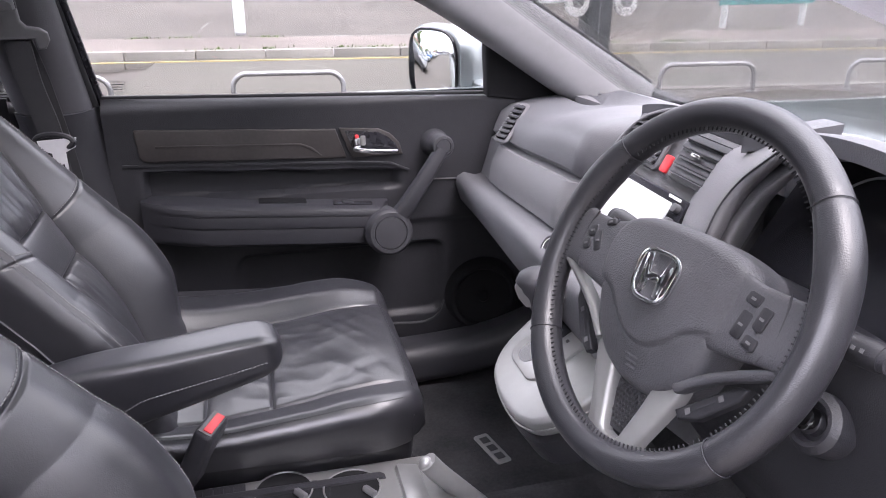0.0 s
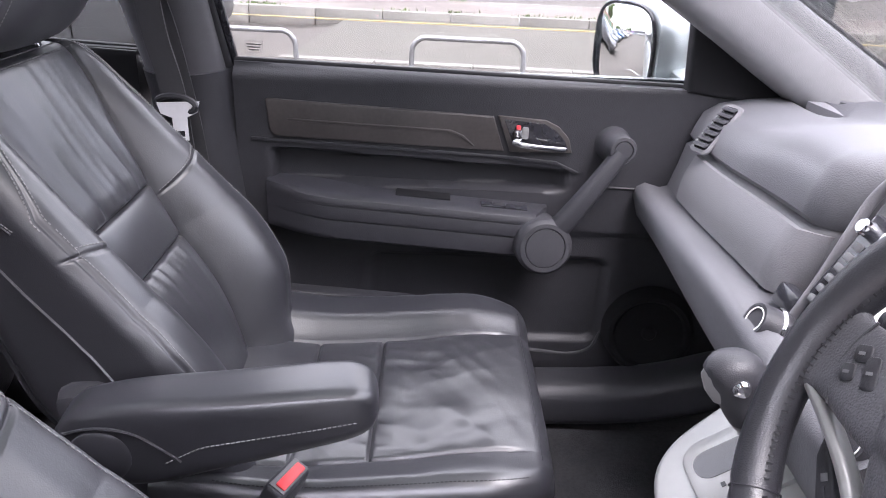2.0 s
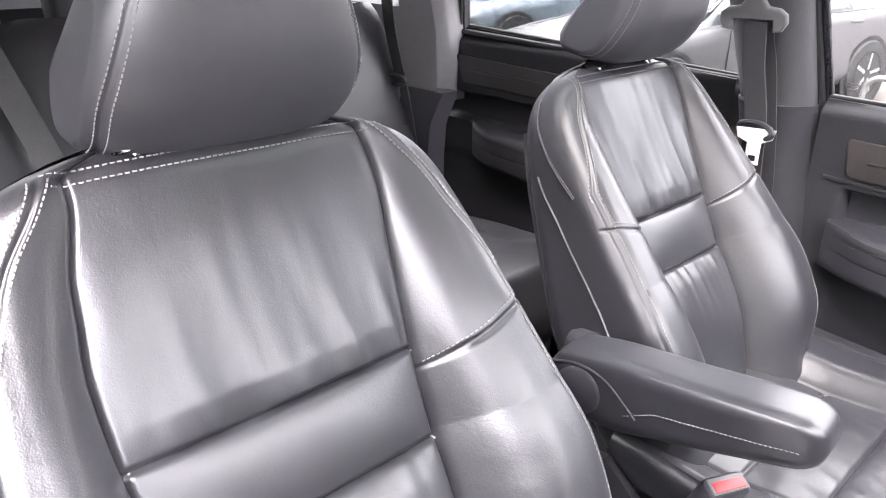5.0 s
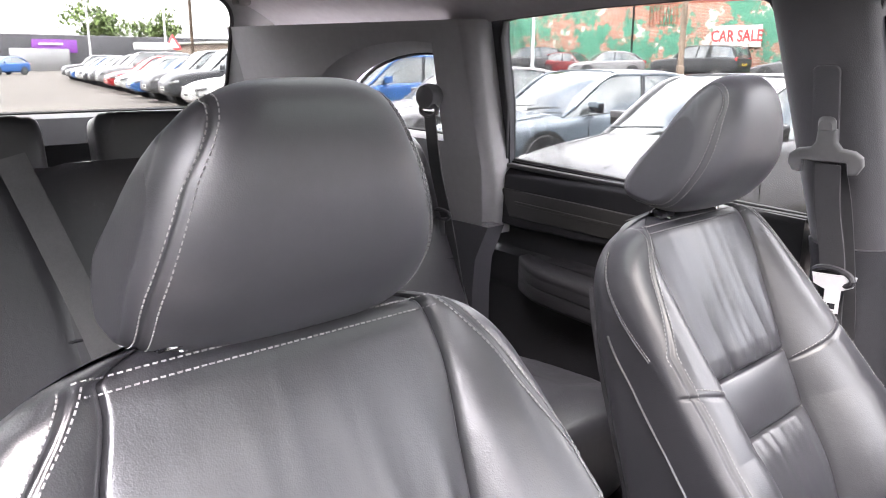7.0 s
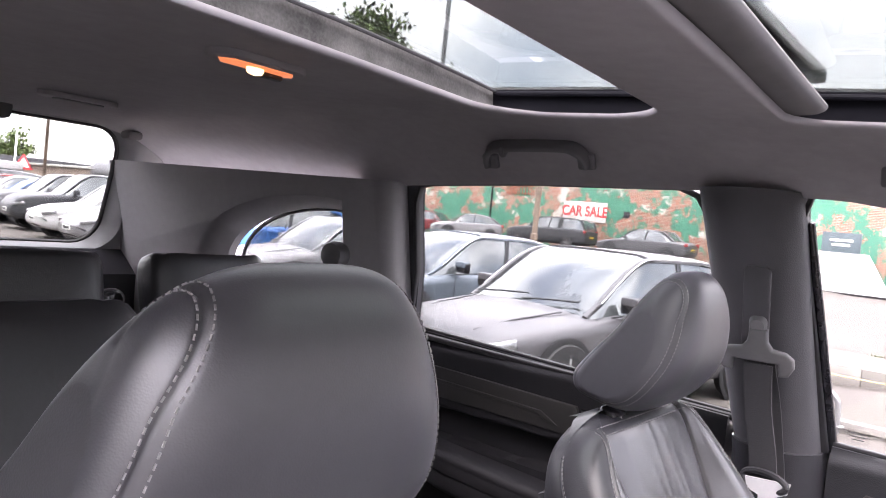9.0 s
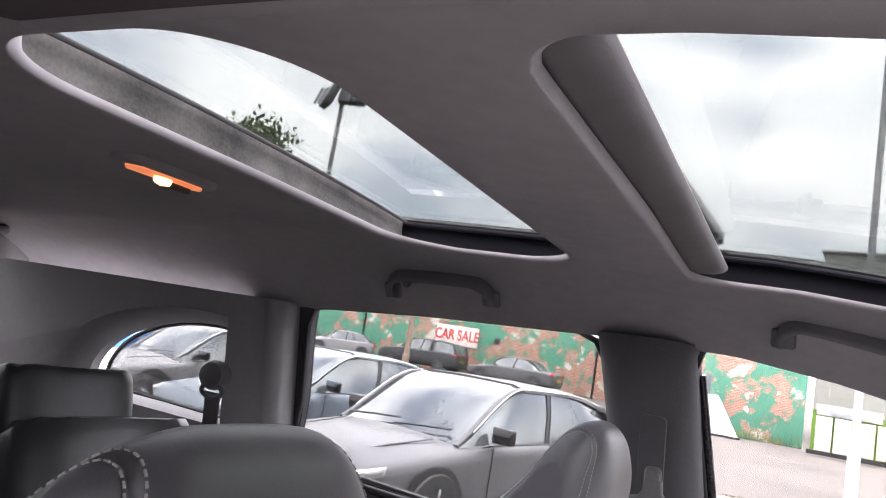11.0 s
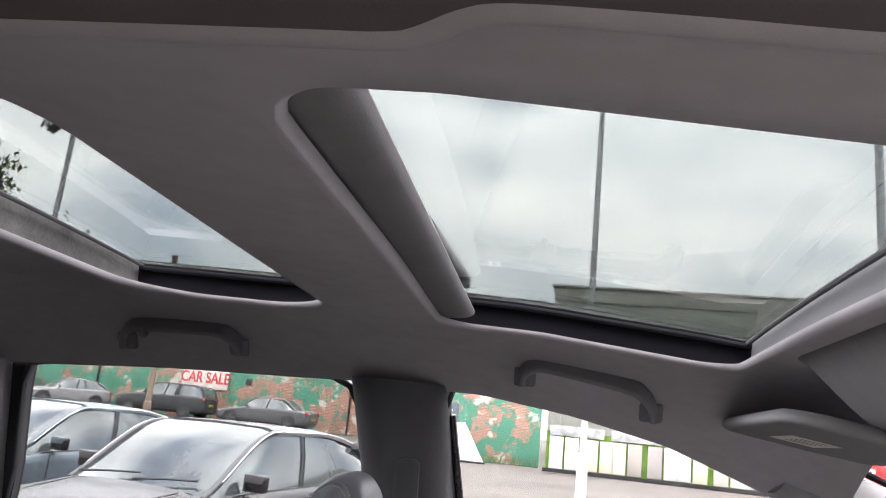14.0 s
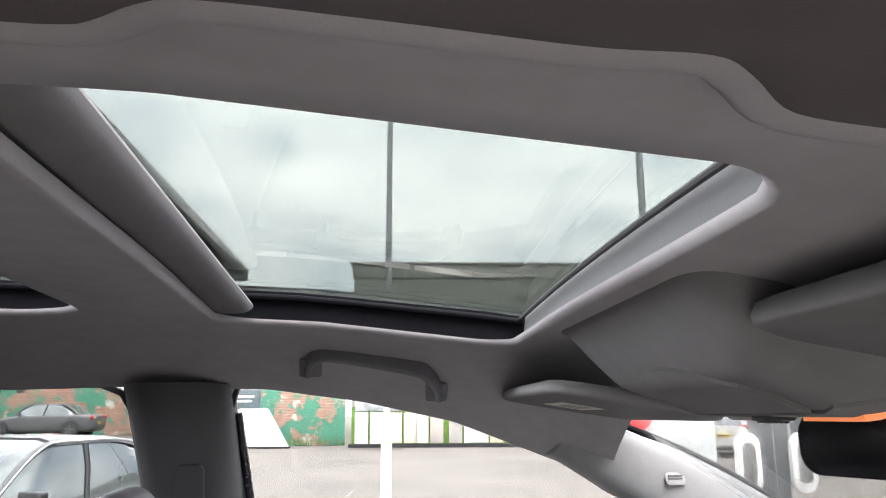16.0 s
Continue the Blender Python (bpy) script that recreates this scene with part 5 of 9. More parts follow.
def head_point(i, w, lift=0.0):
    """The i-th point of the headrest's outline at the width w."""
    hw = 0.132
    p = HEAD[int(i) % len(HEAD)]
    q, r = HEAD[(int(i) - 1) % len(HEAD)], HEAD[(int(i) + 1) % len(HEAD)]
    d = (r - q).normalized()
    nx, nz = d.y, -d.x
    t = max(0.0, (abs(w) - 0.050) / (hw - 0.050))
    k = max(0.0, 1 - min(1, t) ** 2.2) ** (1 / 2.0)
    t2 = max(0.0, (abs(w) - 0.030) / (hw - 0.030))
    k2 = max(0.0, 1 - min(1, t2) ** 2.4) ** (1 / 2.0)
    cx, cz = -0.004, 0.074
    kx, kz = 0.50 + 0.50 * k, (0.50 + 0.50 * k2 if p.y > cz else 0.74 + 0.26 * k2)
    g = 0.0028 * gauss(abs(w) - head_seam(p.y), 0.0024)
    zf = cz + (p.y - cz) * kz
    up = smooth01(zf / 0.19)
    if abs(w) > 0.110:
        g += 0.0016 * gauss(cx + (p.x - cx) * kx - sinterp(zf, [0.0, 0.05, 0.10, 0.14, 0.17], [0.006, 0.018, 0.020, 0.010, -0.012]), 0.0022)
    puff = 0.006 * (1 - (w / hw) ** 2)
    return (cx + (p.x - cx) * kx + nx * (lift - g + puff), w * (0.985 - 0.25 * up ** 1.5 - 0.05 * (1 - smooth01(p.y / 0.07))), cz + (p.y - cz) * kz + nz * (lift - g + puff))


def headrest_geo():
    ws = [0.1318 * math.sin(radians(a)) for a in lin(-90, 90, 121)]
    return loft([[head_point(i, w) for i in range(len(HEAD))] for w in ws])


PSEAT = front_seat("passenger_seat", "black leather front passenger seat with pale stitching", 0.078, 0.372, 0.645, 27, -1, -0.008, rise=-0.008, wide=0.92, side=-0.012)
front_seat("driver_seat", "black leather driver's seat with double-stitched headrest", 0.165, -0.390, 0.643, 27, 1, -0.048, 0.016, -0.006, rise=0.012, wide=1.03, head_size=(1.0, 1.045, 1.06), lean=1.0)


def seat_armrest(seat, label, ox, oy, oz, tilt):
    """A fold-down padded armrest with a round pivot, pointing forward."""
    m = pose(ox, oy, oz) @ pose(0, 0, 0, 0, -tilt, 5)
    def lp(x):
        w = sinterp(x, [-0.055, -0.045, 0.0, 0.10, 0.24, 0.275, 0.292, 0.302, 0.306], [0.016, 0.028, 0.036, 0.040, 0.042, 0.041, 0.037, 0.028, 0.018])
        top = sinterp(x, [-0.055, -0.046, -0.02, 0.05, 0.15, 0.24, 0.275, 0.294, 0.303, 0.306], [-0.004, 0.020, 0.042, 0.047, 0.044, 0.043, 0.041, 0.034, 0.026, 0.016])
        bot = sinterp(x, [-0.055, -0.046, -0.02, 0.04, 0.12, 0.24, 0.28, 0.297, 0.303, 0.306], [-0.020, -0.044, -0.060, -0.062, -0.050, -0.030, -0.022, -0.014, -0.006, 0.002])
        c, h = (top + bot) / 2, (top - bot) / 2
        out = []
        for i in range(40):
            a = 2 * math.pi * i / 40
            y = w * math.copysign(abs(math.cos(a)) ** 0.36, math.cos(a))
            z = c + h * math.copysign(abs(math.sin(a)) ** 0.42, math.sin(a))
            # a pinched seam below the top pad
            q = gauss(z - interp(x, [0.05, 0.11, 0.24, 0.30], [-0.030, -0.004, 0.006, 0.010]), 0.003) * smooth01((x - 0.06) / 0.03) * abs(math.cos(a)) ** 0.5
            out.append((x, y * (1 - 0.035 * q), z))
        return out
    xs = [-0.0555, -0.053, -0.047, -0.035] + lin(-0.02, 0.27, 40) + [0.278, 0.286, 0.293, 0.298, 0.302, 0.3045, 0.306]
    pad = part("armrest", moved(loft([lp(x) for x in xs]), m), LEATHER_SOFT, seat, label, smooth=60)
    tagged(part("stitching", merge(*[dashes([m @ Vector((x, s * (interp(x, [0.0, 0.10, 0.24, 0.275], [0.036, 0.040, 0.042, 0.0405]) + 0.0006), interp(x, [0.05, 0.11, 0.24, 0.30], [-0.034, -0.009, 0.001, 0.005]))) for x in lin(0.07, 0.28, 24)], (0.0034, 0.0011, 0.0009), 0.0056, up=(0, s, 0)) for s in (1, -1)]), STITCH, pad, smooth=0), kind="stuff")
    part("seam", moved(sweep(spline([(-0.045, -0.029, 0.016), (0.0, -0.0362, 0.026), (0.04, -0.0382, 0.016), (0.07, -0.0392, -0.010), (0.085, -0.0398, -0.026)], 16), ring(0.002, 6)), m), HARD, pad)
    for s in (1, -1):
        part("pivot_cap", moved(lathe([(0.034, -0.02), (0.034, 0.004), (0.030, 0.007), (0.002, 0.008)], 32, facing(0.0, s * 0.034, -0.012, 0, s, 0)), m), LEATHER_SOFT, pad, "round pivot cap")
    part("hinge", moved(block((0.07, 0.05, 0.12), 0.02, at=(-0.035, 0.05, -0.03)), m), HARD, pad)
    return pad


seat_armrest(PSEAT, "fold-down padded leather armrest", -0.066, -0.304, 0.132, 5)


def buckle(ox, oy, oz, rx, label, base):
    """A seat belt buckle on a stalk with a red push button."""
    t = thing("belt_buckle", label, "seat belt buckle", (ox, oy, oz), group="belt buckles", rot=rx)
    part("body", block((0.034, 0.066, 0.110), 0.008, 3, at=(0, 0, -0.057), top=0.92), HARD, t, "black plastic")
    part("button", block((0.014, 0.046, 0.006), 0.002, at=(0.002, 0, -0.001)), RED, t, "red press button")
    part("button_rim", block((0.022, 0.054, 0.003), 0.001, at=(0.0, 0, -0.002)), GREYHARD, t)
    part("stalk", block((0.012, 0.05, base), 0.004, at=(0, 0, -0.10 - base / 2)), HARD, t)
    return t


buckle(0.205, 0.108, 0.682, (0, 25, -25), "black seat belt buckle with red button beside the passenger cushion", 0.10)

# ---- seat belts ----
def ribbon(path, width, across, thick=0.0014):
    """A belt strap along a path, its width along the given way."""
    a = Vector(across).normalized() * (width / 2)
    p = [Vector(q) for q in path]
    loops = []
    for i, q in enumerate(p):
        d = (p[min(i + 1, len(p) - 1)] - p[max(i - 1, 0)]).normalized()
        n = d.cross(a).normalized() * thick
        loops.append([q - a + n, q + a + n, q + a - n, q - a - n])
    return loft(loops)


belt = thing("seat_belt", "black front seat belt with grey guide on the centre pillar", "seat belt", (-0.10, 0.62, 1.2), group="seat belts")
def put(o):
    """Keeps a child where its mesh was built in the car's own axes."""
    o.matrix_parent_inverse = o.parent.matrix_world.inverted()
    return o
bpy.context.view_layer.update()
put(part("webbing", ribbon(spline([(-0.095, 0.630, 1.195), (-0.090, 0.640, 1.12), (-0.075, 0.650, 1.03), (-0.070, 0.658, 0.92), (-0.05, 0.665, 0.70), (-0.03, 0.672, 0.48)], 30), 0.047, (1, -0.25, 0)), WEBBING, belt, "black woven strap"))
put(part("webbing", ribbon(spline([(-0.100, 0.655, 1.20), (-0.082, 0.672, 1.10), (-0.06, 0.690, 0.90), (-0.05, 0.70, 0.60)], 16), 0.047, (1, -0.05, 0)), WEBBING, belt, "black woven strap"))
put(part("height_slot", plate(rounded(0.042, 0.17, 0.010), 0.006, 0.002, m=facing(-0.108, side_y(1.26) - 0.064, 1.270, 0, -1, -0.25)), GREYPL_SHADE, belt, "grey height adjuster slot"))
hook = put(part("height_adjuster", loft([[(p[0], p[1], h) for p in rounded(w, l, 0.010, 4)] for w, l, h in ((0.026, 0.066, 0.0), (0.028, 0.070, 0.006), (0.022, 0.060, 0.013))]), GREYHARD, belt, "grey adjuster knob"))
hook.matrix_parent_inverse = belt.matrix_world.inverted() @ facing(-0.101, side_y(1.24) - 0.070, 1.240, 0, -1, -0.25)
gd = put(part("guide_bracket", plate([(-0.036, -0.018), (-0.050, -0.016), (-0.058, -0.002), (-0.056, 0.012), (-0.044, 0.021), (-0.024, 0.024), (-0.016, 0.034), (-0.014, 0.055), (0.014, 0.055), (0.016, 0.034), (0.024, 0.024), (0.044, 0.021), (0.056, 0.012), (0.058, -0.002), (0.050, -0.016), (0.036, -0.018), (0.034, 0.002), (-0.034, 0.002)], 0.014, 0.005, 3), GREYHARD, belt, "grey winged belt guide"))
gd.matrix_parent_inverse = belt.matrix_world.inverted() @ facing(-0.100, 0.636, 1.198, 0.10, -1, -0.12)
put(part("slider", sweep([Vector((-0.068, 0.640, 1.008)) + Vector((0.036 * math.cos(a), -0.010 * math.cos(a), 0.014 * math.sin(a))) for a in lin(0, 2 * math.pi * 19 / 20, 20)], ring(0.0055, 8), up=(0, 1, 0), closed=True), HARD, belt, "black tongue holder"))
tong = loft([[(p[0], p[1], h) for p in [(-0.034, 0.030), (0.034, 0.030), (0.030, 0.012), (0.012, 0.004), (0.012, -0.036), (-0.012, -0.036), (-0.012, 0.004), (-0.030, 0.012)]] for h in (0, 0.003)])
tg_o = put(part("tongue", tong, STEEL, belt, "steel buckle tongue", smooth=20))
tg_o.matrix_parent_inverse = belt.matrix_world.inverted() @ facing(-0.060, 0.628, 0.985, 0.25, -1, 0)
th = put(part("tongue_hole", block((0.012, 0.010, 0.0036), 0.0, at=(0, -0.024, 0.0015)), GLOSSBLK, belt))
th.matrix_parent_inverse = tg_o.matrix_parent_inverse

rbelt = thing("seat_belt", "rear seat belt on the quarter lining with round guide", "seat belt", (-1.03, 0.58, 1.25), group="seat belts")
bpy.context.view_layer.update()
put(part("guide", lathe([(0.030, -0.02), (0.032, 0.0), (0.027, 0.016), (0.012, 0.023), (0.002, 0.024)], 24, facing(-1.03, 0.575, 1.270, 0.2, -1, 0)), GREYHARD, rbelt, "grey round belt guide"))
put(part("guide_loop", sweep([Vector((-1.025, 0.572, 1.238)) + Vector((0.030 * math.cos(a), 0.0, 0.014 * math.sin(a))) for a in lin(0, 2 * math.pi * 17 / 18, 18)], ring(0.006, 8), up=(0, 1, 0), closed=True), GREYHARD, rbelt))
put(part("webbing", ribbon(spline([(-1.02, 0.570, 1.235), (-1.00, 0.573, 1.10), (-0.965, 0.585, 0.95), (-0.93, 0.60, 0.75)], 14), 0.046, (1, -0.1, 0)), WEBBING, rbelt))
put(part("slider", sweep([Vector((-0.972, 0.572, 0.985)) + Vector((0.032 * math.cos(a), -0.004, 0.012 * math.sin(a))) for a in lin(0, 2 * math.pi * 17 / 18, 18)], ring(0.005, 8), up=(0, 1, 0), closed=True), HARD, rbelt))
put(part("tongue", block((0.02, 0.004, 0.045), 0.001, at=(-0.965, 0.566, 0.955)), CHROME, rbelt, "steel buckle tongue"))
mbelt = thing("seat_belt", "grey rear belt strap crossing from the roof to the bench", "seat belt", (-1.0, -0.25, 1.2), group="seat belts")
bpy.context.view_layer.update()
put(part("webbing", ribbon(spline([(-1.05, -0.352, 1.19), (-0.98, -0.318, 1.05), (-0.90, -0.280, 0.88), (-0.84, -0.258, 0.72)], 14), 0.050, (0.2, 1, 0.28)), WEB_GREY, mbelt, "grey woven strap"))

# ---- rear bench ----
bench = thing("rear_bench", "black leather rear bench seat with creased cushions", "rear seat", (0, 0, 0))
def soft_box(size, r, n=10, puff=0.0, seed=0.0):
    """A padded block: a rounded box whose faces swell a little."""
    def lp(z, k):
        return [(size[0] / 2 * k * math.copysign(abs(math.cos(a)) ** 0.45, math.cos(a)), size[1] / 2 * k * math.copysign(abs(math.sin(a)) ** 0.45, math.sin(a)), z + 0.002 * noise.noise((math.cos(a) * 3, math.sin(a) * 3, z * 20 + seed)) + 0.006 * noise.noise((k * math.cos(a) * 2.2, k * math.sin(a) * 7, seed * 3))) for a in lin(0, 2 * math.pi * 39 / 40, 40)]
    h = size[2] / 2
    rows = []
    for i in range(n + 1):
        a = math.pi * i / n - math.pi / 2
        z = h * math.copysign(abs(math.sin(a)) ** 0.5, math.sin(a))
        k = max(0.02, 1 - r * (1 - abs(math.cos(a)) ** 0.35) ) if i not in (0, n) else 0.55
        rows.append(lp(z, k))
    return loft(rows)
for yc, wd in ((0.40, 0.44), (-0.10, 0.50), (-0.45, 0.34)):
    part("seat_pad", moved(soft_box((0.50, wd, 0.20), 0.30, seed=yc), pose(-0.62, yc, 0.585, 0, -4, 0)), LEATHER_DK, bench, "creased black leather cushion", smooth=60)
    part("back_pad", moved(soft_box((0.17, wd, 0.58), 0.30, seed=yc + 5), pose(-1.03, yc, 0.88, 0, -24, 0)), LEATHER_DK, bench, "black leather backrest", smooth=60)
    for k in (0.30, 0.55):
        part("seam", sweep([(-0.93 - 0.0 + (0.25 - k) * 0.42 + 0.006, y, 0.72 + k * 0.52) for y in lin(yc - wd * 0.42, yc + wd * 0.42, 8)], ring(0.003, 6)), HARD, bench)
part("bench_base", block((0.48, 1.10, 0.25), 0.03, at=(-0.64, 0, 0.40)), HARD, bench)
for yc, w in ((0.33, 0.285), (-0.045, 0.27), (-0.40, 0.26)):
    hr = thing("rear_headrest", "low black leather rear headrest", "headrest", (-1.165, yc, 1.180), group="rear headrests")
    part("pad", moved(soft_box((0.10, w, 0.13), 0.25, seed=yc), pose(0, 0, 0, 0, -14, 0)), LEATHER_DK, hr, smooth=60)
    for sg in (1, -1):
        part("headrest_post", moved(lathe([(0.006, -0.10), (0.006, -0.03)], 10), pose(0, sg * 0.05, -0.02, 0, -14, 0)), CHROME, hr)
latch = thing("release_loop", "chrome ringed release handle on the rear seat back", "handle", (-1.20, 0.135, 1.15))
part("ring", sweep([(0.0, 0.03 * math.cos(a), 0.02 * math.sin(a)) for a in lin(0, 2 * math.pi * 19 / 20, 20)], ring(0.004, 6), up=(1, 0, 0), closed=True), CHROME, latch)
part("core", block((0.012, 0.05, 0.03), 0.006), GLOSSBLK, latch)

# ---- dashboard ----
dash = thing("dashboard", "charcoal soft dashboard with glovebox and padded lower edge", "dashboard", (0, 0, 0))


def dash_profile(y):
    """The dashboard's outline in x, z at a place across the car, from the windscreen to the underside."""
    c = smooth01((0.66 - y) / 0.52) if y > 0 else smooth01((y + 0.78) / 0.2)
    hood = smooth01((0.0 - y) / 0.10) * smooth01((y + 0.66) / 0.12)
    p = [(1.20, 1.015), (1.12, 1.060), (1.05, 1.078), (1.03, 1.070), (1.00, 1.055), (0.94, 1.050), (0.885, 1.040), (0.860, 1.024), (0.847, 0.995), (0.842, 0.962), (0.850, 0.952), (0.838, 0.946), (0.828, 0.905), (0.815, 0.862), (0.800, 0.858), (0.772, 0.866), (0.757, 0.858), (0.752, 0.842), (0.765, 0.800), (0.82, 0.74), (0.93, 0.64), (1.06, 0.58)]
    out = []
    for i, (x, z) in enumerate(p):
        k = 1.0 if i >= 4 else 0.4
        zz = z + 0.048 * c * k * (1 if i < 18 else 0.5) - (0.018 * smooth01((y - 0.30) / 0.25) if 3 <= i <= 8 else 0)
        xx = x - 0.030 * c * k + 0.055 * smooth01((0.205 - y) / 0.06) * smooth01((y + 0.25) / 0.06) * (1 if 3 < i < 14 else 0)
        if 1 <= i <= 3:
            zz -= 0.034 * smooth01((y - 0.50) / 0.18)
        if 4 <= i <= 9:
            zz += 0.045 * hood * (1 if i < 8 else 0.3)
        if i in (9, 10, 11) and hood > 0.5:
            xx += 0.0
        out.append((xx, y, zz))
    return out


part("dash_skin", loft([dash_profile(y) for y in lin(0.735, 0.155, 36)], True, True), DASHSOFT, dash, "charcoal grained skin", smooth=45)
part("dash_skin", loft([dash_profile(y) for y in lin(0.155, -0.13, 16)], True, True), DASHSOFT, dash, smooth=45)
part("glovebox_lid", slab(lambda y, t: (lambda pr: (pr[11][0] * (1 - t) + pr[13][0] * t - 0.006 - 0.006 * math.sin(math.pi * t), y, pr[11][2] * (1 - t) + pr[13][2] * t + 0.002))(dash_profile(y)), lin(0.655, 0.175, 20), lin(0.02, 0.98, 8), (0.02, 0, 0)), DASHPL, dash, "lighter grey glovebox lid", smooth=50)
part("glove_latch", block((0.024, 0.05, 0.028), 0.006, at=(0.792, 0.150, 0.922), rot=(0, 20, 0)), GLOSSBLK, dash, "black glovebox catch")
part("rear_ledge", slab(lambda y, t: (1.065 + 0.13 * t - 0.05 * (y / 0.7) ** 2, y, 1.053 - 0.010 * (1 - t) ** 3 - 0.028 * t), lin(-0.70, 0.68, 24), lin(0, 1, 6), (0, 0, -0.03)), DASHPL, dash, "grey ledge under the windscreen")
end_grille = part("speaker_grille", plate(rounded(0.050, 0.110, 0.020, 5), 0.004, 0.002, m=pose(1.085, 0.600, 1.047, 0, 6, 14)), CAPSKIN, dash, "fine dark loudspeaker grille")
def slat_vent(name, m, w, h, n, parent, label, tab=True, deep=0.010):
    """An air vent: dark well, frame and tilted slats, in the local x, y plane."""
    v = part(name, plate(rounded(w + 0.014, h + 0.014, 0.010), 0.004, 0.002, m=m @ pose(0, 0, -0.002)), DASHPL, parent, label)
    part("well", plate(rounded(w, h, 0.006), 0.003, 0.0, m=m @ pose(0, 0, 0.0005)), GLOSSBLK, v)
    for i in range(n):
        part("slat", moved(block((w * 0.97, deep, 0.0020), 0.0007, at=(0, -h / 2 + h * (i + 0.5) / n, 0.002 + deep * 0.35), rot=(-30, 0, 0)), m), HARD, v)
    if tab:
        part("tab", moved(block((0.020, 0.006, 0.008), 0.002, at=(0, 0.002, 0.012)), m), CHROME, v)
    return v
slat_vent("side_vent", facing(0.853, 0.640, 0.998, -0.68, -0.30, 0.68), 0.030, 0.090, 7, dash, "grey side air vent", False)
slat_vent("demister_vent", facing(0.965, 0.610, 1.0265, -0.1, 0, 1), 0.014, 0.06, 5, dash, "small demister vent", False, 0.004)

stack = thing("centre_console", "grey centre stack with vents, head unit and gear gate", "centre console", (0, 0, 0))
SN = Vector((-0.17, 0, 0.09)).normalized()
def stack_m(y, z, lift=0.0):
    """A pose on the sloping face of the centre stack: local x to the driver's right, local y up the face."""
    x = 0.85 + (z - 1.06) * 0.09 / 0.17
    ux = Vector((0, -1, 0))
    uy = SN.cross(ux)
    o = Vector((x, y, z)) + SN * lift
    return Matrix(((ux.x, uy.x, SN.x, o.x), (ux.y, uy.y, SN.y, o.y), (ux.z, uy.z, SN.z, o.z), (0, 0, 0, 1)))
part("stack_body", plate([(-0.108, -0.24), (0.130, -0.24), (0.135, 0.02), (0.135, 0.100), (0.08, 0.116), (-0.02, 0.110), (-0.07, 0.096), (-0.104, 0.076), (-0.126, 0.047), (-0.136, 0.015), (-0.130, -0.03), (-0.121, -0.08), (-0.114, -0.137)], 0.07, 0.006, 3, m=stack_m(0.0, 1.04, -0.078)), DASHPL, stack, "grey plastic fascia")
part("vent_hood", moved(sweep(spline([(-0.108, -0.22, -0.006), (-0.116, -0.137, -0.004), (-0.123, -0.08, -0.003), (-0.133, -0.03, -0.002), (-0.139, 0.015, 0.0), (-0.129, 0.050, 0.001), (-0.106, 0.079, 0.002), (-0.072, 0.099, 0.002), (-0.02, 0.114, 0.002), (0.06, 0.119, 0.001), (0.13, 0.112, -0.002)], 44), rounded(0.006, 0.014, 0.0025, 3), up=(0, 0, 1)), stack_m(0.0, 1.04, 0.0)), DASHPL, stack, "grey arched hood")
part("fascia_cap", slab(lambda y, t: (0.893 + 0.14 * t, y, 1.146 - 0.065 * t - (0.9 * max(0.0, y - 0.0) ** 2 if y > 0 else 0)), lin(0.145, -0.16, 18), lin(0, 1, 6), (0, 0, -0.06)), DASHSOFT, stack, smooth=60)
slat_vent("centre_vent", stack_m(0.066, 1.090, 0.0), 0.094, 0.056, 5, stack, "black slatted air vent")
slat_vent("centre_vent", stack_m(-0.072, 1.094, 0.0), 0.096, 0.060, 5, stack, "black slatted air vent")
part("hazard_switch", plate(rounded(0.018, 0.026, 0.004), 0.004, 0.002, m=stack_m(-0.004, 1.074, -0.001)), RED, stack, "red hazard switch")
unit = part("head_unit", plate(rounded(0.215, 0.110, 0.006), 0.010, 0.003, m=stack_m(0.006, 0.998, -0.004)), GLOSSBLK, stack, "black touchscreen head unit")
part("display", plate(rounded(0.150, 0.088, 0.004), 0.003, 0.001, m=stack_m(0.004, 0.998, 0.0055)), SCREEN, unit, "pale blank touchscreen")
part("volume_knob", moved(lathe([(0.009, 0), (0.009, 0.012), (0.007, 0.014), (0.001, 0.014)], 20), stack_m(0.100, 1.030, 0.006)), CHROME, unit, "chrome volume knob")
for k in range(6):
    part("key", moved(block((0.014, 0.009, 0.006), 0.002), stack_m(0.097, 1.012 - 0.0125 * k, 0.007)), GREYHARD, unit)
for k in range(3):
    part("key", moved(lathe([(0.006, 0), (0.006, 0.008), (0.001, 0.009)], 14), stack_m(-0.087, 1.034 - 0.018 * k, 0.006)), GREYHARD, unit)
part("unit_mark", moved(block((0.030, 0.004, 0.0006), 0.0), stack_m(-0.070, 1.0435, 0.0065)), WHITEPL, unit, "small unreadable mark")
clim = part("climate_panel", plate(rounded(0.20, 0.058, 0.012), 0.012, 0.004, m=stack_m(0.0, 0.893, -0.002)), HARD, stack, "black climate panel")
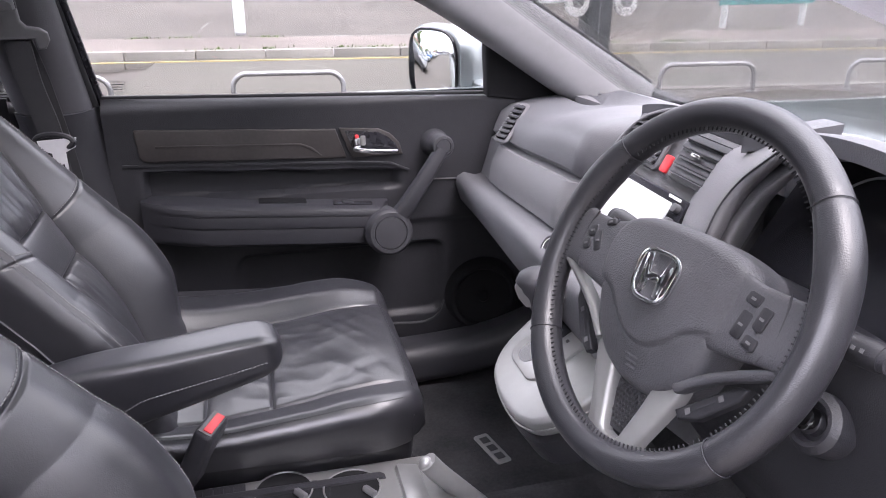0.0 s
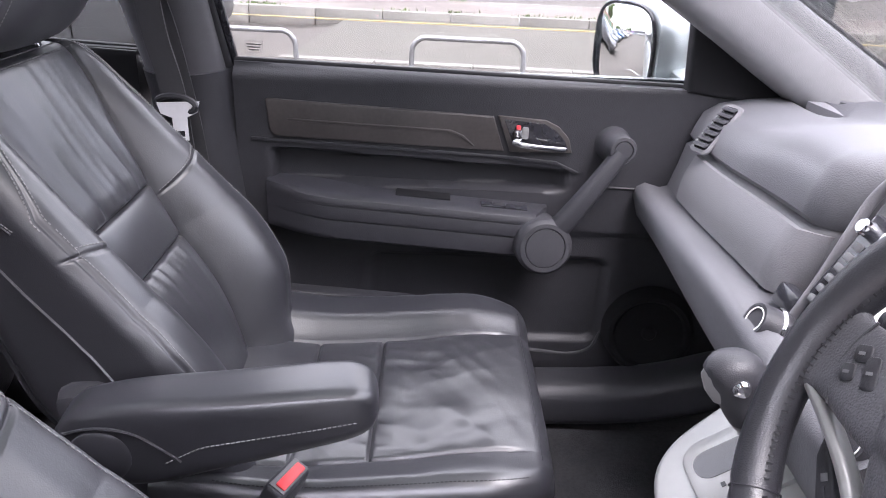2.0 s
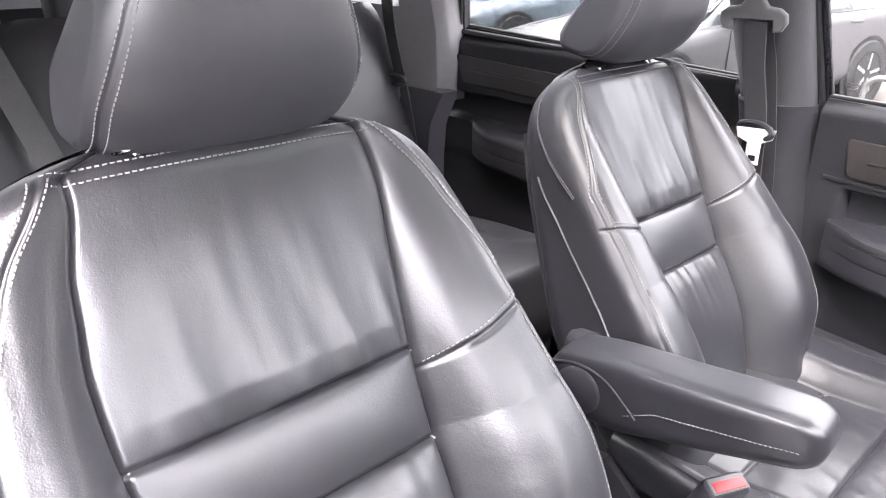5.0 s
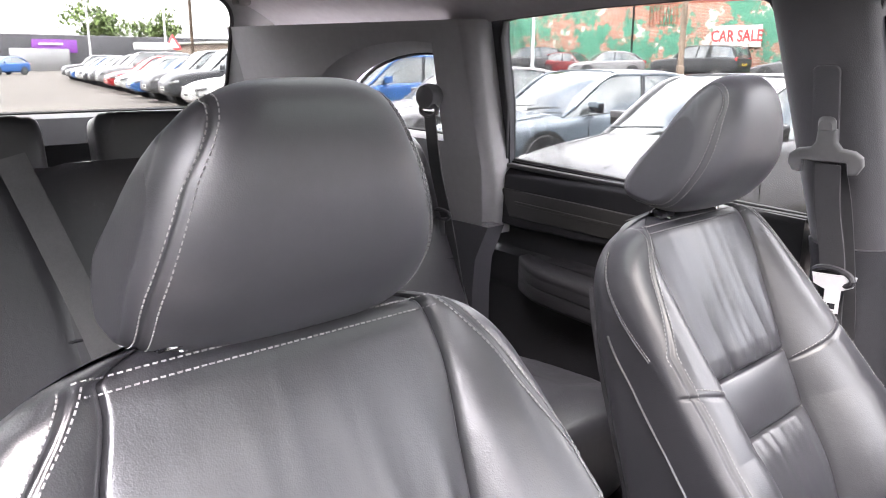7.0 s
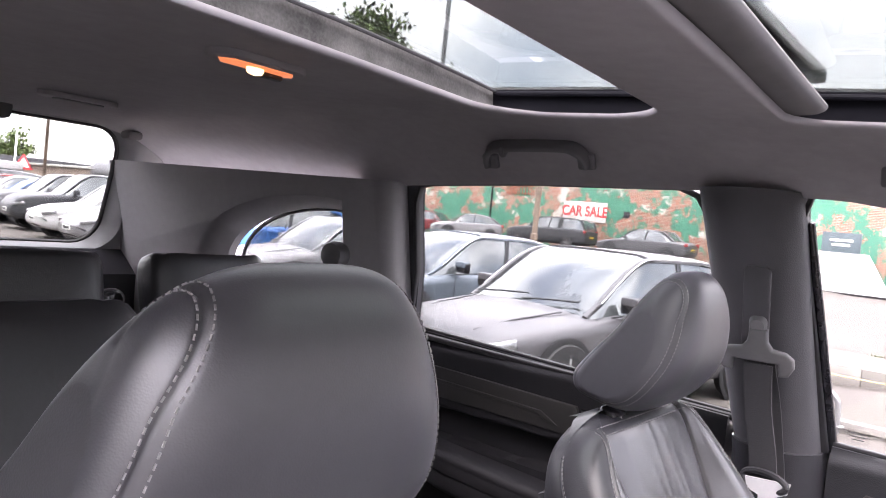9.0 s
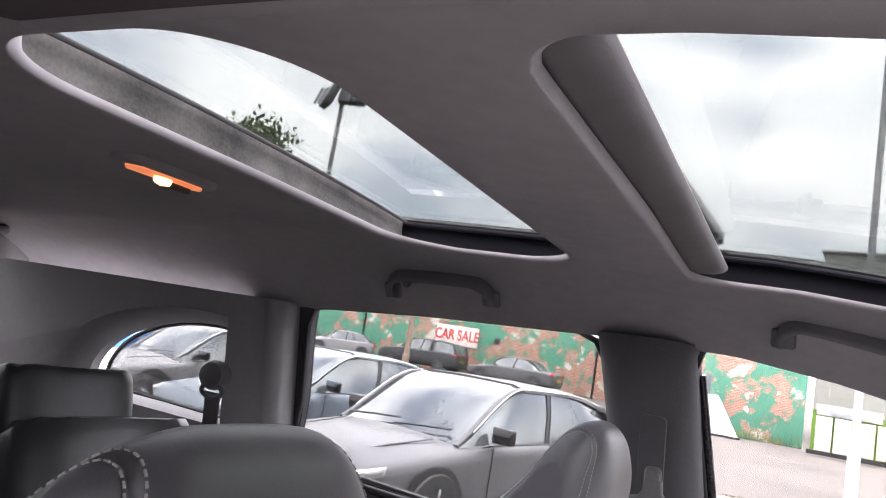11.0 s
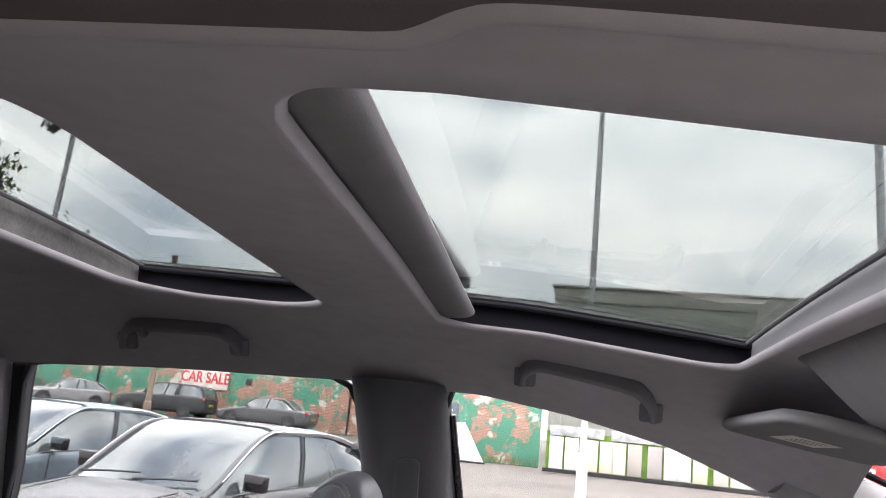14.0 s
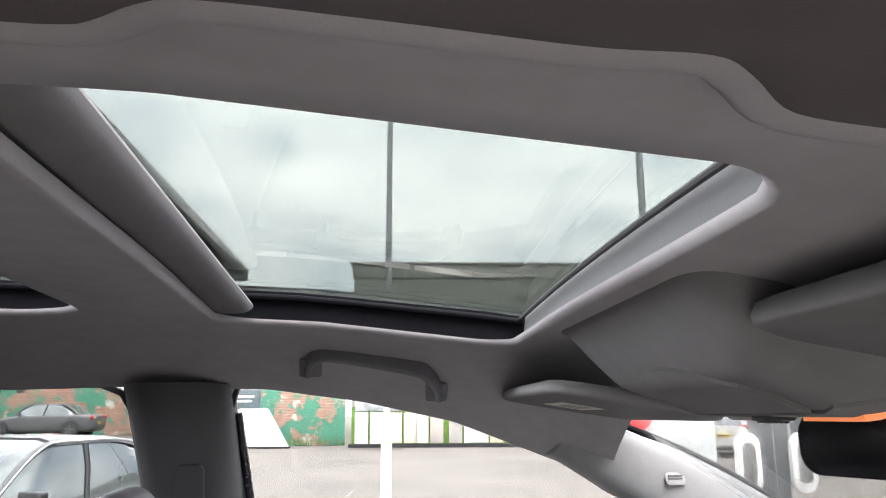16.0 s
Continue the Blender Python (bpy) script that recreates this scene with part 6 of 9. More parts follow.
for yk in (0.116, -0.10):
    kb = part("temperature_knob", moved(lathe([(0.026, 0), (0.026, 0.006), (0.023, 0.010), (0.0215, 0.030), (0.020, 0.034), (0.017, 0.034), (0.016, 0.032), (0.001, 0.032)], 32), stack_m(yk, 0.900, 0.0)), HARD, stack, "black temperature knob")
    part("knob_ring", moved(lathe([(0.0245, 0.008), (0.0265, 0.010), (0.0245, 0.013)], 32), stack_m(yk, 0.900, 0.0)), CHROME, kb, "chrome ring")
    part("dial_arc", moved(sweep([(0.0145 * math.cos(a), 0.0145 * math.sin(a), 0.0335) for a in lin(-0.6, 3.7, 20)], rounded(0.0016, 0.001, 0.0003, 1)), stack_m(yk, 0.900, 0.0)), WHITEPL, kb)
for yk, txt in ((-0.045, "DUAL"),):
    fc = bpy.data.curves.new("word", "FONT")
    fc.body, fc.size, fc.extrude, fc.align_x = txt, 0.010, 0.0003, "CENTER"
    tmp = new("word", fc)
    me = bpy.data.meshes.new_from_object(tmp.evaluated_get(bpy.context.evaluated_depsgraph_get()))
    bpy.data.objects.remove(tmp)
    ob = part("word", me, WHITEPL, clim, "white word DUAL")
    me.materials.clear()
    me.materials.append(WHITEPL)
    ob.matrix_world = stack_m(yk - 0.02, 0.868, 0.0108)
for k in range(4):
    part("mark", moved(block((0.010, 0.006, 0.0006), 0.0), stack_m(0.045 - 0.03 * k, 0.885, 0.0105)), WHITEPL, clim)
# gear gate on its silver slope
def gate_m(x, y, lift=0.0):
    n = Vector((-0.12, 0, 0.18)).normalized()
    ux, uy = Vector((0, -1, 0)), n.cross(Vector((0, -1, 0)))
    o = Vector((x, y, 0.74 + (x - 0.62) * 0.12 / 0.18)) + n * lift
    return Matrix(((ux.x, uy.x, n.x, o.x), (ux.y, uy.y, n.y, o.y), (ux.z, uy.z, n.z, o.z), (0, 0, 0, 1)))
def bezel_line(k):
    """The rounded outline of the gear lever surround, k wider than the surround."""
    p = [(-0.125, 0.13), (-0.118, 0.06), (-0.110, 0.02), (-0.100, -0.03), (-0.085, -0.070), (-0.058, -0.098), (-0.02, -0.111), (0.03, -0.115), (0.075, -0.109), (0.108, -0.090), (0.128, -0.05), (0.136, 0.02), (0.14, 0.13)]
    return [(q.x + k * (1 if q.x > 0 else -1), q.y - k) for q in spline([(x, y, 0) for x, y in p], 40)]
part("gear_bezel", plate(bezel_line(0.0), 0.03, 0.008, 3, m=gate_m(0.715, 0.0, -0.028)), SILVER, stack, "silver gear lever surround")
part("bezel_edge", moved(sweep([(x, y, -0.014) for x, y in bezel_line(0.002)], ring(0.0012, 6)), gate_m(0.715, 0.0, 0)), SILVER, stack, "thin bright edge")
part("bezel_skirt", plate(bezel_line(0.005), 0.05, 0.0, 2, m=gate_m(0.715, 0.0, -0.085)), HARD, stack, "black lower skirt")
gate = part("gear_gate", plate(rounded(0.105, 0.135, 0.028), 0.006, 0.003, m=gate_m(0.715, 0.010, 0.001)), SILVER, stack, "raised silver gate ring")
part("gate_slot", plate(rounded(0.040, 0.108, 0.018), 0.001, 0.0, m=gate_m(0.712, 0.022, 0.0068)), GLOSSBLK, gate, "gloss black slot")
for k in range(5):
    part("gate_mark", moved(block((0.006, 0.005, 0.0006), 0.0), gate_m(0.685 + 0.014 * k, -0.012, 0.0075)), HARD, gate)
part("gate_window", plate(rounded(0.030, 0.010, 0.002), 0.001, 0.0, m=gate_m(0.735, 0.082, 0.0025)), TITAN, stack)
lever = thing("gear_lever", "dark grey and silver automatic gear lever", "gear lever", (0.725, 0.045, 0.80))
part("shaft", moved(lathe([(0.010, -0.02), (0.010, 0.045)], 16), pose(0, 0, 0, 0, -14, 0)), CHROME, lever, "chrome shaft")
part("boot", moved(lathe([(0.016, 0.025), (0.014, 0.05), (0.016, 0.055)], 12), pose(0, 0, 0, 0, -14, 0)), TITAN, lever)
def knob_loop(h, rx, ry, dx):
    return [(dx + rx * math.cos(a), ry * math.sin(a), h) for a in lin(0, 2 * math.pi * 19 / 20, 20)]
part("knob", moved(loft([knob_loop(0.04, 0.016, 0.015, 0), knob_loop(0.055, 0.022, 0.020, 0), knob_loop(0.08, 0.027, 0.024, -0.002), knob_loop(0.10, 0.031, 0.026, -0.005), knob_loop(0.115, 0.030, 0.025, -0.008), knob_loop(0.124, 0.022, 0.019, -0.010), knob_loop(0.128, 0.008, 0.008, -0.011)]), pose(0, 0, -0.01, 0, -14, 0)), HARD, lever, "dark grip")
part("knob_inlay", moved(loft([knob_loop(0.072, 0.0275, 0.012, -0.004), knob_loop(0.09, 0.0315, 0.018, -0.008), knob_loop(0.108, 0.0318, 0.016, -0.010), knob_loop(0.118, 0.024, 0.010, -0.012)]), pose(0, 0, -0.01, 0, -14, 0)), SILVER, lever, "satin silver inlay")
part("release_button", moved(lathe([(0.010, 0), (0.010, 0.006), (0.007, 0.010), (0.001, 0.011)], 16, facing(-0.008, -0.022, 0.10, 0, -1, 0.1)), pose(0, 0, -0.01, 0, -14, 0)), CHROME, lever, "chrome release button")

# binnacle and instruments on the driver's side
FLANK = [spline(q, 24) for q in ([(0.891, -0.134, 1.133), (0.880, -0.101, 1.113), (0.861, -0.094, 1.078), (0.839, -0.093, 1.036), (0.820, -0.111, 0.999)], [(0.810, -0.283, 1.163), (0.800, -0.248, 1.127), (0.785, -0.238, 1.095), (0.770, -0.240, 1.062), (0.755, -0.245, 1.026)], [(0.850, -0.241, 1.135), (0.840, -0.223, 1.102), (0.825, -0.218, 1.065), (0.810, -0.217, 1.032), (0.790, -0.231, 1.005)])]
def flank_pt(i, t):
    """Across the binnacle's flank: from the vents over a rounded lip into the dark well."""
    a, b, c = FLANK[0][i], FLANK[1][i], FLANK[2][i]
    return a * ((1 - t) * (1 - t)) + (b * 2.2 - (a + c) * 0.6) * (2 * t * (1 - t)) + c * (t * t)
part("binnacle_flank", slab(lambda i, t: tuple(flank_pt(int(i), t)), range(24), lin(-0.28, 1, 22), (0.02, 0.0, -0.015)), DASHPL, dash, "grey curved binnacle flank", smooth=70)
part("flank_line", sweep([flank_pt(i, 0.52) + Vector((-0.0005, -0.0005, 0.0005)) for i in range(24)], ring(0.0012, 6)), HARD, dash, "fine joint line")
binn = thing("instrument_cluster", "deep black instrument binnacle with round dials", "instrument cluster", (0, 0, 0))
part("hood", slab(lambda y, t: (0.83 + 0.16 * t, y, 1.190 - 1.1 * (y + 0.37) ** 2 - 0.06 * t * t), lin(-0.60, -0.20, 24), lin(0, 1, 8), (0, 0, -0.018)), DASHSOFT, binn, "charcoal hood", smooth=60)
part("well", slab(lambda y, t: (0.93 - 0.10 * t, y, 1.165 - 0.17 * t - 0.5 * (y + 0.37) ** 2 * (1 - t)), lin(-0.59, -0.215, 12), lin(0, 1, 8), (0.03, 0, 0)), GLOSSBLK, binn)
for yc, rr in ((-0.335, 0.062), (-0.462, 0.048)):
    dm0 = facing(0.892, yc, 1.085, -1, 0, 0.5)
    dial = part("dial", lathe([(rr, -0.004), (rr, 0.004), (rr * 0.96, 0.005), (rr * 0.95, 0.001), (0.001, 0.0)], 36, dm0), GLOSSBLK, binn, "black dial")
    part("dial_ring", moved(sweep([(rr * 0.97 * math.cos(a), rr * 0.97 * math.sin(a), 0.005) for a in lin(0, 2 * math.pi * 31 / 32, 32)], ring(0.0015, 6), closed=True), dm0), SILVER, dial)
    for k in range(13):
        a = radians(225 - 270 * k / 12)
        part("tick", moved(block((0.010, 0.0016, 0.0006), 0.0, at=(rr * 0.84 * math.cos(a), rr * 0.84 * math.sin(a), 0.0022), rot=(0, 0, math.degrees(a))), dm0), WHITEPL, dial)
    part("needle", moved(block((rr * 0.7, 0.002, 0.001), 0.0, at=(-rr * 0.25, -rr * 0.2, 0.006), rot=(0, 0, 40)), dm0), WHITEPL, dial)
part("knee_panel", slab(lambda y, t: (0.80 + 0.06 * t * t + 0.05 * smooth01((t - 0.6) / 0.4), y, 1.02 - 0.36 * t), lin(-0.70, -0.12, 16), lin(0, 1, 10), (0.05, 0, 0)), HARD, dash, "black lower driver panel", smooth=60)
part("driver_top", slab(lambda y, t: (0.93 + 0.16 * t, y, 1.10 - 0.03 * t), lin(-0.72, -0.13, 14), lin(0, 1, 5), (0, 0, -0.10)), DASHSOFT, dash)
ign = part("ignition_lock", lathe([(0.030, -0.02), (0.030, 0.004), (0.024, 0.010), (0.020, 0.010), (0.017, 0.002), (0.013, 0.003), (0.012, 0.010), (0.001, 0.010)], 28, facing(0.785, -0.432, 0.945, -1, 0, 0.45)), HARD, dash, "black ignition surround")
part("lock_barrel", lathe([(0.011, 0), (0.011, 0.012), (0.006, 0.013), (0.001, 0.012)], 20, facing(0.780, -0.432, 0.949, -1, 0, 0.45)), CHROME, ign, "steel key barrel")

# ---- steering wheel ----
wheel = thing("steering_wheel", "black leather steering wheel with grey spokes and chrome emblem", "steering wheel", (0, 0, 0))
WT, WY = radians(26.6), radians(7.9)
W_N = Vector((-math.cos(WT) * math.cos(WY), -math.cos(WT) * math.sin(WY), math.sin(WT)))
W_A = Vector((0, 0, 1)).cross(W_N).normalized()
W_B = W_N.cross(W_A)
wheel.matrix_world = Matrix(((W_A.x, W_B.x, W_N.x, 0.6764), (W_A.y, W_B.y, W_N.y, -0.3270), (W_A.z, W_B.z, W_N.z, 1.0510), (0, 0, 0, 1))) @ pose(0, 0, 0, 0, 0, 3)
R = 0.174
RIM_SEAMS = (42, 138, 218, 322)
def rim_loop(i, n=240):
    a = 2 * math.pi * i / n
    c, s = math.cos(a), math.sin(a)
    deg = math.degrees(a)
    grip = 1 + 0.10 * (gauss(a - radians(28), 0.20) + gauss(a - radians(152), 0.20)) + 0.03 * math.sin(5 * a)
    seam = 1 - 0.07 * sum(gauss(deg - d, 0.9) for d in RIM_SEAMS)
    out = []
    for k in range(20):
        b = 2 * math.pi * k / 20
        rr = 0.0165 * grip * seam * (1 - 0.05 * gauss(math.degrees(b) - 160, 9))
        out.append(((R + rr * math.cos(b)) * c, (R + rr * math.cos(b)) * s, 1.12 * rr * math.sin(b)))
    return out
lps = [rim_loop(i) for i in range(240)]
rim = part("rim", loft(lps + [lps[0]], False), WHEELHIDE, wheel, "black stitched leather rim", smooth=80)
tagged(part("stitching", merge(*[dashes([((R - 0.0152) * math.cos(a), (R - 0.0152) * math.sin(a), 0.0068) for a in lin(radians(a0), radians(a1), 60)], (0.0012, 0.0062, 0.0010), 0.0055, up=(0.3, 0, 1)) for a0, a1 in ((44, 136), (140, 216), (-36, 40), (220, 320))]), STITCH_DK, rim, smooth=0), kind="stuff")
for d in RIM_SEAMS:
    a = radians(d)
    part("rim_joint", sweep([((R + 0.0168 * math.cos(b)) * math.cos(a), (R + 0.0168 * math.cos(b)) * math.sin(a), 0.0186 * math.sin(b)) for b in lin(0, 2 * math.pi * 19 / 20, 20)], ring(0.0007, 5), up=(-math.sin(a), math.cos(a), 0), closed=True), HARD, rim)
# hub: one domed cover with a pressed V line
HUB = [(0.0, 0.060), (0.045, 0.058), (0.085, 0.048), (0.101, 0.028), (0.097, 0.002), (0.089, -0.024), (0.080, -0.048), (0.069, -0.072), (0.050, -0.094), (0.026, -0.105), (0.0, -0.108)]
HUB = HUB + [(-x, y) for x, y in HUB[-2:0:-1]]
hubs = [tuple(q)[:2] for q in spline([(*q, 0) for q in HUB + [HUB[0]]], 141)[:-1]]
VEE = [(0.100, -0.020), (0.074, -0.024), (0.056, -0.031), (0.036, -0.048), (0.018, -0.060), (0.0, -0.063)]
VEE = spline([(*q, 0) for q in VEE + [(-x, y) for x, y in VEE[-2::-1]]], 60)
def hub_z(x, y, k):
    z = 0.015 - 0.95 * x * x - (2.3 if y < 0 else 1.6) * y * y
    q = Vector((x, y, 0))
    near = min(VEE, key=lambda v: (v - q).length_squared)
    z -= 0.0035 * gauss((near - q).length, 0.0024)
    if y < near.y and abs(x) < 0.098:
        z -= 0.0022 * smooth01((near - q).length / 0.004)
    return z - 0.016 * (1 - math.sqrt(max(0.0, 1 - max(0.0, (k - 0.86) / 0.14) ** 2)))
rows = []
for k in [1.0, 0.998, 0.993, 0.985, 0.97, 0.95, 0.92] + lin(0.90, 0.04, 58):
    rows.append([(x * k, (y + 0.02) * k - 0.02, hub_z(x * k, (y + 0.02) * k - 0.02, k)) for x, y in hubs])
skirt = [[(x, y, z - 0.03) for x, y, z in rows[0]]]
cover = part("airbag_cover", loft(skirt + rows), HUBSKIN, wheel, "charcoal airbag cover with a pressed V line", smooth=60)
for k in range(3):
    part("embossed_bar", block((0.020 - 0.003 * k, 0.0022, 0.0008), 0.0, at=(0.0, -0.076 - 0.0055 * k, hub_z(0, -0.076 - 0.0055 * k, 0.5) + 0.0002), rot=(-10, 0, 0)), HUBSKIN, cover)
emo = rounded(0.056, 0.048, 0.017, 7)
part("emblem_ring", sweep([(x * (1 - 0.16 * (0.5 - y / 0.048)), y + 0.004, 0.0168) for x, y in emo], rounded(0.0052, 0.005, 0.0018, 2), up=(0, 0, 1), closed=True), CHROME, cover, "chrome emblem ring")
part("emblem_inlay", plate([(-0.0215, 0.021), (-0.0120, 0.021), (-0.0075, 0.003), (0.0075, 0.003), (0.0120, 0.021), (0.0215, 0.021), (0.0155, -0.020), (0.0075, -0.020), (0.0052, -0.006), (-0.0052, -0.006), (-0.0075, -0.020), (-0.0155, -0.020)], 0.0042, 0.0012, m=pose(0, 0.004, 0.0140)), CHROME, cover, "plain chrome shape")
def wing(s):
    """The arm from the hub to the rim: a bowed panel that narrows in the middle and swells into the rim."""
    loops = []
    for t in lin(0, 1, 16):
        x = 0.074 + 0.092 * t
        hi = sinterp(t, [0, 0.35, 0.75, 1.0], [0.046, 0.038, 0.038, 0.052])
        lo = sinterp(t, [0, 0.35, 0.75, 1.0], [-0.034, -0.030, -0.024, -0.030])
        z = sinterp(t, [0, 0.4, 0.8, 1.0], [0.004, 0.004, 0.002, 0.004])
        loops.append([(s * x, (hi + lo) / 2 + (hi - lo) / 2 * math.copysign(abs(math.cos(b)) ** 0.6, math.cos(b)), z - 0.006 + 0.009 * math.copysign(abs(math.sin(b)) ** 0.6, math.sin(b))) for b in lin(0, 2 * math.pi * 23 / 24, 24)])
    return loft(loops)
PAD_KEYS = (((0.106, 0.024, 0.016, 0.012, -8), (0.105, 0.000, 0.013, 0.026, -8), (0.122, 0.011, 0.012, 0.022, -8), (0.120, -0.011, 0.015, 0.012, -8)), ((-0.126, 0.018, 0.014, 0.013, 24), (-0.128, 0.002, 0.012, 0.013, 24), (-0.112, 0.010, 0.012, 0.024, 24), (-0.104, 0.034, 0.014, 0.008, 24)))
for s in (1, -1):
    sp = part("spoke", wing(s), HUBSKIN, wheel, "charcoal spoke with switches", smooth=60)
    part("spoke_edge", sweep(spline([(s * 0.134, 0.040, 0.0035), (s * 0.139, 0.020, 0.0042), (s * 0.139, -0.004, 0.0040), (s * 0.130, -0.024, 0.0030)], 16), ring(0.0012, 6)), HARD, sp)
    for kx, ky, kw, kh, kr in PAD_KEYS[0 if s > 0 else 1]:
        key = part("key", plate(rounded(kw, kh, 0.0035, 4), 0.006, 0.0018, m=pose(kx, ky, 0.0020, 0, 0, kr)), SWITCH, sp)
        part("key_gap", plate(rounded(kw + 0.002, kh + 0.002, 0.004, 4), 0.0022, 0.0, m=pose(kx, ky, 0.0020, 0, 0, kr)), GLOSSBLK, key)
        part("key_mark", block((0.0050, 0.0022, 0.0005), 0.0, at=(kx, ky, 0.0082), rot=(0, 0, kr)), GREYHARD, key)
# lower spoke: two satin arms round a dark meshed insert
SPK = [(0.066, -0.070), (0.064, -0.088), (0.052, -0.118), (0.040, -0.146), (0.034, -0.168), (0.020, -0.174), (0.0, -0.175)]
INS = [(0.0, -0.160), (0.009, -0.159), (0.013, -0.154), (0.024, -0.118), (0.030, -0.092), (0.034, -0.070)]
for s in (1, -1):
    arm = [(s * x, y) for x, y in SPK + INS]
    part("lower_arm", plate(arm if s < 0 else arm[::-1], 0.016, 0.005, 3, m=pose(0, 0.0, -0.020, 4, 0, 0)), TITAN, wheel, "satin titanium grey arm", smooth=40)
ins = part("mesh_insert", plate([(0.026, -0.090), (-0.026, -0.090), (-0.022, -0.122), (-0.012, -0.155), (0.012, -0.155), (0.022, -0.122)][::-1], 0.004, 0.001, m=pose(0, 0, -0.019, 4, 0, 0)), HARD, wheel, "dark textured insert")
for i in range(9):
    for j in range(9):
        x, y = -0.0200 + 0.005 * i + 0.0025 * (j % 2), -0.108 - 0.005 * j
        if abs(x) < 0.024 + (y + 0.108) * 0.28:
            part("insert_stud", block((0.0034, 0.0034, 0.0016), 0.0006, at=(x, y, -0.0195 + 0.07 * -0.0 + 0.0042 + 0.07 * y * 1.0 + 0.0005), rot=(4, 0, 45)), RUBBER, ins)
for s in (1, -1):
    ck = part("cruise_keys", plate([(s * x, y) for x, y in ([(0.066, -0.098), (0.114, -0.050), (0.128, -0.046), (0.124, -0.060), (0.094, -0.094), (0.074, -0.104)][::s])], 0.010, 0.003, 3, m=pose(0, 0, -0.020)), SWITCH, wheel, "black cruise control keys")
    part("key_split", block((0.0012, 0.026, 0.0010), 0.0, at=(s * 0.094, -0.080, -0.0100), rot=(0, 0, -s * 45)), HARD, ck)
    for k in (-1, 1):
        part("key_mark", block((0.0055, 0.0055, 0.0006), 0.0, at=(s * (0.094 + 0.013 * k), -0.079 + 0.013 * k, -0.0098), rot=(0, 0, s * 45)), GREYHARD, ck)
    part("under_arm", sweep(spline([(s * 0.060, -0.080, -0.012), (s * 0.090, -0.056, -0.010), (s * 0.125, -0.036, -0.008), (s * 0.160, -0.020, -0.006)], 14), rounded(0.010, 0.018, 0.005, 3), up=(0, 0, 1)), TITAN if s < 0 else HUBSKIN, wheel, "curved lower arm")
column = thing("steering_column", "black plastic steering column cowl with stalks", "steering column", (0, 0, 0))
CB = wheel.matrix_world.translation
part("cowl", sweep([CB - W_N * 0.045, CB - W_N * 0.11, CB - W_N * 0.24], rounded(0.118, 0.105, 0.042, 5)), HARD, column, "black cowl", smooth=60)
def stalk(s, label):
    o0 = CB - W_N * 0.062 + W_B * 0.018
    side = W_A * -s
    q = [o0 + side * 0.045, o0 + side * 0.105 + W_B * 0.006, o0 + side * 0.150 + W_B * 0.010]
    o = part("stalk", sweep(q, ring(0.0095, 16), scale=lambda t: (0.85 + 0.25 * t, 0.85 + 0.25 * t)), GREYHARD if s > 0 else HARD, column, label)
    e, d = q[2], (q[2] - q[1]).normalized()
    part("stalk_tip", sweep([e - d * 0.004, e, e + d * 0.030, e + d * 0.034], ring(0.0130, 20), scale=lambda t: (0.9 + 0.1 * math.sin(math.pi * t), 0.9 + 0.1 * math.sin(math.pi * t))), SWITCH, o, "black twist end")
    part("tip_cap", sweep([e + d * 0.030, e + d * 0.040], ring(0.0105, 20)), HARD, o)
    for k in range(3):
        part("mark", block((0.0035, 0.0035, 0.0006), 0.0), GREYHARD, o).matrix_world = Matrix.Translation(e + d * (0.006 + 0.008 * k) + W_N * 0.0131) @ Matrix(((W_A.x, W_B.x, W_N.x, 0), (W_A.y, W_B.y, W_N.y, 0), (W_A.z, W_B.z, W_N.z, 0), (0, 0, 0, 1)))
stalk(1, "grey lighting stalk with black twist end")
stalk(-1, "black wiper stalk")

# ---- between the seats ----
tray = thing("console_tray", "grey cupholder tray between the front seats", "cupholder", (0, 0, 0))
part("tray_body", plate(rounded(0.42, 0.20, 0.03), 0.06, 0.008, 3, m=pose(0.36, 0.050, 0.475)), TITAN, tray, "satin grey plastic tray")
CUPS = ((0.300, 0.108, 0.046), (0.408, 0.088, 0.046))
# Flat dark discs and neck on the solid tray paint the shade of deep wells.
for cx, cy, cr in CUPS:
    cup = part("cup_well", lathe([(cr, 0.0), (cr, 0.0016), (cr - 0.003, 0.0016), (cr - 0.004, 0.0008), (0.002, 0.0006)], 36, pose(cx, cy, 0.5352)), PITBLACK, tray, "flat dark disc painted as the cupholder well's shade")
    part("cup_ring", sweep([(cx + cr * math.cos(a), cy + cr * math.sin(a), 0.5372) for a in lin(0, 2 * math.pi * 31 / 32, 32)], ring(0.0016, 6), closed=True), SILVER, cup, "thin bright ring")
    part("cup_tab", block((0.010, 0.026, 0.010), 0.002, at=(cx + 0.026, cy - 0.020, 0.541), rot=(0, 20, 35)), GREYHARD, cup)
part("cup_neck", block((0.040, 0.044, 0.0024), 0.001, at=(0.354, 0.098, 0.5362), rot=(0, 0, -10)), PITBLACK, tray)
part("tray_end", block((0.040, 0.11, 0.016), 0.005, at=(0.505, 0.070, 0.533), rot=(0, 12, 0)), SILVER, tray, "brighter end cap")
part("tray_rib", block((0.10, 0.13, 0.006), 0.002, at=(0.19, 0.075, 0.536)), HARD, tray)
for k in range(5):
    part("rib", block((0.006, 0.11, 0.004), 0.001, at=(0.155 + 0.016 * k, 0.075, 0.541)), HARD, tray)
hb = thing("parking_brake", "black and chrome parking brake lever", "parking brake", (0.545, 0.03, 0.468))
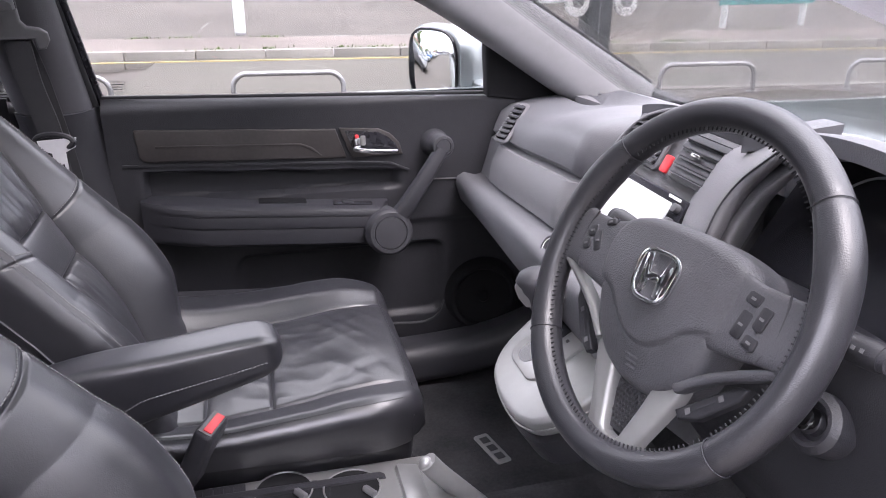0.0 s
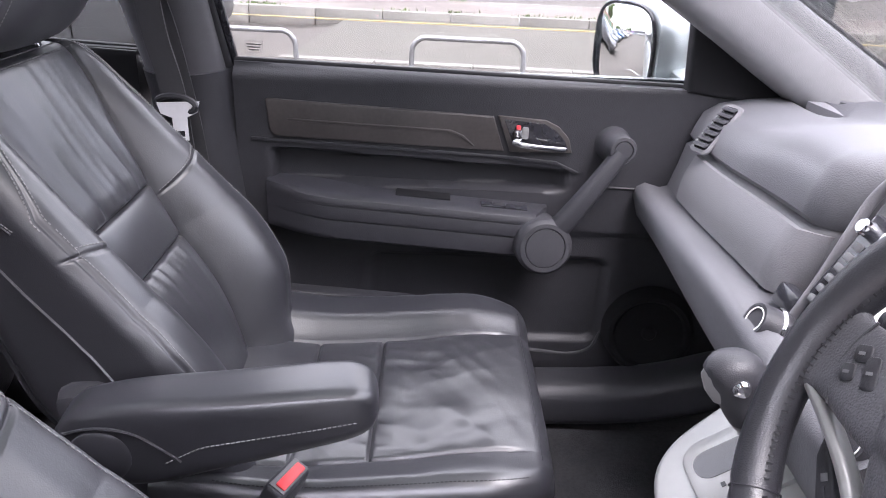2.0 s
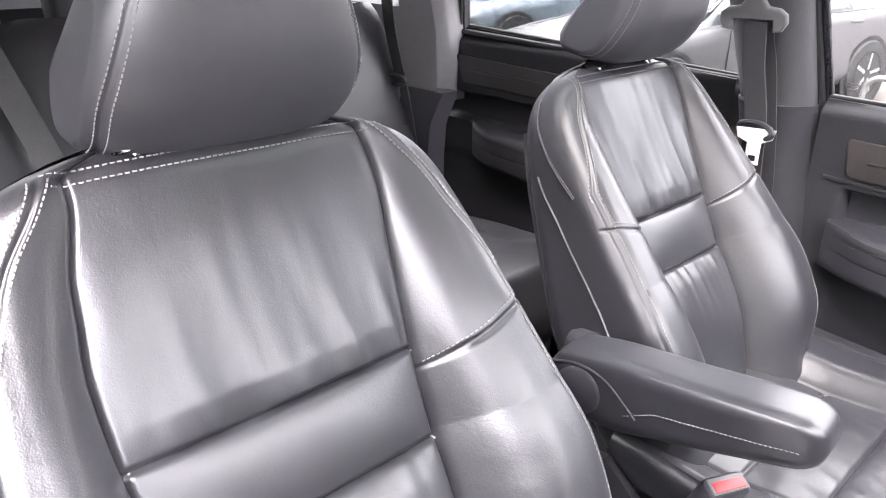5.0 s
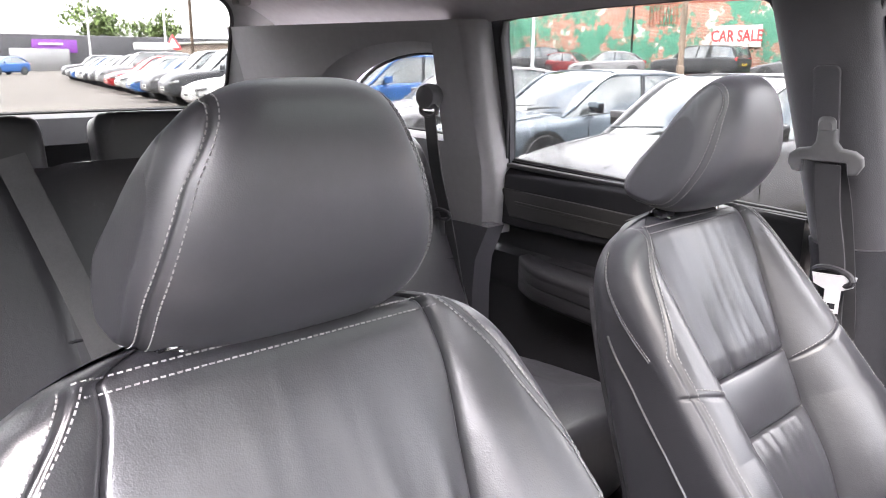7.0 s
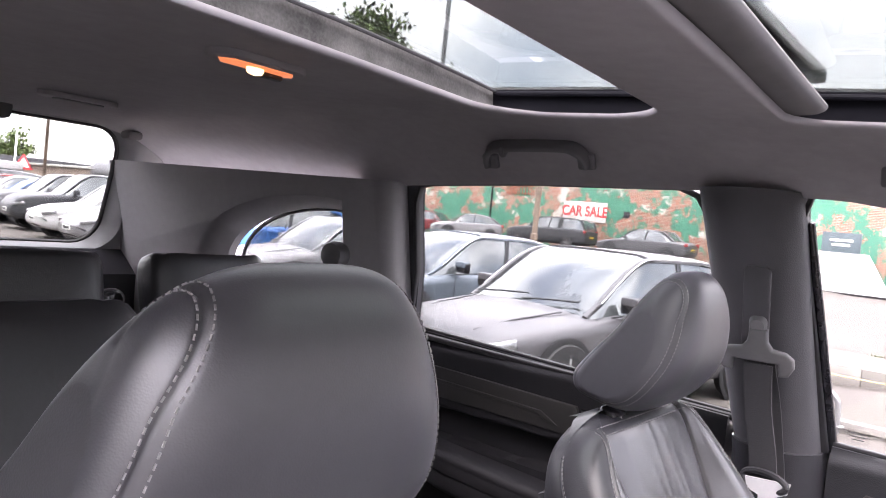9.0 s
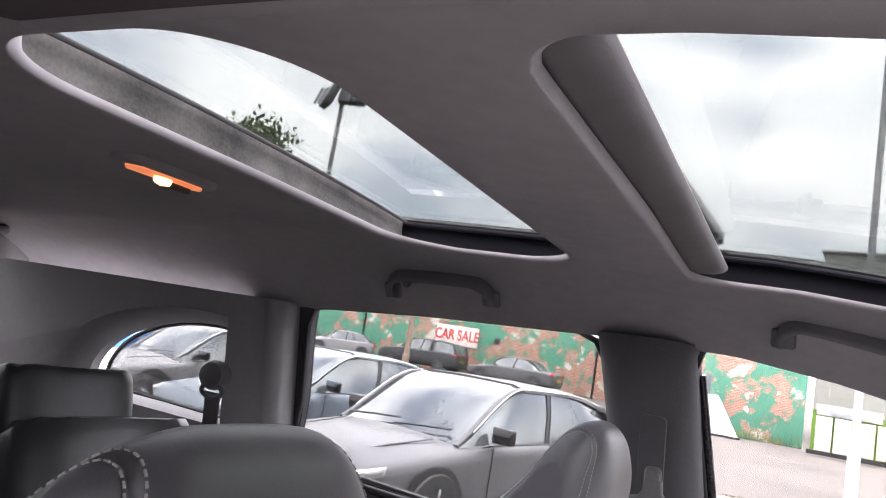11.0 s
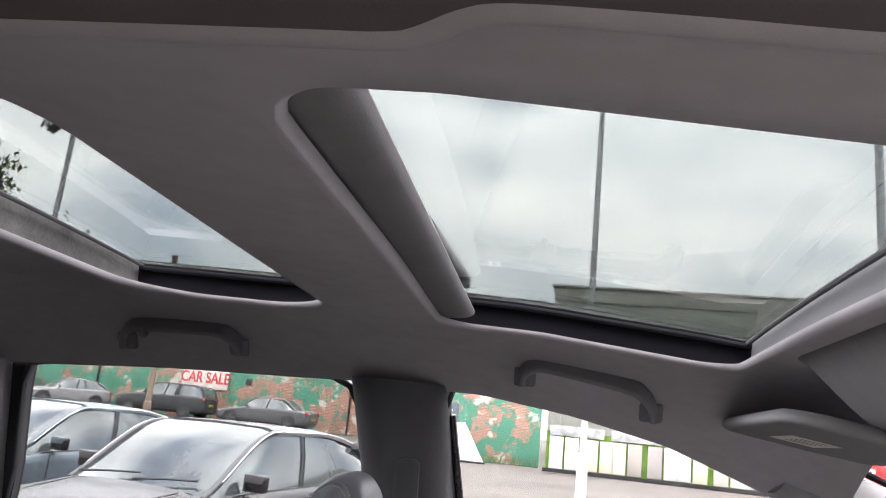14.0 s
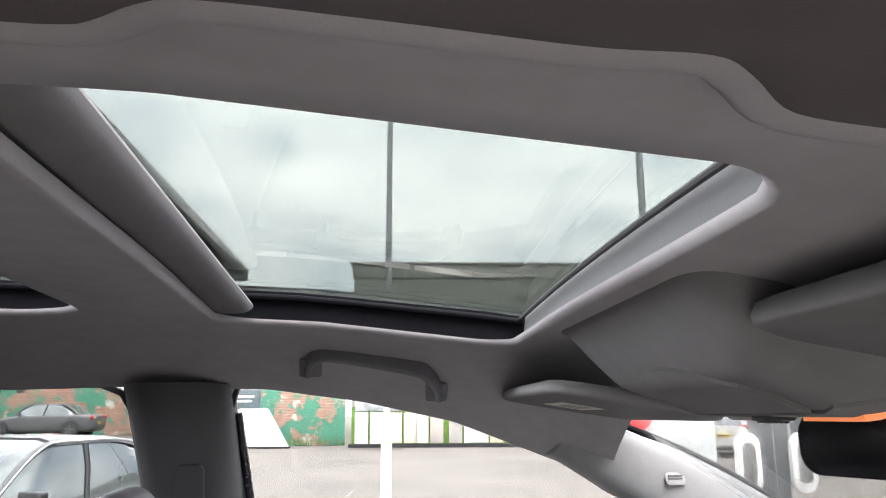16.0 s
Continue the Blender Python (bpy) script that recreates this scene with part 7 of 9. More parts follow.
part("lever", sweep(spline([(0.10, 0.0, 0.0), (0.05, 0.01, 0.05), (0.0, 0.02, 0.10), (-0.02, 0.022, 0.125)], 12), ring(0.017, 14)), TITAN, hb, "satin grey grip")
part("button", lathe([(0.012, -0.004), (0.010, 0.006), (0.006, 0.010), (0.001, 0.011)], 16, pose(-0.022, 0.023, 0.122)), SILVER, hb)
part("boot", block((0.16, 0.09, 0.05), 0.02, at=(0.09, 0.0, -0.01)), LEATHER_SOFT, hb)
tunnel = tagged(new("floor_tunnel"), "black carpeted centre tunnel between the seats", "floor tunnel", kind="structure")
part("tunnel", block((1.5, 0.20, 0.16), 0.03, at=(0.10, 0.0, 0.40)), CARPET, tunnel)

# ---- overhead ----
ohc = thing("overhead_console", "grey roof console with switch and lit map lamp", "roof console", (-0.012, 0.012, -0.010))
def pod_z(x, y):
    """The underside of the roof console: a soft swelling of the headliner behind the windscreen."""
    d = sinterp(x, [0.362, 0.378, 0.404, 0.434, 0.480, 0.530, 0.568, 0.600], [-0.004, 0.010, 0.038, 0.058, 0.061, 0.047, 0.024, -0.004])
    half = interp(x, [0.35, 0.42, 0.60], [0.215, 0.205, 0.150])
    return roof_mid(min(x, 0.58)) - 0.4 * max(0.0, x - 0.58) + 0.004 - d * smooth01((half - abs(y - 0.012)) / 0.075) ** 0.8


def pod_patch(x0, x1, y0, y1, lift, thick, nx=14, ny=20, cut=0.0):
    """A plate that follows the console's underside; cut rounds its rear edge."""
    def fn(u, v):
        y = y0 + (y1 - y0) * v
        x = x0 + cut * (2 * v - 1) ** 2 + (x1 - x0 - cut * (2 * v - 1) ** 2) * u
        return (x + 0.012, y - 0.012, pod_z(x, y) - lift + 0.010)
    return slab(fn, lin(0, 1, nx), lin(0, 1, ny), (0, 0, thick))


part("shell", slab(lambda x, y: (x + 0.012, y - 0.012, pod_z(x, y) + 0.010), lin(0.372, 0.600, 44), lin(-0.215, 0.240, 60), (0, 0, 0.003)), LINER_DK, ohc, "dark grey moulded pod", smooth=60)
part("holder_lid", pod_patch(0.412, 0.486, -0.092, 0.116, 0.0035, 0.006, cut=0.022), LINER_DK, ohc, "sunglasses holder lid", smooth=40)
part("front_panel", pod_patch(0.492, 0.575, -0.110, 0.134, 0.0030, 0.006), LINER_DK, ohc, "grey lamp and switch panel", smooth=40)
part("rocker", plate(rounded(0.028, 0.034, 0.008), 0.006, 0.002, m=pose(0.524, 0.000, 1.4345, 180, 0, 0)), HARD, ohc, "black rocker switch")
for k in range(4):
    part("rocker_rib", block((0.0015, 0.024, 0.003), 0.0, at=(0.516 + 0.005 * k, 0.000, 1.4282)), GREYHARD, ohc)
for s in (1, -1):
    part("map_lamp", pod_patch(0.522, 0.566, *((-0.096, -0.016) if s > 0 else (0.040, 0.120)), 0.0060, 0.005, 6, 10), AMBER if s > 0 else SILVER, ohc, "lit amber map lamp" if s > 0 else "unlit map lamp")
def visor(y0, y1, label, open_deg=0):
    t = thing("sun_visor", label, "sun visor", (0.355, (y0 + y1) / 2, 1.447), group="sun visors")
    hw = abs(y1 - y0) / 2
    o = rounded(0.20, 2 * hw, 0.045, 6, 0.10, 0.0)
    part("pad", loft([[(x * k + 0.1 * (1 - k), y * k, z) for x, y in o] for k, z in ((0.95, 0.008), (0.99, 0.005), (1.0, 0.0), (0.99, -0.005), (0.95, -0.008))]), LINER_DK, t, "grey fabric pad", smooth=50).matrix_parent_inverse = Matrix()
    s = 1 if y0 > 0 else -1
    part("warning_label", plate(rounded(0.055, 0.115, 0.003), 0.0006, 0, m=pose(0.075, s * 0.02, -0.0080, 180, 0, 0)), surf("pale_label", (0.50, 0.48, 0.42), 0.6, var=0.08, mottle=20), t, "pale faded warning label")
    for k in range(4):
        part("label_bar", block((0.030, 0.004, 0.0004), 0.0, at=(0.075, s * (-0.02 + 0.022 * k), -0.0089)), GREYHARD, t)
    part("hinge", sweep([(0.19, -hw * 0.9, 0.004), (0.19, hw * 0.9, 0.004)], ring(0.006, 8)), GREYHARD, t)
    t.matrix_world = pose(0.362, (y0 + y1) / 2, 1.455, 0, 9, 0) if y0 > 0 else pose(0.402, (y0 + y1) / 2, 1.484, 0, 10, 0)
    return t
visor(0.175, 0.575, "folded-up grey sun visor with a warning label above the passenger")
visor(-0.15, -0.56, "folded-up grey sun visor above the driver")
rvm = thing("interior_mirror", "black framed interior rear-view mirror below the roof console", "rear-view mirror", (0.615, -0.03, 1.398))
part("frame", loft([[(x * k, y * k, z) for x, y in rounded(0.245, 0.068, 0.026, 6)] for k, z in ((0.80, -0.026), (0.97, -0.014), (1.0, 0.0), (0.98, 0.006))]), GLOSSBLK, rvm, "black plastic frame").matrix_world = facing(0, 0, 0, -0.92, -0.38, -0.05)
part("mirror_glass", plate(rounded(0.228, 0.054, 0.020, 6), 0.002, 0.0008, m=facing(0, 0, 0, -0.92, -0.38, -0.05) @ pose(0, 0, 0.0055)), DARK_REFLECT, rvm, "mirror glass coloured for its dark reflection")
part("stem", sweep([(0.01, 0.01, 0.02), (0.03, 0.02, 0.05), (0.06, 0.02, 0.07)], ring(0.010, 10)), GLOSSBLK, rvm)

# ---- outside: ground, road, far yard ----
ASPHALT = surf("worn_light_asphalt", (0.085, 0.077, 0.069), 0.9, grain=60, bump=0.5, var=0.16, mottle=0.35, spec=0.2)
ROADMAT = surf("road_asphalt", (0.085, 0.080, 0.069), 0.88, grain=70, bump=0.5, var=0.10, mottle=0.3, spec=0.2)
PAVE = surf("worn_pavement", (0.125, 0.108, 0.098), 0.9, grain=50, bump=0.4, var=0.2, mottle=0.5, spec=0.2)
CONC = surf("concrete_kerb", (0.20, 0.19, 0.175), 0.9, grain=50, bump=0.4, var=0.2, mottle=2.0, spec=0.2, rand=0.12)
GALV = surf("galvanised_steel", (0.26, 0.26, 0.265), 0.42, metal=0.7, var=0.12, mottle=3)
YELLOW = surf("worn_yellow_paint", (0.30, 0.24, 0.10), 0.8, var=0.3, mottle=4, spec=0.2)
WHITEPOST = surf("white_painted_post", (0.55, 0.57, 0.57), 0.5, var=0.12, mottle=2)
GREENLEAF = surf("leaf_green", (0.085, 0.12, 0.040), 0.6, var=0.4, mottle=1.2, island=0.35, spec=0.3)
BARK = surf("bark", (0.07, 0.05, 0.035), 0.9, grain=30, bump=0.6, var=0.3, mottle=3)
ground = tagged(new("ground"), "worn pale asphalt car park reaching to the horizon", "ground", kind="structure")
RD = -5.0
ROADROT = pose(0, 0, 0, 0, 0, RD)
ROAD_END = -1.7
PAVE_END = -4.0


def ground_z(x, y):
    """The car park falls a little beside the parked row and rises to the far yard."""
    dip = smooth01((-x - 1.0) / 1.2) * smooth01((x + 13.5) / 2.0) * smooth01((y - 1.5) / 1.5) * smooth01((14.5 - y) / 3.0)
    far = smooth01((-x - 8.0) / 6.0) * smooth01((y - 15.0) / 12.0)
    return -0.17 * dip + 0.55 * far


def sheet(xs, ys, z0):
    return grid(lambda x, y: tuple(ROADROT @ Vector((x, y, z0 + (ground_z(x, y) if x < ROAD_END + 0.01 else 0.0)))), xs, ys)


part("surface", sheet([ROAD_END, 0, 10, 40, 120, 900], [-900, -100, -20, 0, 6.62], 0.0), ASPHALT, ground)
part("surface", sheet([ROAD_END, 0, 10, 40, 120, 900], [11.75, 20, 40, 80, 900], 0.06), ASPHALT, ground)
part("surface", sheet([-900, -120, -60, -40] + lin(-30, ROAD_END, 48), [-900, -100, -20] + lin(-4, 40, 60) + [80, 900], 0.0), ASPHALT, ground, smooth=80)
road = tagged(new("road"), "pale worn asphalt side road with a yellow edge line", "road", kind="structure")
part("surface", grid(lambda x, y: tuple(ROADROT @ Vector((x, y, -0.04))), [ROAD_END - 0.02, 4, 20, 60, 900], [6.5, 8, 10.2]), ROADMAT, road)
part("edge_line", moved(block((60, 0.07, 0.006), 0.0, at=(30 + PAVE_END, 9.72, -0.036)), ROADROT), YELLOW, road, "worn yellow line")
pavement = tagged(new("pavement"), "narrow cracked pavement behind concrete kerb stones", "pavement", kind="structure")
part("surface", grid(lambda x, y: tuple(ROADROT @ Vector((x, y, 0.055))), [PAVE_END - 0.02, 4, 20, 60, 900], [10.05, 11.0, 11.78]), PAVE, pavement)
verge = tagged(new("verge"), "low near kerb edge along the car park", "kerb", kind="structure")
kb_mesh = mesh_of("kerb_stone", *block((0.912, 0.13, 0.30), 0.016, 2), 40)
kb_mesh.materials.append(CONC)
for i in range(37):
    o = new("kerb_stone", kb_mesh)
    o.parent = pavement
    o.matrix_world = ROADROT @ pose(PAVE_END + 0.46 + 0.92 * i, 9.98, -0.075 + 0.004 * noise.noise((i * 0.7, 0, 0)))
for i in range(24):
    o = new("kerb_stone", kb_mesh)
    o.parent = verge
    o.matrix_world = ROADROT @ pose(ROAD_END + 0.46 + 0.92 * i, 6.58, -0.13)
def tufts(name, label, spots, h, parent=None):
    geo = []
    rng = random.Random(5)
    for x, y, z, n, sp in spots:
        for k in range(n):
            a = rng.random() * 6.28
            px, py = x + rng.gauss(0, sp), y + rng.gauss(0, sp * 0.35)
            l = h * (0.4 + rng.random())
            dx, dy = 0.4 * l * math.cos(a), 0.4 * l * math.sin(a)
            w = 0.012
            geo.append(([(px - w * math.sin(a), py + w * math.cos(a), z), (px + w * math.sin(a), py - w * math.cos(a), z), (px + dx, py + dy, z + l)], [(0, 1, 2)]))
    o = part(name, merge(*geo), GREENLEAF, None, "", 0)
    return tagged(o, label, "weeds", kind="stuff")
rw = random.Random(2)
tufts("weeds", "sparse green weeds along the far kerb and yard edge", [(*(ROADROT @ Vector((x, 11.75, 0.05)))[:2], 0.05, 30, 0.16) for x in [rw.uniform(-3.4, 16) for _ in range(16)]] + [(*(ROADROT @ Vector((x, 10.06, 0.07)))[:2], 0.07, 34, 0.15) for x in [rw.uniform(-3.4, 14) for _ in range(20)]], 0.035)

def hoop(x0, w=1.0):
    t = thing("hoop_barrier", "low galvanised steel hoop barrier at the car park edge", "barrier", (0, 0, 0), group="hoop barriers")
    path = spline([(x0, 0, -0.05), (x0, 0, 0.12), (x0 + 0.015, 0, 0.22), (x0 + 0.09, 0, 0.285), (x0 + 0.2, 0, 0.29), (x0 + w * 0.5, 0, 0.29), (x0 + w - 0.2, 0, 0.29), (x0 + w - 0.09, 0, 0.285), (x0 + w - 0.015, 0, 0.22), (x0 + w, 0, 0.12), (x0 + w, 0, -0.05)], 60)
    part("tube", sweep(path, ring(0.024, 12), up=(0, 1, 0)), GALV, t)
    for e in (0, w):
        part("foot", block((0.10, 0.10, 0.012), 0.002, at=(x0 + e, 0, 0.006)), GALV, t)
    t.matrix_world = ROADROT @ pose(0, 6.30, 0)
for k in range(0, 6):
    hoop(-0.40 + 2.06 * k)
hoop(-2.25, 0.79)

# ---- parked cars ----
def paint(name, col, metal=0.4):
    return surf(name, col, 0.38, metal=metal * 0.6, var=0.06, mottle=1.5, coat=0.2, spec=0.35)
CARGLASS = surf("dark_car_glass", (0.105, 0.115, 0.118), 0.05, metal=0.5, var=0.35, mottle=1.6, coat=0.5, rvar=0.02)
LAMPGLASS = surf("headlamp_lens", (0.20, 0.205, 0.21), 0.10, metal=0.5, var=0.2, mottle=9, coat=1.0)
TAILRED = surf("tail_lamp_red", (0.30, 0.02, 0.02), 0.15, var=0.2, mottle=9, coat=1.0)
PLATE_Y = surf("yellow_plate", (0.55, 0.38, 0.03), 0.5, var=0.05)
PLATE_W = surf("white_plate", (0.55, 0.55, 0.52), 0.5, var=0.05)
DARKIN = surf("arch_black", (0.012, 0.012, 0.013), 0.9, var=0.1)


def parked_car(label, col, x, y, rz, size=(4.4, 1.80, 1.43), shape="hatch", z=0.0, fine=False, group="parked cars"):
    """A parked car, its nose along local x: lower body, roof, glass, wheels, lamps and mirrors."""
    L, W, H = size
    rp = ROADROT.inverted() @ Vector((x, y, 0))
    z += ground_z(rp.x, rp.y) if rp.x < ROAD_END else (0.06 if rp.y > 11.75 else 0.0)
    t = thing("parked_car", label, "car", (x, y, z), group=group, rot=(0, 0, rz))
    P = col
    hl, hw = L / 2, W / 2
    belt = H * 0.645
    bon = H * 0.60
    # along the car: x, half width, sill, shoulder, top of the middle
    if shape == "saloon":
        base = [(-1.0, 0.74, 0.30, 0.56, 0.62), (-0.97, 0.86, 0.22, 0.60, 0.70), (-0.80, 0.96, 0.17, 0.645, 0.70), (-0.50, 1.0, 0.15, 0.65, 0.67), (0.30, 1.0, 0.15, 0.62, 0.64), (0.55, 0.99, 0.16, 0.575, 0.62), (0.82, 0.93, 0.17, 0.50, 0.535), (0.96, 0.80, 0.20, 0.42, 0.45), (1.0, 0.66, 0.26, 0.36, 0.38)]
        cab = [(-0.70, 0.66, 0.69, 0.02), (-0.42, 0.72, 0.99, 1), (-0.05, 0.76, 1.0, 1), (0.12, 0.75, 0.985, 1), (0.48, 0.80, 0.62, 0.02)]
    elif shape == "suv":
        base = [(-1.0, 0.80, 0.24, 0.60, 0.62), (-0.97, 0.92, 0.20, 0.63, 0.65), (-0.80, 0.98, 0.17, 0.65, 0.66), (-0.40, 1.0, 0.16, 0.64, 0.65), (0.30, 1.0, 0.16, 0.62, 0.64), (0.52, 0.99, 0.17, 0.60, 0.63), (0.82, 0.94, 0.18, 0.55, 0.585), (0.96, 0.84, 0.20, 0.48, 0.51), (1.0, 0.72, 0.24, 0.40, 0.42)]
        cab = [(-0.97, 0.74, 0.64, 0.02), (-0.86, 0.77, 0.95, 1), (-0.40, 0.80, 1.0, 1), (0.08, 0.78, 0.985, 1), (0.45, 0.82, 0.625, 0.02)]
    else:
        base = [(-1.0, 0.76, 0.26, 0.58, 0.60), (-0.97, 0.90, 0.20, 0.62, 0.66), (-0.78, 0.98, 0.16, 0.66, 0.68), (-0.42, 1.0, 0.14, 0.645, 0.66), (0.25, 1.0, 0.14, 0.61, 0.635), (0.50, 0.99, 0.15, 0.565, 0.61), (0.80, 0.93, 0.16, 0.50, 0.55), (0.95, 0.82, 0.18, 0.44, 0.47), (1.0, 0.66, 0.24, 0.36, 0.38)]
        cab = [(-0.94, 0.66, 0.66, 0.02), (-0.62, 0.73, 0.93, 1), (-0.28, 0.77, 0.995, 1), (0.05, 0.76, 0.99, 1), (0.47, 0.82, 0.61, 0.02)]
    xs = [b[0] for b in base]
    col4 = [[b[i] for b in base] for i in range(5)]
    st = lin(-1, 1, 61) if fine else lin(-1, 1, 31)
    loops = []
    for u in st:
        w, zb, zs, zt = (sinterp(u, xs, col4[i]) for i in (1, 2, 3, 4))
        w *= hw
        zb, zs, zt = zb * H, zs * H, zt * H
        half = [(0, zb), (w * 0.86, zb), (w * 0.96, zb + 0.05), (w, zb + 0.16), (w * 0.985, (zb + zs) / 2), (w * 0.995, zs - 0.10), (w * 0.985, zs - 0.045), (w * 0.960, zs - 0.012), (w * 0.90, zs + 0.006), (w * 0.76, zs + (zt - zs) * 0.45), (w * 0.62, zs + (zt - zs) * 0.62), (w * 0.56, zs + (zt - zs) * 0.80), (w * 0.3, zt - 0.003), (0, zt)]
        lp = [(u * hl, a, b) for a, b in half] + [(u * hl, -a, b) for a, b in half[-2:0:-1]]
        loops.append(lp)
    body = part("body", loft(loops), P, t, smooth=50)
    # greenhouse
    cx = [c[0] for c in cab]
    def cabin(u, k):
        w = sinterp(u, cx, [c[1] for c in cab]) * hw
        top = sinterp(u, cx, [c[2] for c in cab]) * H
        zb = interp(u, xs, col4[3]) * H - 0.03
        wb = interp(u, xs, col4[1]) * hw * 0.90
        r = max(0.02, (top - zb))
        return w, top, zb, wb
    gl = []
    for u in lin(cx[0], cx[-1], 45):
        w, top, zb, wb = cabin(u, 0)
        gl.append([(u * hl, wb, zb), (u * hl, w + (wb - w) * 0.45, zb + (top - zb) * 0.55), (u * hl, w * 0.97, top - 0.045), (u * hl, w * 0.80, top - 0.012), (u * hl, 0, top - 0.004), (u * hl, -w * 0.80, top - 0.012), (u * hl, -w * 0.97, top - 0.045), (u * hl, -(w + (wb - w) * 0.45), zb + (top - zb) * 0.55), (u * hl, -wb, zb)])
    part("glass", loft(gl), CARGLASS, t, "dark reflecting windows", smooth=50)
    rf = []
    for u in lin(cx[1], cx[3], 13):
        w, top, zb, wb = cabin(u, 0)
        rf.append([(u * hl, w * 1.0, top - 0.060), (u * hl, w * 0.985, top - 0.030), (u * hl, w * 0.80, top + 0.002), (u * hl, 0, top + 0.012), (u * hl, -w * 0.80, top + 0.002), (u * hl, -w * 0.985, top - 0.030), (u * hl, -w * 1.0, top - 0.060), (u * hl, -w * 0.8, top - 0.02), (u * hl, w * 0.8, top - 0.02)])
    part("roof", loft(rf), P, t, smooth=50)
    for s in (1, -1):
        def rail(us, off=0.004):
            out = []
            for u in us:
                w, top, zb, wb = cabin(u, 0)
                out.append(Vector((u * hl, s * (w * 0.985 + off), top - 0.04)))
            return out
        part("front_pillar", sweep(rail(lin(cx[3], cx[4], 8)), rounded(0.055, 0.045, 0.015, 2)), P, t)
        part("rear_pillar", sweep(rail(lin(cx[0], cx[1], 8)), rounded(0.14, 0.07, 0.02, 2), scale=lambda k: (1.6 - 0.6 * k, 1)), P, t)
        w, top, zb, wb = cabin(-0.12, 0)
        part("door_pillar", sweep([(-0.10 * hl, s * (wb + 0.002), zb), (-0.13 * hl, s * (w + (wb - w) * 0.45 + 0.003), zb + (top - zb) * 0.55), (-0.15 * hl, s * (w * 0.975 + 0.002), top - 0.04)], rounded(0.07, 0.012, 0.004, 2), up=(0, 1, 0)), GLOSSBLK, t)
        if fine:
            part("chrome_line", sweep([p + Vector((0, s * 0.018, 0.012)) for p in rail(lin(cx[0] + 0.06, cx[4] - 0.08, 26), 0.02)], ring(0.006, 6)), CHROME, t, "chrome window trim")
            part("belt_line", sweep([(u * hl, s * (interp(u, xs, col4[1]) * hw * 0.925), interp(u, xs, col4[3]) * H + 0.004) for u in lin(-0.72, 0.36, 12)], ring(0.010, 6)), GLOSSBLK, t)
        wm = part("door_mirror", moved(soft_box((0.13, 0.20, 0.13), 0.2), pose(0.30 * hl, s * (hw * 0.93 + 0.10), belt + 0.045)), GLOSSBLK if fine else P, t, "wing mirror")
        if fine:
            part("mirror_cap", moved(soft_box((0.12, 0.19, 0.07), 0.2), pose(0.30 * hl + 0.012, s * (hw * 0.93 + 0.102), belt + 0.085)), P, wm)
        part("headlamp", moved(soft_box((0.34, 0.34, 0.08), 0.3), pose(0.895 * hl, s * hw * 0.70, 0.425 * H, 0, 12, -s * 26)), LAMPGLASS, t, "clear headlamp")
        part("tail_lamp", moved(soft_box((0.16, 0.34, 0.16), 0.3), pose(-0.955 * hl, s * hw * 0.70, 0.60 * H, 0, 0, s * 14)), TAILRED, t, "red tail lamp")
        for u in (0.63, -0.60):
            part("wheel_arch", lathe([(0.36, -0.03), (0.375, 0.0), (0.345, 0.012), (0.30, 0.008), (0.05, 0.008)], 26, facing(u * hl, s * (hw * 0.985 - 0.004), 0.325, 0, s, 0)), DARKIN, t, "dark wheel arch")
            wh = part("wheel", lathe([(0.21, -0.09), (0.31, -0.09), (0.325, -0.06), (0.325, 0.03), (0.31, 0.05), (0.225, 0.052)], 26, facing(u * hl, s * (hw - 0.04), 0.325, 0, s, 0)), RUBBER, t, "black tyre")
            rm = part("rim", lathe([(0.225, 0.02), (0.225, 0.052), (0.205, 0.054), (0.195, 0.03), (0.06, 0.02), (0.05, 0.04), (0.001, 0.042)], 26, facing(u * hl, s * (hw - 0.04), 0.325, 0, s, 0)), DARKIN, wh)
            fm = facing(u * hl, s * (hw - 0.04), 0.325, 0, s, 0)
            for k in range(5):
                part("spoke", moved(block((0.16, 0.035, 0.018), 0.005, at=(0.125, 0, 0.045)), fm @ pose(0, 0, 0, 0, 0, 72 * k + 11)), SILVER, rm)
    part("grille", block((0.06, W * 0.50, 0.13), 0.02, at=(0.972 * hl, 0, 0.36 * H)), DARKIN, t, "dark grille")
    part("lower_intake", block((0.06, W * 0.60, 0.10), 0.02, at=(0.965 * hl, 0, 0.235 * H)), DARKIN, t)
    pf = part("number_plate", block((0.012, 0.50, 0.11), 0.004, at=(1.0 * hl + 0.012, 0, 0.315 * H)), PLATE_W, t, "white number plate")
    part("plate_bar", block((0.002, 0.38, 0.05), 0.0, at=(1.0 * hl + 0.0195, 0, 0.315 * H)), DARKIN, pf)
    pr = part("number_plate", block((0.012, 0.50, 0.11), 0.004, at=(-1.0 * hl - 0.010, 0, 0.44 * H)), PLATE_Y, t, "yellow number plate")
    part("plate_bar", block((0.002, 0.38, 0.05), 0.0, at=(-1.0 * hl - 0.0175, 0, 0.44 * H)), DARKIN, pr)
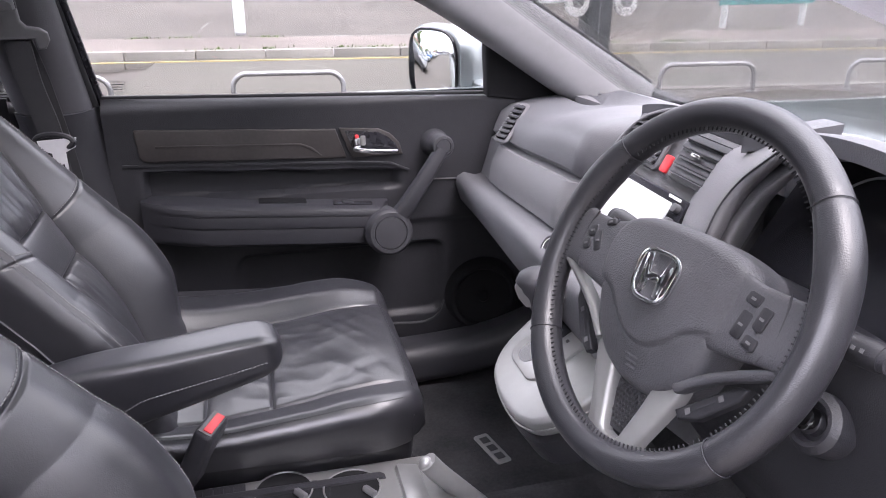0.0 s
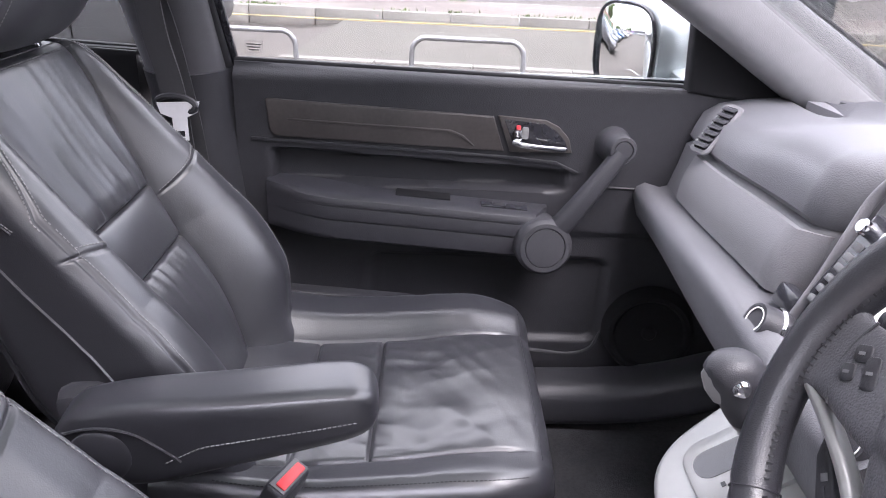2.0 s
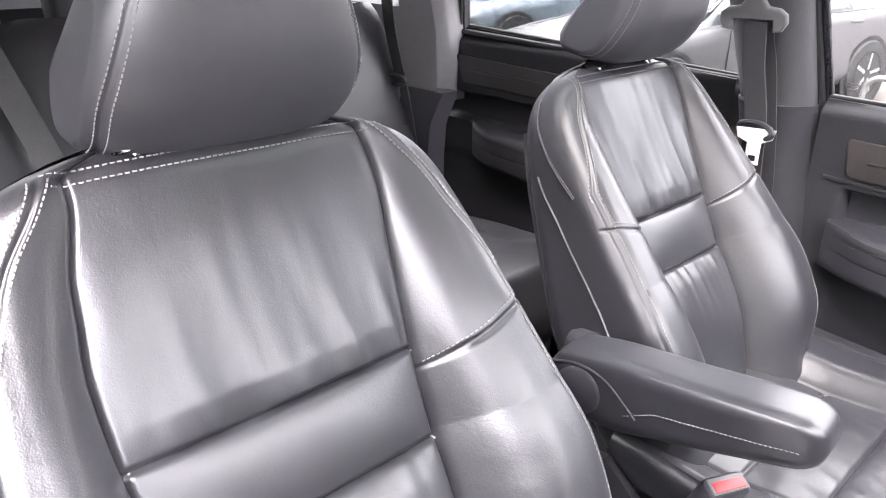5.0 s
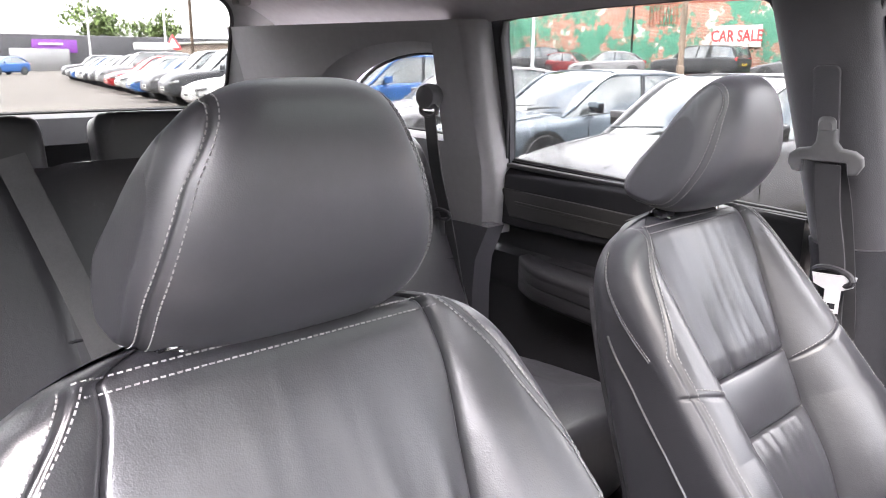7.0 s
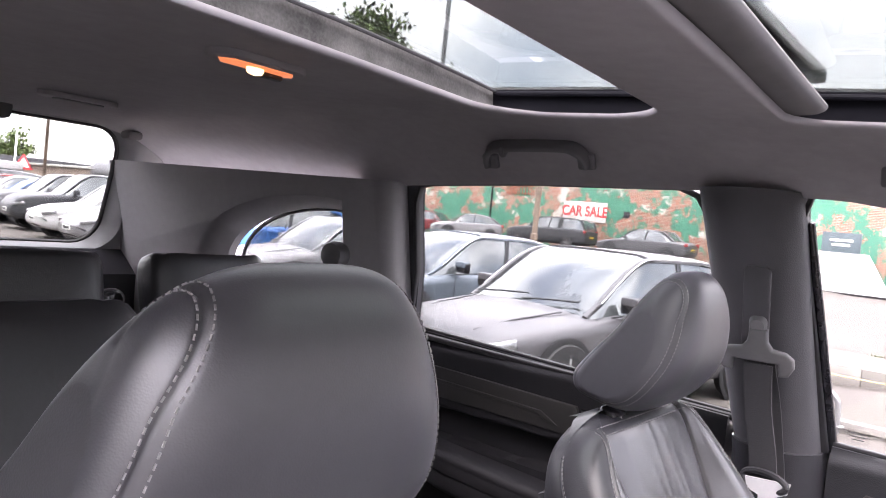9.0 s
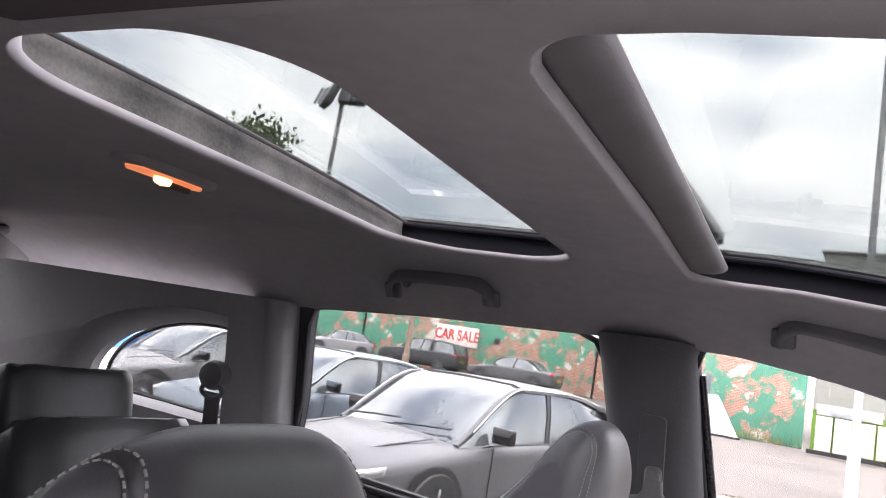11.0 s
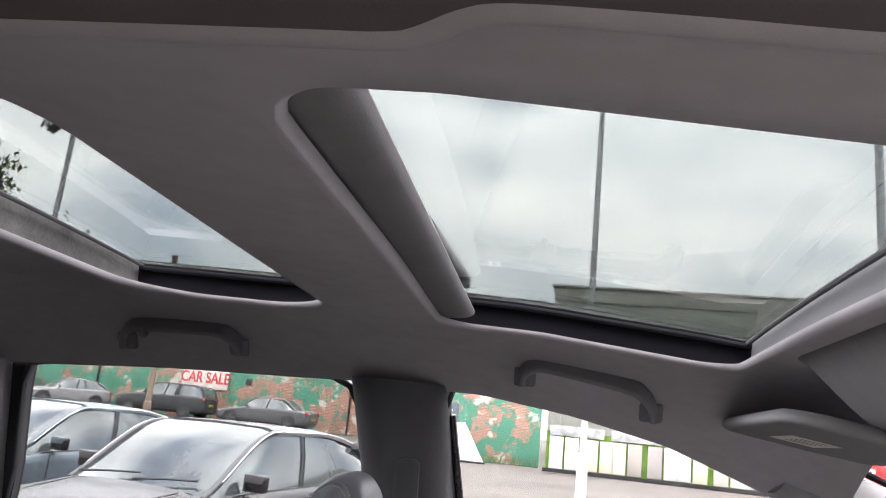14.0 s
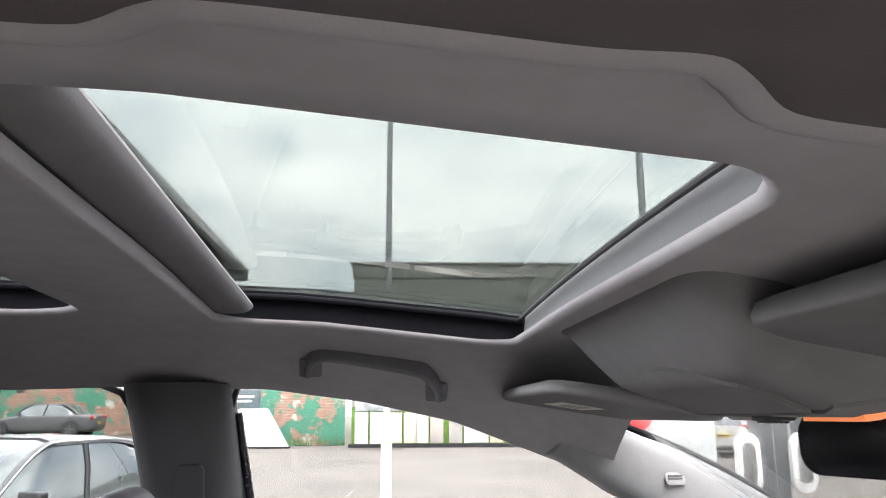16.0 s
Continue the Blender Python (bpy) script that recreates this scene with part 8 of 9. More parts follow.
    if fine:
        for yy, an in ((0.30, 12), (-0.32, 12)):
            part("wiper", sweep([(0.475 * hl, yy - 0.32, 0.635 * H), (0.455 * hl, yy, 0.655 * H), (0.440 * hl, yy + 0.30, 0.668 * H)], ring(0.010, 6)), GLOSSBLK, t, "black wiper")
        for s in (1, -1):
            part("bonnet_crease", sweep([(0.52 * hl, s * hw * 0.62, 0.604 * H), (0.75 * hl, s * hw * 0.56, 0.552 * H), (0.92 * hl, s * hw * 0.48, 0.487 * H)], ring(0.008, 6)), P, t)
            part("door_handle", block((0.20, 0.03, 0.028), 0.010, at=(-0.06 * hl, s * (hw * 0.99), 0.56 * H)), P, t)
            part("door_handle", block((0.20, 0.03, 0.028), 0.010, at=(-0.46 * hl, s * (hw * 0.99), 0.585 * H)), P, t)
            for u in (0.33, -0.12):
                part("door_gap", sweep([(u * hl, s * (interp(u, xs, col4[1]) * hw * 0.996), zz * H) for zz in (0.20, 0.35, 0.50, 0.60)], ring(0.005, 5), up=(1, 0, 0)), DARKIN, t)
    return t


GREYPAINT = paint("metallic_grey_paint", (0.085, 0.083, 0.088))
BLUEGREY = paint("blue_grey_paint", (0.10, 0.122, 0.145))
SILVERP = paint("silver_paint", (0.19, 0.19, 0.195))
WHITEP = paint("white_paint", (0.38, 0.38, 0.375), 0.0)
BLACKP = paint("black_paint", (0.030, 0.031, 0.034), 0.2)
REDP = paint("red_paint", (0.30, 0.02, 0.02), 0.2)
MAROON = paint("maroon_paint", (0.13, 0.02, 0.022), 0.2)
BLUEP = paint("blue_paint", (0.03, 0.10, 0.28), 0.3)
DKGREY = paint("dark_grey_paint", (0.072, 0.072, 0.076), 0.4)
parked_car("metallic grey hatchback with chrome window line in the next bay", GREYPAINT, -3.23, 6.48, -103, (4.45, 1.82, 1.43), "hatch", fine=True)
parked_car("blue-grey hatchback with a parking ticket on its windscreen", BLUEGREY, -6.35, 8.2, -103, (4.45, 1.82, 1.43), "hatch", fine=True)
parked_car("silver hatchback further along the row", SILVERP, -9.4, 8.9, -102, (4.4, 1.82, 1.45), "hatch", fine=True)
parked_car("bright blue hatchback in the parked row", BLUEP, -12.3, 9.4, -100, (4.2, 1.78, 1.52), "hatch")
row = [("silver-grey hatchback in the parked row", SILVERP, "hatch", 1.48), ("white small hatchback in the parked row", WHITEP, "hatch", 1.52), ("black off-roader in the parked row", BLACKP, "suv", 1.70), ("dark grey off-roader in the parked row", DKGREY, "suv", 1.66), ("small blue hatchback in the parked row", BLUEP, "hatch", 1.42), ("white saloon in the parked row", WHITEP, "saloon", 1.46), ("red hatchback far along the row", REDP, "hatch", 1.50), ("silver people carrier with a roof box", SILVERP, "suv", 1.70), ("dark grey car far along the row", DKGREY, "suv", 1.60), ("black car far along the row", BLACKP, "hatch", 1.48), ("white car far along the row", WHITEP, "hatch", 1.5), ("blue car far along the row", BLUEP, "hatch", 1.5), ("silver car far along the row", SILVERP, "saloon", 1.45), ("dark car at the end of the row", DKGREY, "suv", 1.6)]
for i, (lb, pc, sh, hh) in enumerate(row):
    pc_o = parked_car(lb, pc, -15.3 - 2.95 * i, 9.19 + 0.60 * i, -99 - (i % 3), (4.3, 1.80, hh), sh)
    if "roof box" in lb:
        part("roof_box", moved(soft_box((1.7, 0.85, 0.36), 0.25), pose(-0.4, 0, hh + 0.22)), WHITEP, pc_o, "white roof box", smooth=60)
parked_car("white saloon across the far lane", WHITEP, -39, 3.6, 95, (4.5, 1.8, 1.46), "saloon")
parked_car("dark saloon across the far lane", DKGREY, -46, 5.2, 92, (4.5, 1.8, 1.46), "saloon")
parked_car("white van far down the lane", WHITEP, -56, 8.2, 10, (4.8, 1.9, 1.95), "suv")
parked_car("blue hatchback far down the lane", BLUEP, -72, 15.5, -60, (4.2, 1.8, 1.5), "hatch")
parked_car("black people carrier parked along the green wall", BLACKP, -21.4, 35.6, 182, (4.9, 1.85, 1.70), "suv")
parked_car("dark grey saloon parked along the green wall", DKGREY, -14.9, 33.5, 181, (4.55, 1.82, 1.42), "saloon")
parked_car("old silver hatchback near the green wall", SILVERP, -26.8, 35.0, -128, (4.1, 1.72, 1.45), "hatch")
parked_car("maroon car by the red door", MAROON, -31.0, 37.0, 10, (3.9, 1.66, 1.42), "hatch")
parked_car("dark off-roader beside the shed", DKGREY, -33.5, 35.5, -120, (4.4, 1.82, 1.74), "suv")
parked_car("white crossover with yellow rear plate in the far yard", WHITEP, 11.3, 26.0, 70, (4.4, 1.84, 1.60), "suv")
parked_car("dark car beside the tall glass frontage", DKGREY, 13.0, 31.5, 75, (4.4, 1.82, 1.5), "hatch")

# ---- far yard: painted brick wall, sign, boards, building ----
def painted_brick():
    """Old brickwork under flaking green paint."""
    m = bpy.data.materials.new("flaking_green_brick")
    m.use_nodes = True
    n, l = m.node_tree.nodes, m.node_tree.links
    b = n["Principled BSDF"]
    b.inputs["Roughness"].default_value = 0.85
    co = n.new("ShaderNodeTexCoord")
    mp = n.new("ShaderNodeMapping")
    mp.inputs["Rotation"].default_value = (radians(90), 0, 0)
    br = n.new("ShaderNodeTexBrick")
    br.inputs["Scale"].default_value = 1.0
    br.inputs["Brick Width"].default_value, br.inputs["Row Height"].default_value, br.inputs["Mortar Size"].default_value = 0.225, 0.075, 0.008
    br.inputs["Color1"].default_value, br.inputs["Color2"].default_value, br.inputs["Mortar"].default_value = (0.22, 0.085, 0.055, 1), (0.30, 0.14, 0.095, 1), (0.36, 0.33, 0.29, 1)
    l.new(co.outputs["Object"], mp.inputs["Vector"])
    l.new(mp.outputs["Vector"], br.inputs["Vector"])
    n1 = n.new("ShaderNodeTexNoise")
    n1.inputs["Scale"].default_value, n1.inputs["Detail"].default_value, n1.inputs["Roughness"].default_value = 0.62, 11, 0.76
    l.new(co.outputs["Object"], n1.inputs["Vector"])
    r1 = n.new("ShaderNodeValToRGB")
    r1.color_ramp.elements[0].position, r1.color_ramp.elements[1].position = 0.495, 0.525
    l.new(n1.outputs["Fac"], r1.inputs["Fac"])
    n2 = n.new("ShaderNodeTexNoise")
    n2.inputs["Scale"].default_value, n2.inputs["Detail"].default_value = 1.1, 8
    l.new(co.outputs["Object"], n2.inputs["Vector"])
    r2 = n.new("ShaderNodeValToRGB")
    r2.color_ramp.elements[0].position, r2.color_ramp.elements[1].position = 0.58, 0.60
    l.new(n2.outputs["Fac"], r2.inputs["Fac"])
    green = n.new("ShaderNodeValToRGB")
    green.color_ramp.elements[0].color, green.color_ramp.elements[1].color = (0.035, 0.145, 0.095, 1), (0.075, 0.23, 0.155, 1)
    l.new(n2.outputs["Fac"], green.inputs["Fac"])
    mx1, mx2 = n.new("ShaderNodeMix"), n.new("ShaderNodeMix")
    mx1.data_type = mx2.data_type = "RGBA"
    mx1.inputs["B"].default_value = (0.42, 0.39, 0.35, 1)
    l.new(r2.outputs["Color"], mx1.inputs["Factor"])
    l.new(br.outputs["Color"], mx1.inputs["A"])
    l.new(r1.outputs["Color"], mx2.inputs["Factor"])
    l.new(green.outputs["Color"], mx2.inputs["A"])
    l.new(mx1.outputs["Result"], mx2.inputs["B"])
    l.new(mx2.outputs["Result"], b.inputs["Base Color"])
    bp = n.new("ShaderNodeBump")
    bp.inputs["Strength"].default_value, bp.inputs["Distance"].default_value = 0.6, 0.02
    l.new(br.outputs["Fac"], bp.inputs["Height"])
    bp.invert = True
    l.new(bp.outputs["Normal"], b.inputs["Normal"])
    return m
GREENBRICK = painted_brick()
BRICKRED = surf("old_red_brick", (0.26, 0.10, 0.065), 0.9, grain=9, bump=0.5, var=0.3, mottle=1.2, spec=0.2)
yard_wall = tagged(new("wall_north"), "old brick yard wall with flaking green paint", "brick wall", kind="structure")
part("painted_face", block((44, 0.35, 4.55), 0.02, at=(-24.5, 38.2, 2.275)), GREENBRICK, yard_wall, "flaking green painted brick")
part("upper_courses", block((44, 0.37, 0.55), 0.02, at=(-24.5, 38.2, 4.80)), BRICKRED, yard_wall, "bare red brick")
for k in range(90):
    part("coping", block((0.47, 0.46, 0.09), 0.012, at=(-46.2 + 0.485 * k, 38.2, 5.09)), BRICKRED, yard_wall)
for xx in (-27.3, -12.4):
    part("drain_pipe", sweep([(xx, 37.96, 0.1), (xx, 37.96, 4.9)], ring(0.05, 8), up=(0, 1, 0)), DARKIN, yard_wall)
part("wall_vent", block((0.35, 0.05, 0.35), 0.02, at=(-18.2, 38.0, 2.75)), HARD, yard_wall)
grille0 = thing("window_grille", "rusty arched window grille high on the wall", "window grille", (-25.3, 37.98, 4.0))
for k in range(9):
    part("bar", block((0.04, 0.04, 1.1), 0.005, at=(-0.9 + 0.22 * k, 0, 0)), BRICKRED, grille0)
for k in range(3):
    part("cross_bar", block((2.0, 0.04, 0.04), 0.005, at=(0, 0, -0.45 + 0.45 * k)), BRICKRED, grille0)
def words(body, size, material, parent, m, name="lettering", label=""):
    fc = bpy.data.curves.new("word", "FONT")
    fc.body, fc.size, fc.extrude, fc.align_x, fc.align_y, fc.offset = body, size, 0.006, "CENTER", "CENTER", size * 0.018
    tmp = new("word", fc)
    me = bpy.data.meshes.new_from_object(tmp.evaluated_get(bpy.context.evaluated_depsgraph_get()))
    bpy.data.objects.remove(tmp)
    me.materials.clear()
    me.materials.append(material)
    o = part(name, me, material, parent, label)
    o.matrix_basis = m
    return o
sale = thing("wall_sign", "white board with red CAR SALE lettering on the green wall", "sign", (-20.75, 37.95, 2.74))
part("board", block((2.75, 0.05, 1.12), 0.01), surf("weathered_white_board", (0.50, 0.47, 0.43), 0.7, var=0.12, mottle=2), sale, "weathered white board")
words("CAR SALE", 0.66, surf("faded_red_letters", (0.42, 0.025, 0.03), 0.6, var=0.2, mottle=3), sale, Matrix(((1, 0, 0, 0), (0, 0, -1, -0.03), (0, 1.25, 0, 0), (0, 0, 0, 1))), label="red letters")
tufts("grass", "ragged grass strip at the foot of the wall", [(x, 37.8, 0.05, 60, 0.5) for x in lin(-14, -3, 14)] + [(-12.6, 37.8, 0.1, 240, 0.25)] * 3, 0.45)
shed = thing("shed", "pale grey shed with roller shutter and red door", "shed", (-34.5, 40.5, 0))
part("walls", block((7.4, 4.0, 3.3), 0.04, at=(0, 0, 1.65)), surf("pale_render", (0.30, 0.30, 0.295), 0.85, var=0.1, mottle=0.6), shed)
part("roof", block((7.8, 4.4, 0.2), 0.03, at=(0, 0, 3.4)), DKGREY, shed)
part("shutter", block((3.2, 0.08, 2.5), 0.01, at=(-1.2, -2.03, 1.25)), GALV, shed, "grey roller shutter")
for k in range(16):
    part("slat", block((3.1, 0.04, 0.03), 0.006, at=(-1.2, -2.09, 0.15 + 0.15 * k)), GALV, shed)
part("door", block((2.0, 0.10, 2.4), 0.02, at=(2.5, -2.05, 1.2)), surf("rust_red_door", (0.22, 0.05, 0.03), 0.7, var=0.25, mottle=3), shed, "rust red door")

fence = thing("display_boards", "row of pale material sample boards in green turf frames", "display boards", (0, 0, 0))
TURF = surf("artificial_turf", (0.09, 0.16, 0.03), 0.95, grain=90, bump=0.8, var=0.25, mottle=3, spec=0.1)
pal = [(0.50, 0.50, 0.49), (0.50, 0.49, 0.46), (0.48, 0.43, 0.34), (0.49, 0.44, 0.34), (0.50, 0.47, 0.40), (0.30, 0.275, 0.25), (0.27, 0.255, 0.24), (0.50, 0.50, 0.50), (0.48, 0.48, 0.47), (0.50, 0.46, 0.36), (0.42, 0.40, 0.36)]
pm = [surf("sample_board", c, 0.6, var=0.06, mottle=1.0) for c in pal]
part("back_panel", block((14.4, 0.10, 1.75), 0.01, at=(4.5, 33.75, 0.93)), TURF, fence, "green turf backing")
part("plinth", block((14.6, 0.30, 0.16), 0.01, at=(4.5, 33.6, 0.14)), DARKIN, fence)
for k in range(20):
    w = 0.58
    part("sample_panel", block((w, 0.06, 1.35 if k < 2 else 1.30), 0.008, at=(-2.25 + 0.66 * k + 0.16 * (k // 2 % 2), 33.62, 0.90), rot=(4, 0, 0)), pm[k % len(pm)], fence)
for k in range(5):
    part("photo_panel", block((2.3, 0.05, 0.42), 0.006, at=(-1.4 + 2.6 * k, 33.60, 1.83)), surf("photo_panel_print", (0.26, 0.27, 0.28), 0.6, var=0.45, mottle=2.2), fence, "dark printed photo panel")
ramp = thing("display_ramp", "white sloping sample stand with a dark sign", "display stand", (-7.0, 34.5, 0))
part("slope", plate([(-1.9, 0.05), (1.5, 0.05), (0.5, 1.75), (-1.9, 1.75)], 0.12, 0.01, m=Matrix(((1, 0, 0, 0), (0, 0, -1, 0), (0, 1, 0, 0), (0, 0, 0, 1)))), pm[0], ramp, "white panels")
part("edge", block((3.5, 0.3, 0.08), 0.01, at=(-0.2, 0, 0.06)), DARKIN, ramp)
part("sign", block((1.5, 0.08, 0.9), 0.01, at=(-0.6, 0.02, 2.15)), surf("slate_sign", (0.06, 0.08, 0.09), 0.6, var=0.1), ramp, "dark sign")
for k in range(2):
    part("sign_bar", block((0.9 - 0.2 * k, 0.02, 0.10), 0.0, at=(-0.6, -0.03, 2.28 - 0.2 * k)), WHITEPL, ramp)

CLAD = surf("pale_grey_cladding", (0.30, 0.30, 0.27), 0.7, var=0.05, mottle=0.3)
CLAD2 = surf("grey_cladding_band", (0.215, 0.22, 0.195), 0.7, var=0.05, mottle=0.3)
hall = thing("warehouse", "large pale grey clad warehouse with louvred vents", "building", (0, 0, 0))
part("wall", block((60, 30, 10.4), 0.05, at=(26.0, 64, 5.2)), CLAD2, hall, "grey-green cladding")
part("upper_band", block((60.2, 30.2, 0.9), 0.05, at=(26.0, 64, 10.75)), CLAD, hall, "paler upper band")
part("coping", block((60.5, 30.5, 0.16), 0.03, at=(26.0, 64, 11.28)), CLAD, hall)
for k in range(4):
    lv = part("louvre", block((1.35, 0.12, 2.1), 0.02, at=(7.3 + 1.75 * k, 48.93, 8.45)), CLAD, hall, "louvred vent")
    for j in range(13):
        part("blade", block((1.2, 0.06, 0.06), 0.01, at=(7.3 + 1.75 * k, 48.85, 7.55 + 0.15 * j)), CLAD2, lv)
for k in range(20):
    part("panel_joint", block((0.04, 0.03, 10.2), 0.0, at=(-3.2 + 3.0 * k, 48.985, 5.15)), CLAD, hall)
front0 = thing("glass_frontage", "white retail unit front with a round red sign", "building", (0, 0, 0))
part("wall", block((9, 8, 6.0), 0.05, at=(16.5, 40.5, 3.0)), surf("white_render", (0.42, 0.43, 0.42), 0.8, var=0.06, mottle=0.4), front0, "white wall")
for k in range(5):
    part("pane", block((1.2, 0.06, 3.0), 0.01, at=(13.2 + 1.4 * k, 36.46, 1.7)), CARGLASS, front0, "tall dark pane")
panel0 = thing("roadside_panel", "white roadside panel with a round red sign", "sign", (6.35, 18.5, 0))
part("panel", block((2.4, 0.10, 3.2), 0.02, at=(0, 0, 1.6)), WHITEPOST, panel0)
part("disc", lathe([(0.42, 0), (0.42, 0.02), (0.001, 0.022)], 32, facing(-0.75, -0.055, 1.45, 0, -1, 0)), RED, panel0, "round red emblem")
part("disc_bar", block((0.40, 0.012, 0.10), 0.02, at=(-0.75, -0.085, 1.45)), WHITEPL, panel0)

def post(name, label, x, y, h, r0, r1, material, lower=None, cat="lamp post"):
    t = thing(name, label, cat, (x, y, 0), group="lamp posts")
    part("column", lathe([(r0, -0.1), (r0, 1.2), (r0 * 0.72, 1.25), (r1, h)], 14), material, t)
    if lower:
        part("painted_base", lathe([(r0 * 1.05, 0.05), (r0 * 1.05, 1.19), (r0 * 0.8, 1.24)], 14), lower, t, "white painted base")
    return t
pa = post("lamp_post", "tall slim steel lamp post with white lower part", -0.33, 12.6, 8.0, 0.085, 0.045, GALV, WHITEPOST)
part("arm", sweep([(0, 0, 7.9), (-0.10, 0, 8.05), (-0.5, 0, 8.15)], ring(0.03, 8), up=(0, 1, 0)), GALV, pa)
part("lantern", block((0.5, 0.18, 0.10), 0.03, at=(-0.65, 0, 8.15)), GALV, pa)
post("lamp_post", "tall grey tapering lamp post by the far yard", 6.55, 20.0, 11.0, 0.14, 0.10, GALV)
post("lamp_post", "weathered brown wooden pole in front of the green wall", -21.9, 33.0, 8.5, 0.20, 0.15, surf("weathered_pole", (0.17, 0.13, 0.10), 0.9, var=0.2, mottle=2))
post("lamp_post", "pale steel post near the grey shed", -32.0, 33.0, 8.0, 0.12, 0.09, WHITEPOST)
post("lamp_post", "slim white post far down the lane", -60, 21.5, 11, 0.12, 0.08, WHITEPOST)
post("lamp_post", "brown wooden pole far down the lane", -58, 22.8, 11, 0.16, 0.12, BARK)
post("lamp_post", "slim steel post far down the lane", -62, 16.5, 12, 0.12, 0.08, GALV)
fl = post("floodlight_mast", "tall mast with twin floodlights", -37.0, 41.5, 18.9, 0.26, 0.17, GALV)
for s, a in ((-1.0, -35), (0.75, 20)):
    f0 = part("floodlight", block((2.1, 0.6, 1.7), 0.08, at=(s * 1.35, 0, 19.5), rot=(-18, 0, a)), DKGREY, fl, "dark floodlight")
    for k in range(5):
        part("fin", block((0.07, 0.2, 1.5), 0.01, at=(s * 1.35 - 0.8 + 0.40 * k, -0.34, 19.45), rot=(-18, 0, a)), GALV, f0)
sign0 = thing("garden_sign", "teal roadside sign on white legs", "sign", (0, 0, 0))
TEAL = surf("teal_sign_paint", (0.05, 0.27, 0.28), 0.5, var=0.06, mottle=1)
for p in ((8.46, 11.34), (10.14, 11.45)):
    part("leg", block((0.085, 0.085, 1.4), 0.01, at=(p[0], p[1], 0.70)), WHITEPOST, sign0, "white leg")
part("board", block((2.0, 0.05, 1.0), 0.01, at=(9.30, 11.34, 0.95), rot=(0, 0, 3.5)), TEAL, sign0, "teal board")
words("& Home Measure", 0.235, WHITEPL, sign0, Matrix(((1, 0, 0, 9.32), (0.06, 0, -1, 11.30), (0, 1, 0, 0.62), (0, 0, 0, 1))), label="white lettering")

chg = thing("ev_charger", "dark twin car charging post with white loop holders", "charging post", (3.38, 6.05, 0))
part("column", block((0.26, 0.22, 1.42), 0.03, at=(0, 0, 0.71)), surf("charger_graphite", (0.07, 0.075, 0.08), 0.45, var=0.08), chg, "graphite column")
part("seam", block((0.012, 0.225, 1.36), 0.0, at=(0, 0, 0.72)), GALV, chg)
for s in (-1, 1):
    part("holder", plate(rounded(0.22, 0.50, 0.105, 8), 0.05, 0.015, m=Matrix(((1, 0, 0, s * 0.24), (0, 0, -1, -0.10), (0, 1, 0, 1.02), (0, 0, 0, 1)))), surf("white_loop", (0.62, 0.62, 0.61), 0.4, var=0.04), chg, "white oval holder")
    part("socket", plate(rounded(0.115, 0.34, 0.055, 8), 0.012, 0.004, m=Matrix(((1, 0, 0, s * 0.24), (0, 0, -1, -0.146), (0, 1, 0, 1.02), (0, 0, 0, 1)))), TITAN, chg, "grey socket face")

# ---- distance: sheds, trees, hedges ----
far_shed = thing("retail_shed", "long dark retail shed with a purple sign", "building", (0, 0, 0))
part("wall", block((10, 46, 3.9), 0.1, at=(-98, 22, 1.95)), surf("charcoal_cladding", (0.055, 0.055, 0.06), 0.7, var=0.1, mottle=0.3), far_shed)
part("fascia", block((0.2, 4.6, 1.4), 0.02, at=(-92.9, 23.6, 2.7)), surf("purple_sign", (0.16, 0.04, 0.24), 0.5, var=0.1), far_shed, "purple sign")
part("sign_bar", block((0.1, 2.4, 0.22), 0.0, at=(-92.75, 23.2, 2.9)), WHITEPL, far_shed)
part("entrance", block((0.4, 6, 2.4), 0.05, at=(-92.9, 22.0, 1.2)), GALV, far_shed)
low_shed = thing("low_shed", "low weathered sheds and fence behind the parked row", "building", (0, 0, 0))
part("wall", block((30, 5, 3.0), 0.1, at=(-74, 38, 1.5)), surf("weathered_timber", (0.18, 0.14, 0.11), 0.9, var=0.25, mottle=0.8), low_shed)
part("roof", block((31, 5.6, 0.25), 0.05, at=(-74, 38, 3.1)), CLAD, low_shed)
for k in range(40):
    part("fence_board", block((0.5, 0.08, 1.8), 0.02, at=(-64 + 0.56 * k, 30.5 + 0.1 * k, 0.9)), surf("fence_timber", (0.20, 0.15, 0.11), 0.9, var=0.2, mottle=1.5, rand=0.2) if k == 0 else bpy.data.materials["fence_timber"], low_shed)
tank = thing("storage_tank", "dark cylindrical tank on a stand", "tank", (-60, 30.5, 0))
part("drum", lathe([(0.9, 0), (1.0, 0.1), (1.0, 3.4), (0.9, 3.5)], 20, facing(-1.7, 0, 2.5, 1, 0, 0)), DKGREY, tank)
for k in (-1.2, 1.2):
    part("stand", block((0.3, 1.4, 1.6), 0.03, at=(k, 0, 0.8)), GALV, tank)
warn = thing("warning_sign", "red-edged triangular road warning sign", "sign", (-44, 17.2, 0))
part("pole", lathe([(0.04, 0), (0.04, 2.2)], 8), GALV, warn)
part("triangle", plate([(-0.5, 0), (0.5, 0), (0, 0.86)], 0.03, 0.005, m=facing(0, 0, 1.9, 1, -0.4, 0)), RED, warn)
part("face", plate([(-0.33, 0.1), (0.33, 0.1), (0, 0.66)], 0.034, 0.0, m=facing(0, 0, 1.9, 1, -0.4, 0)), WHITEPL, warn)


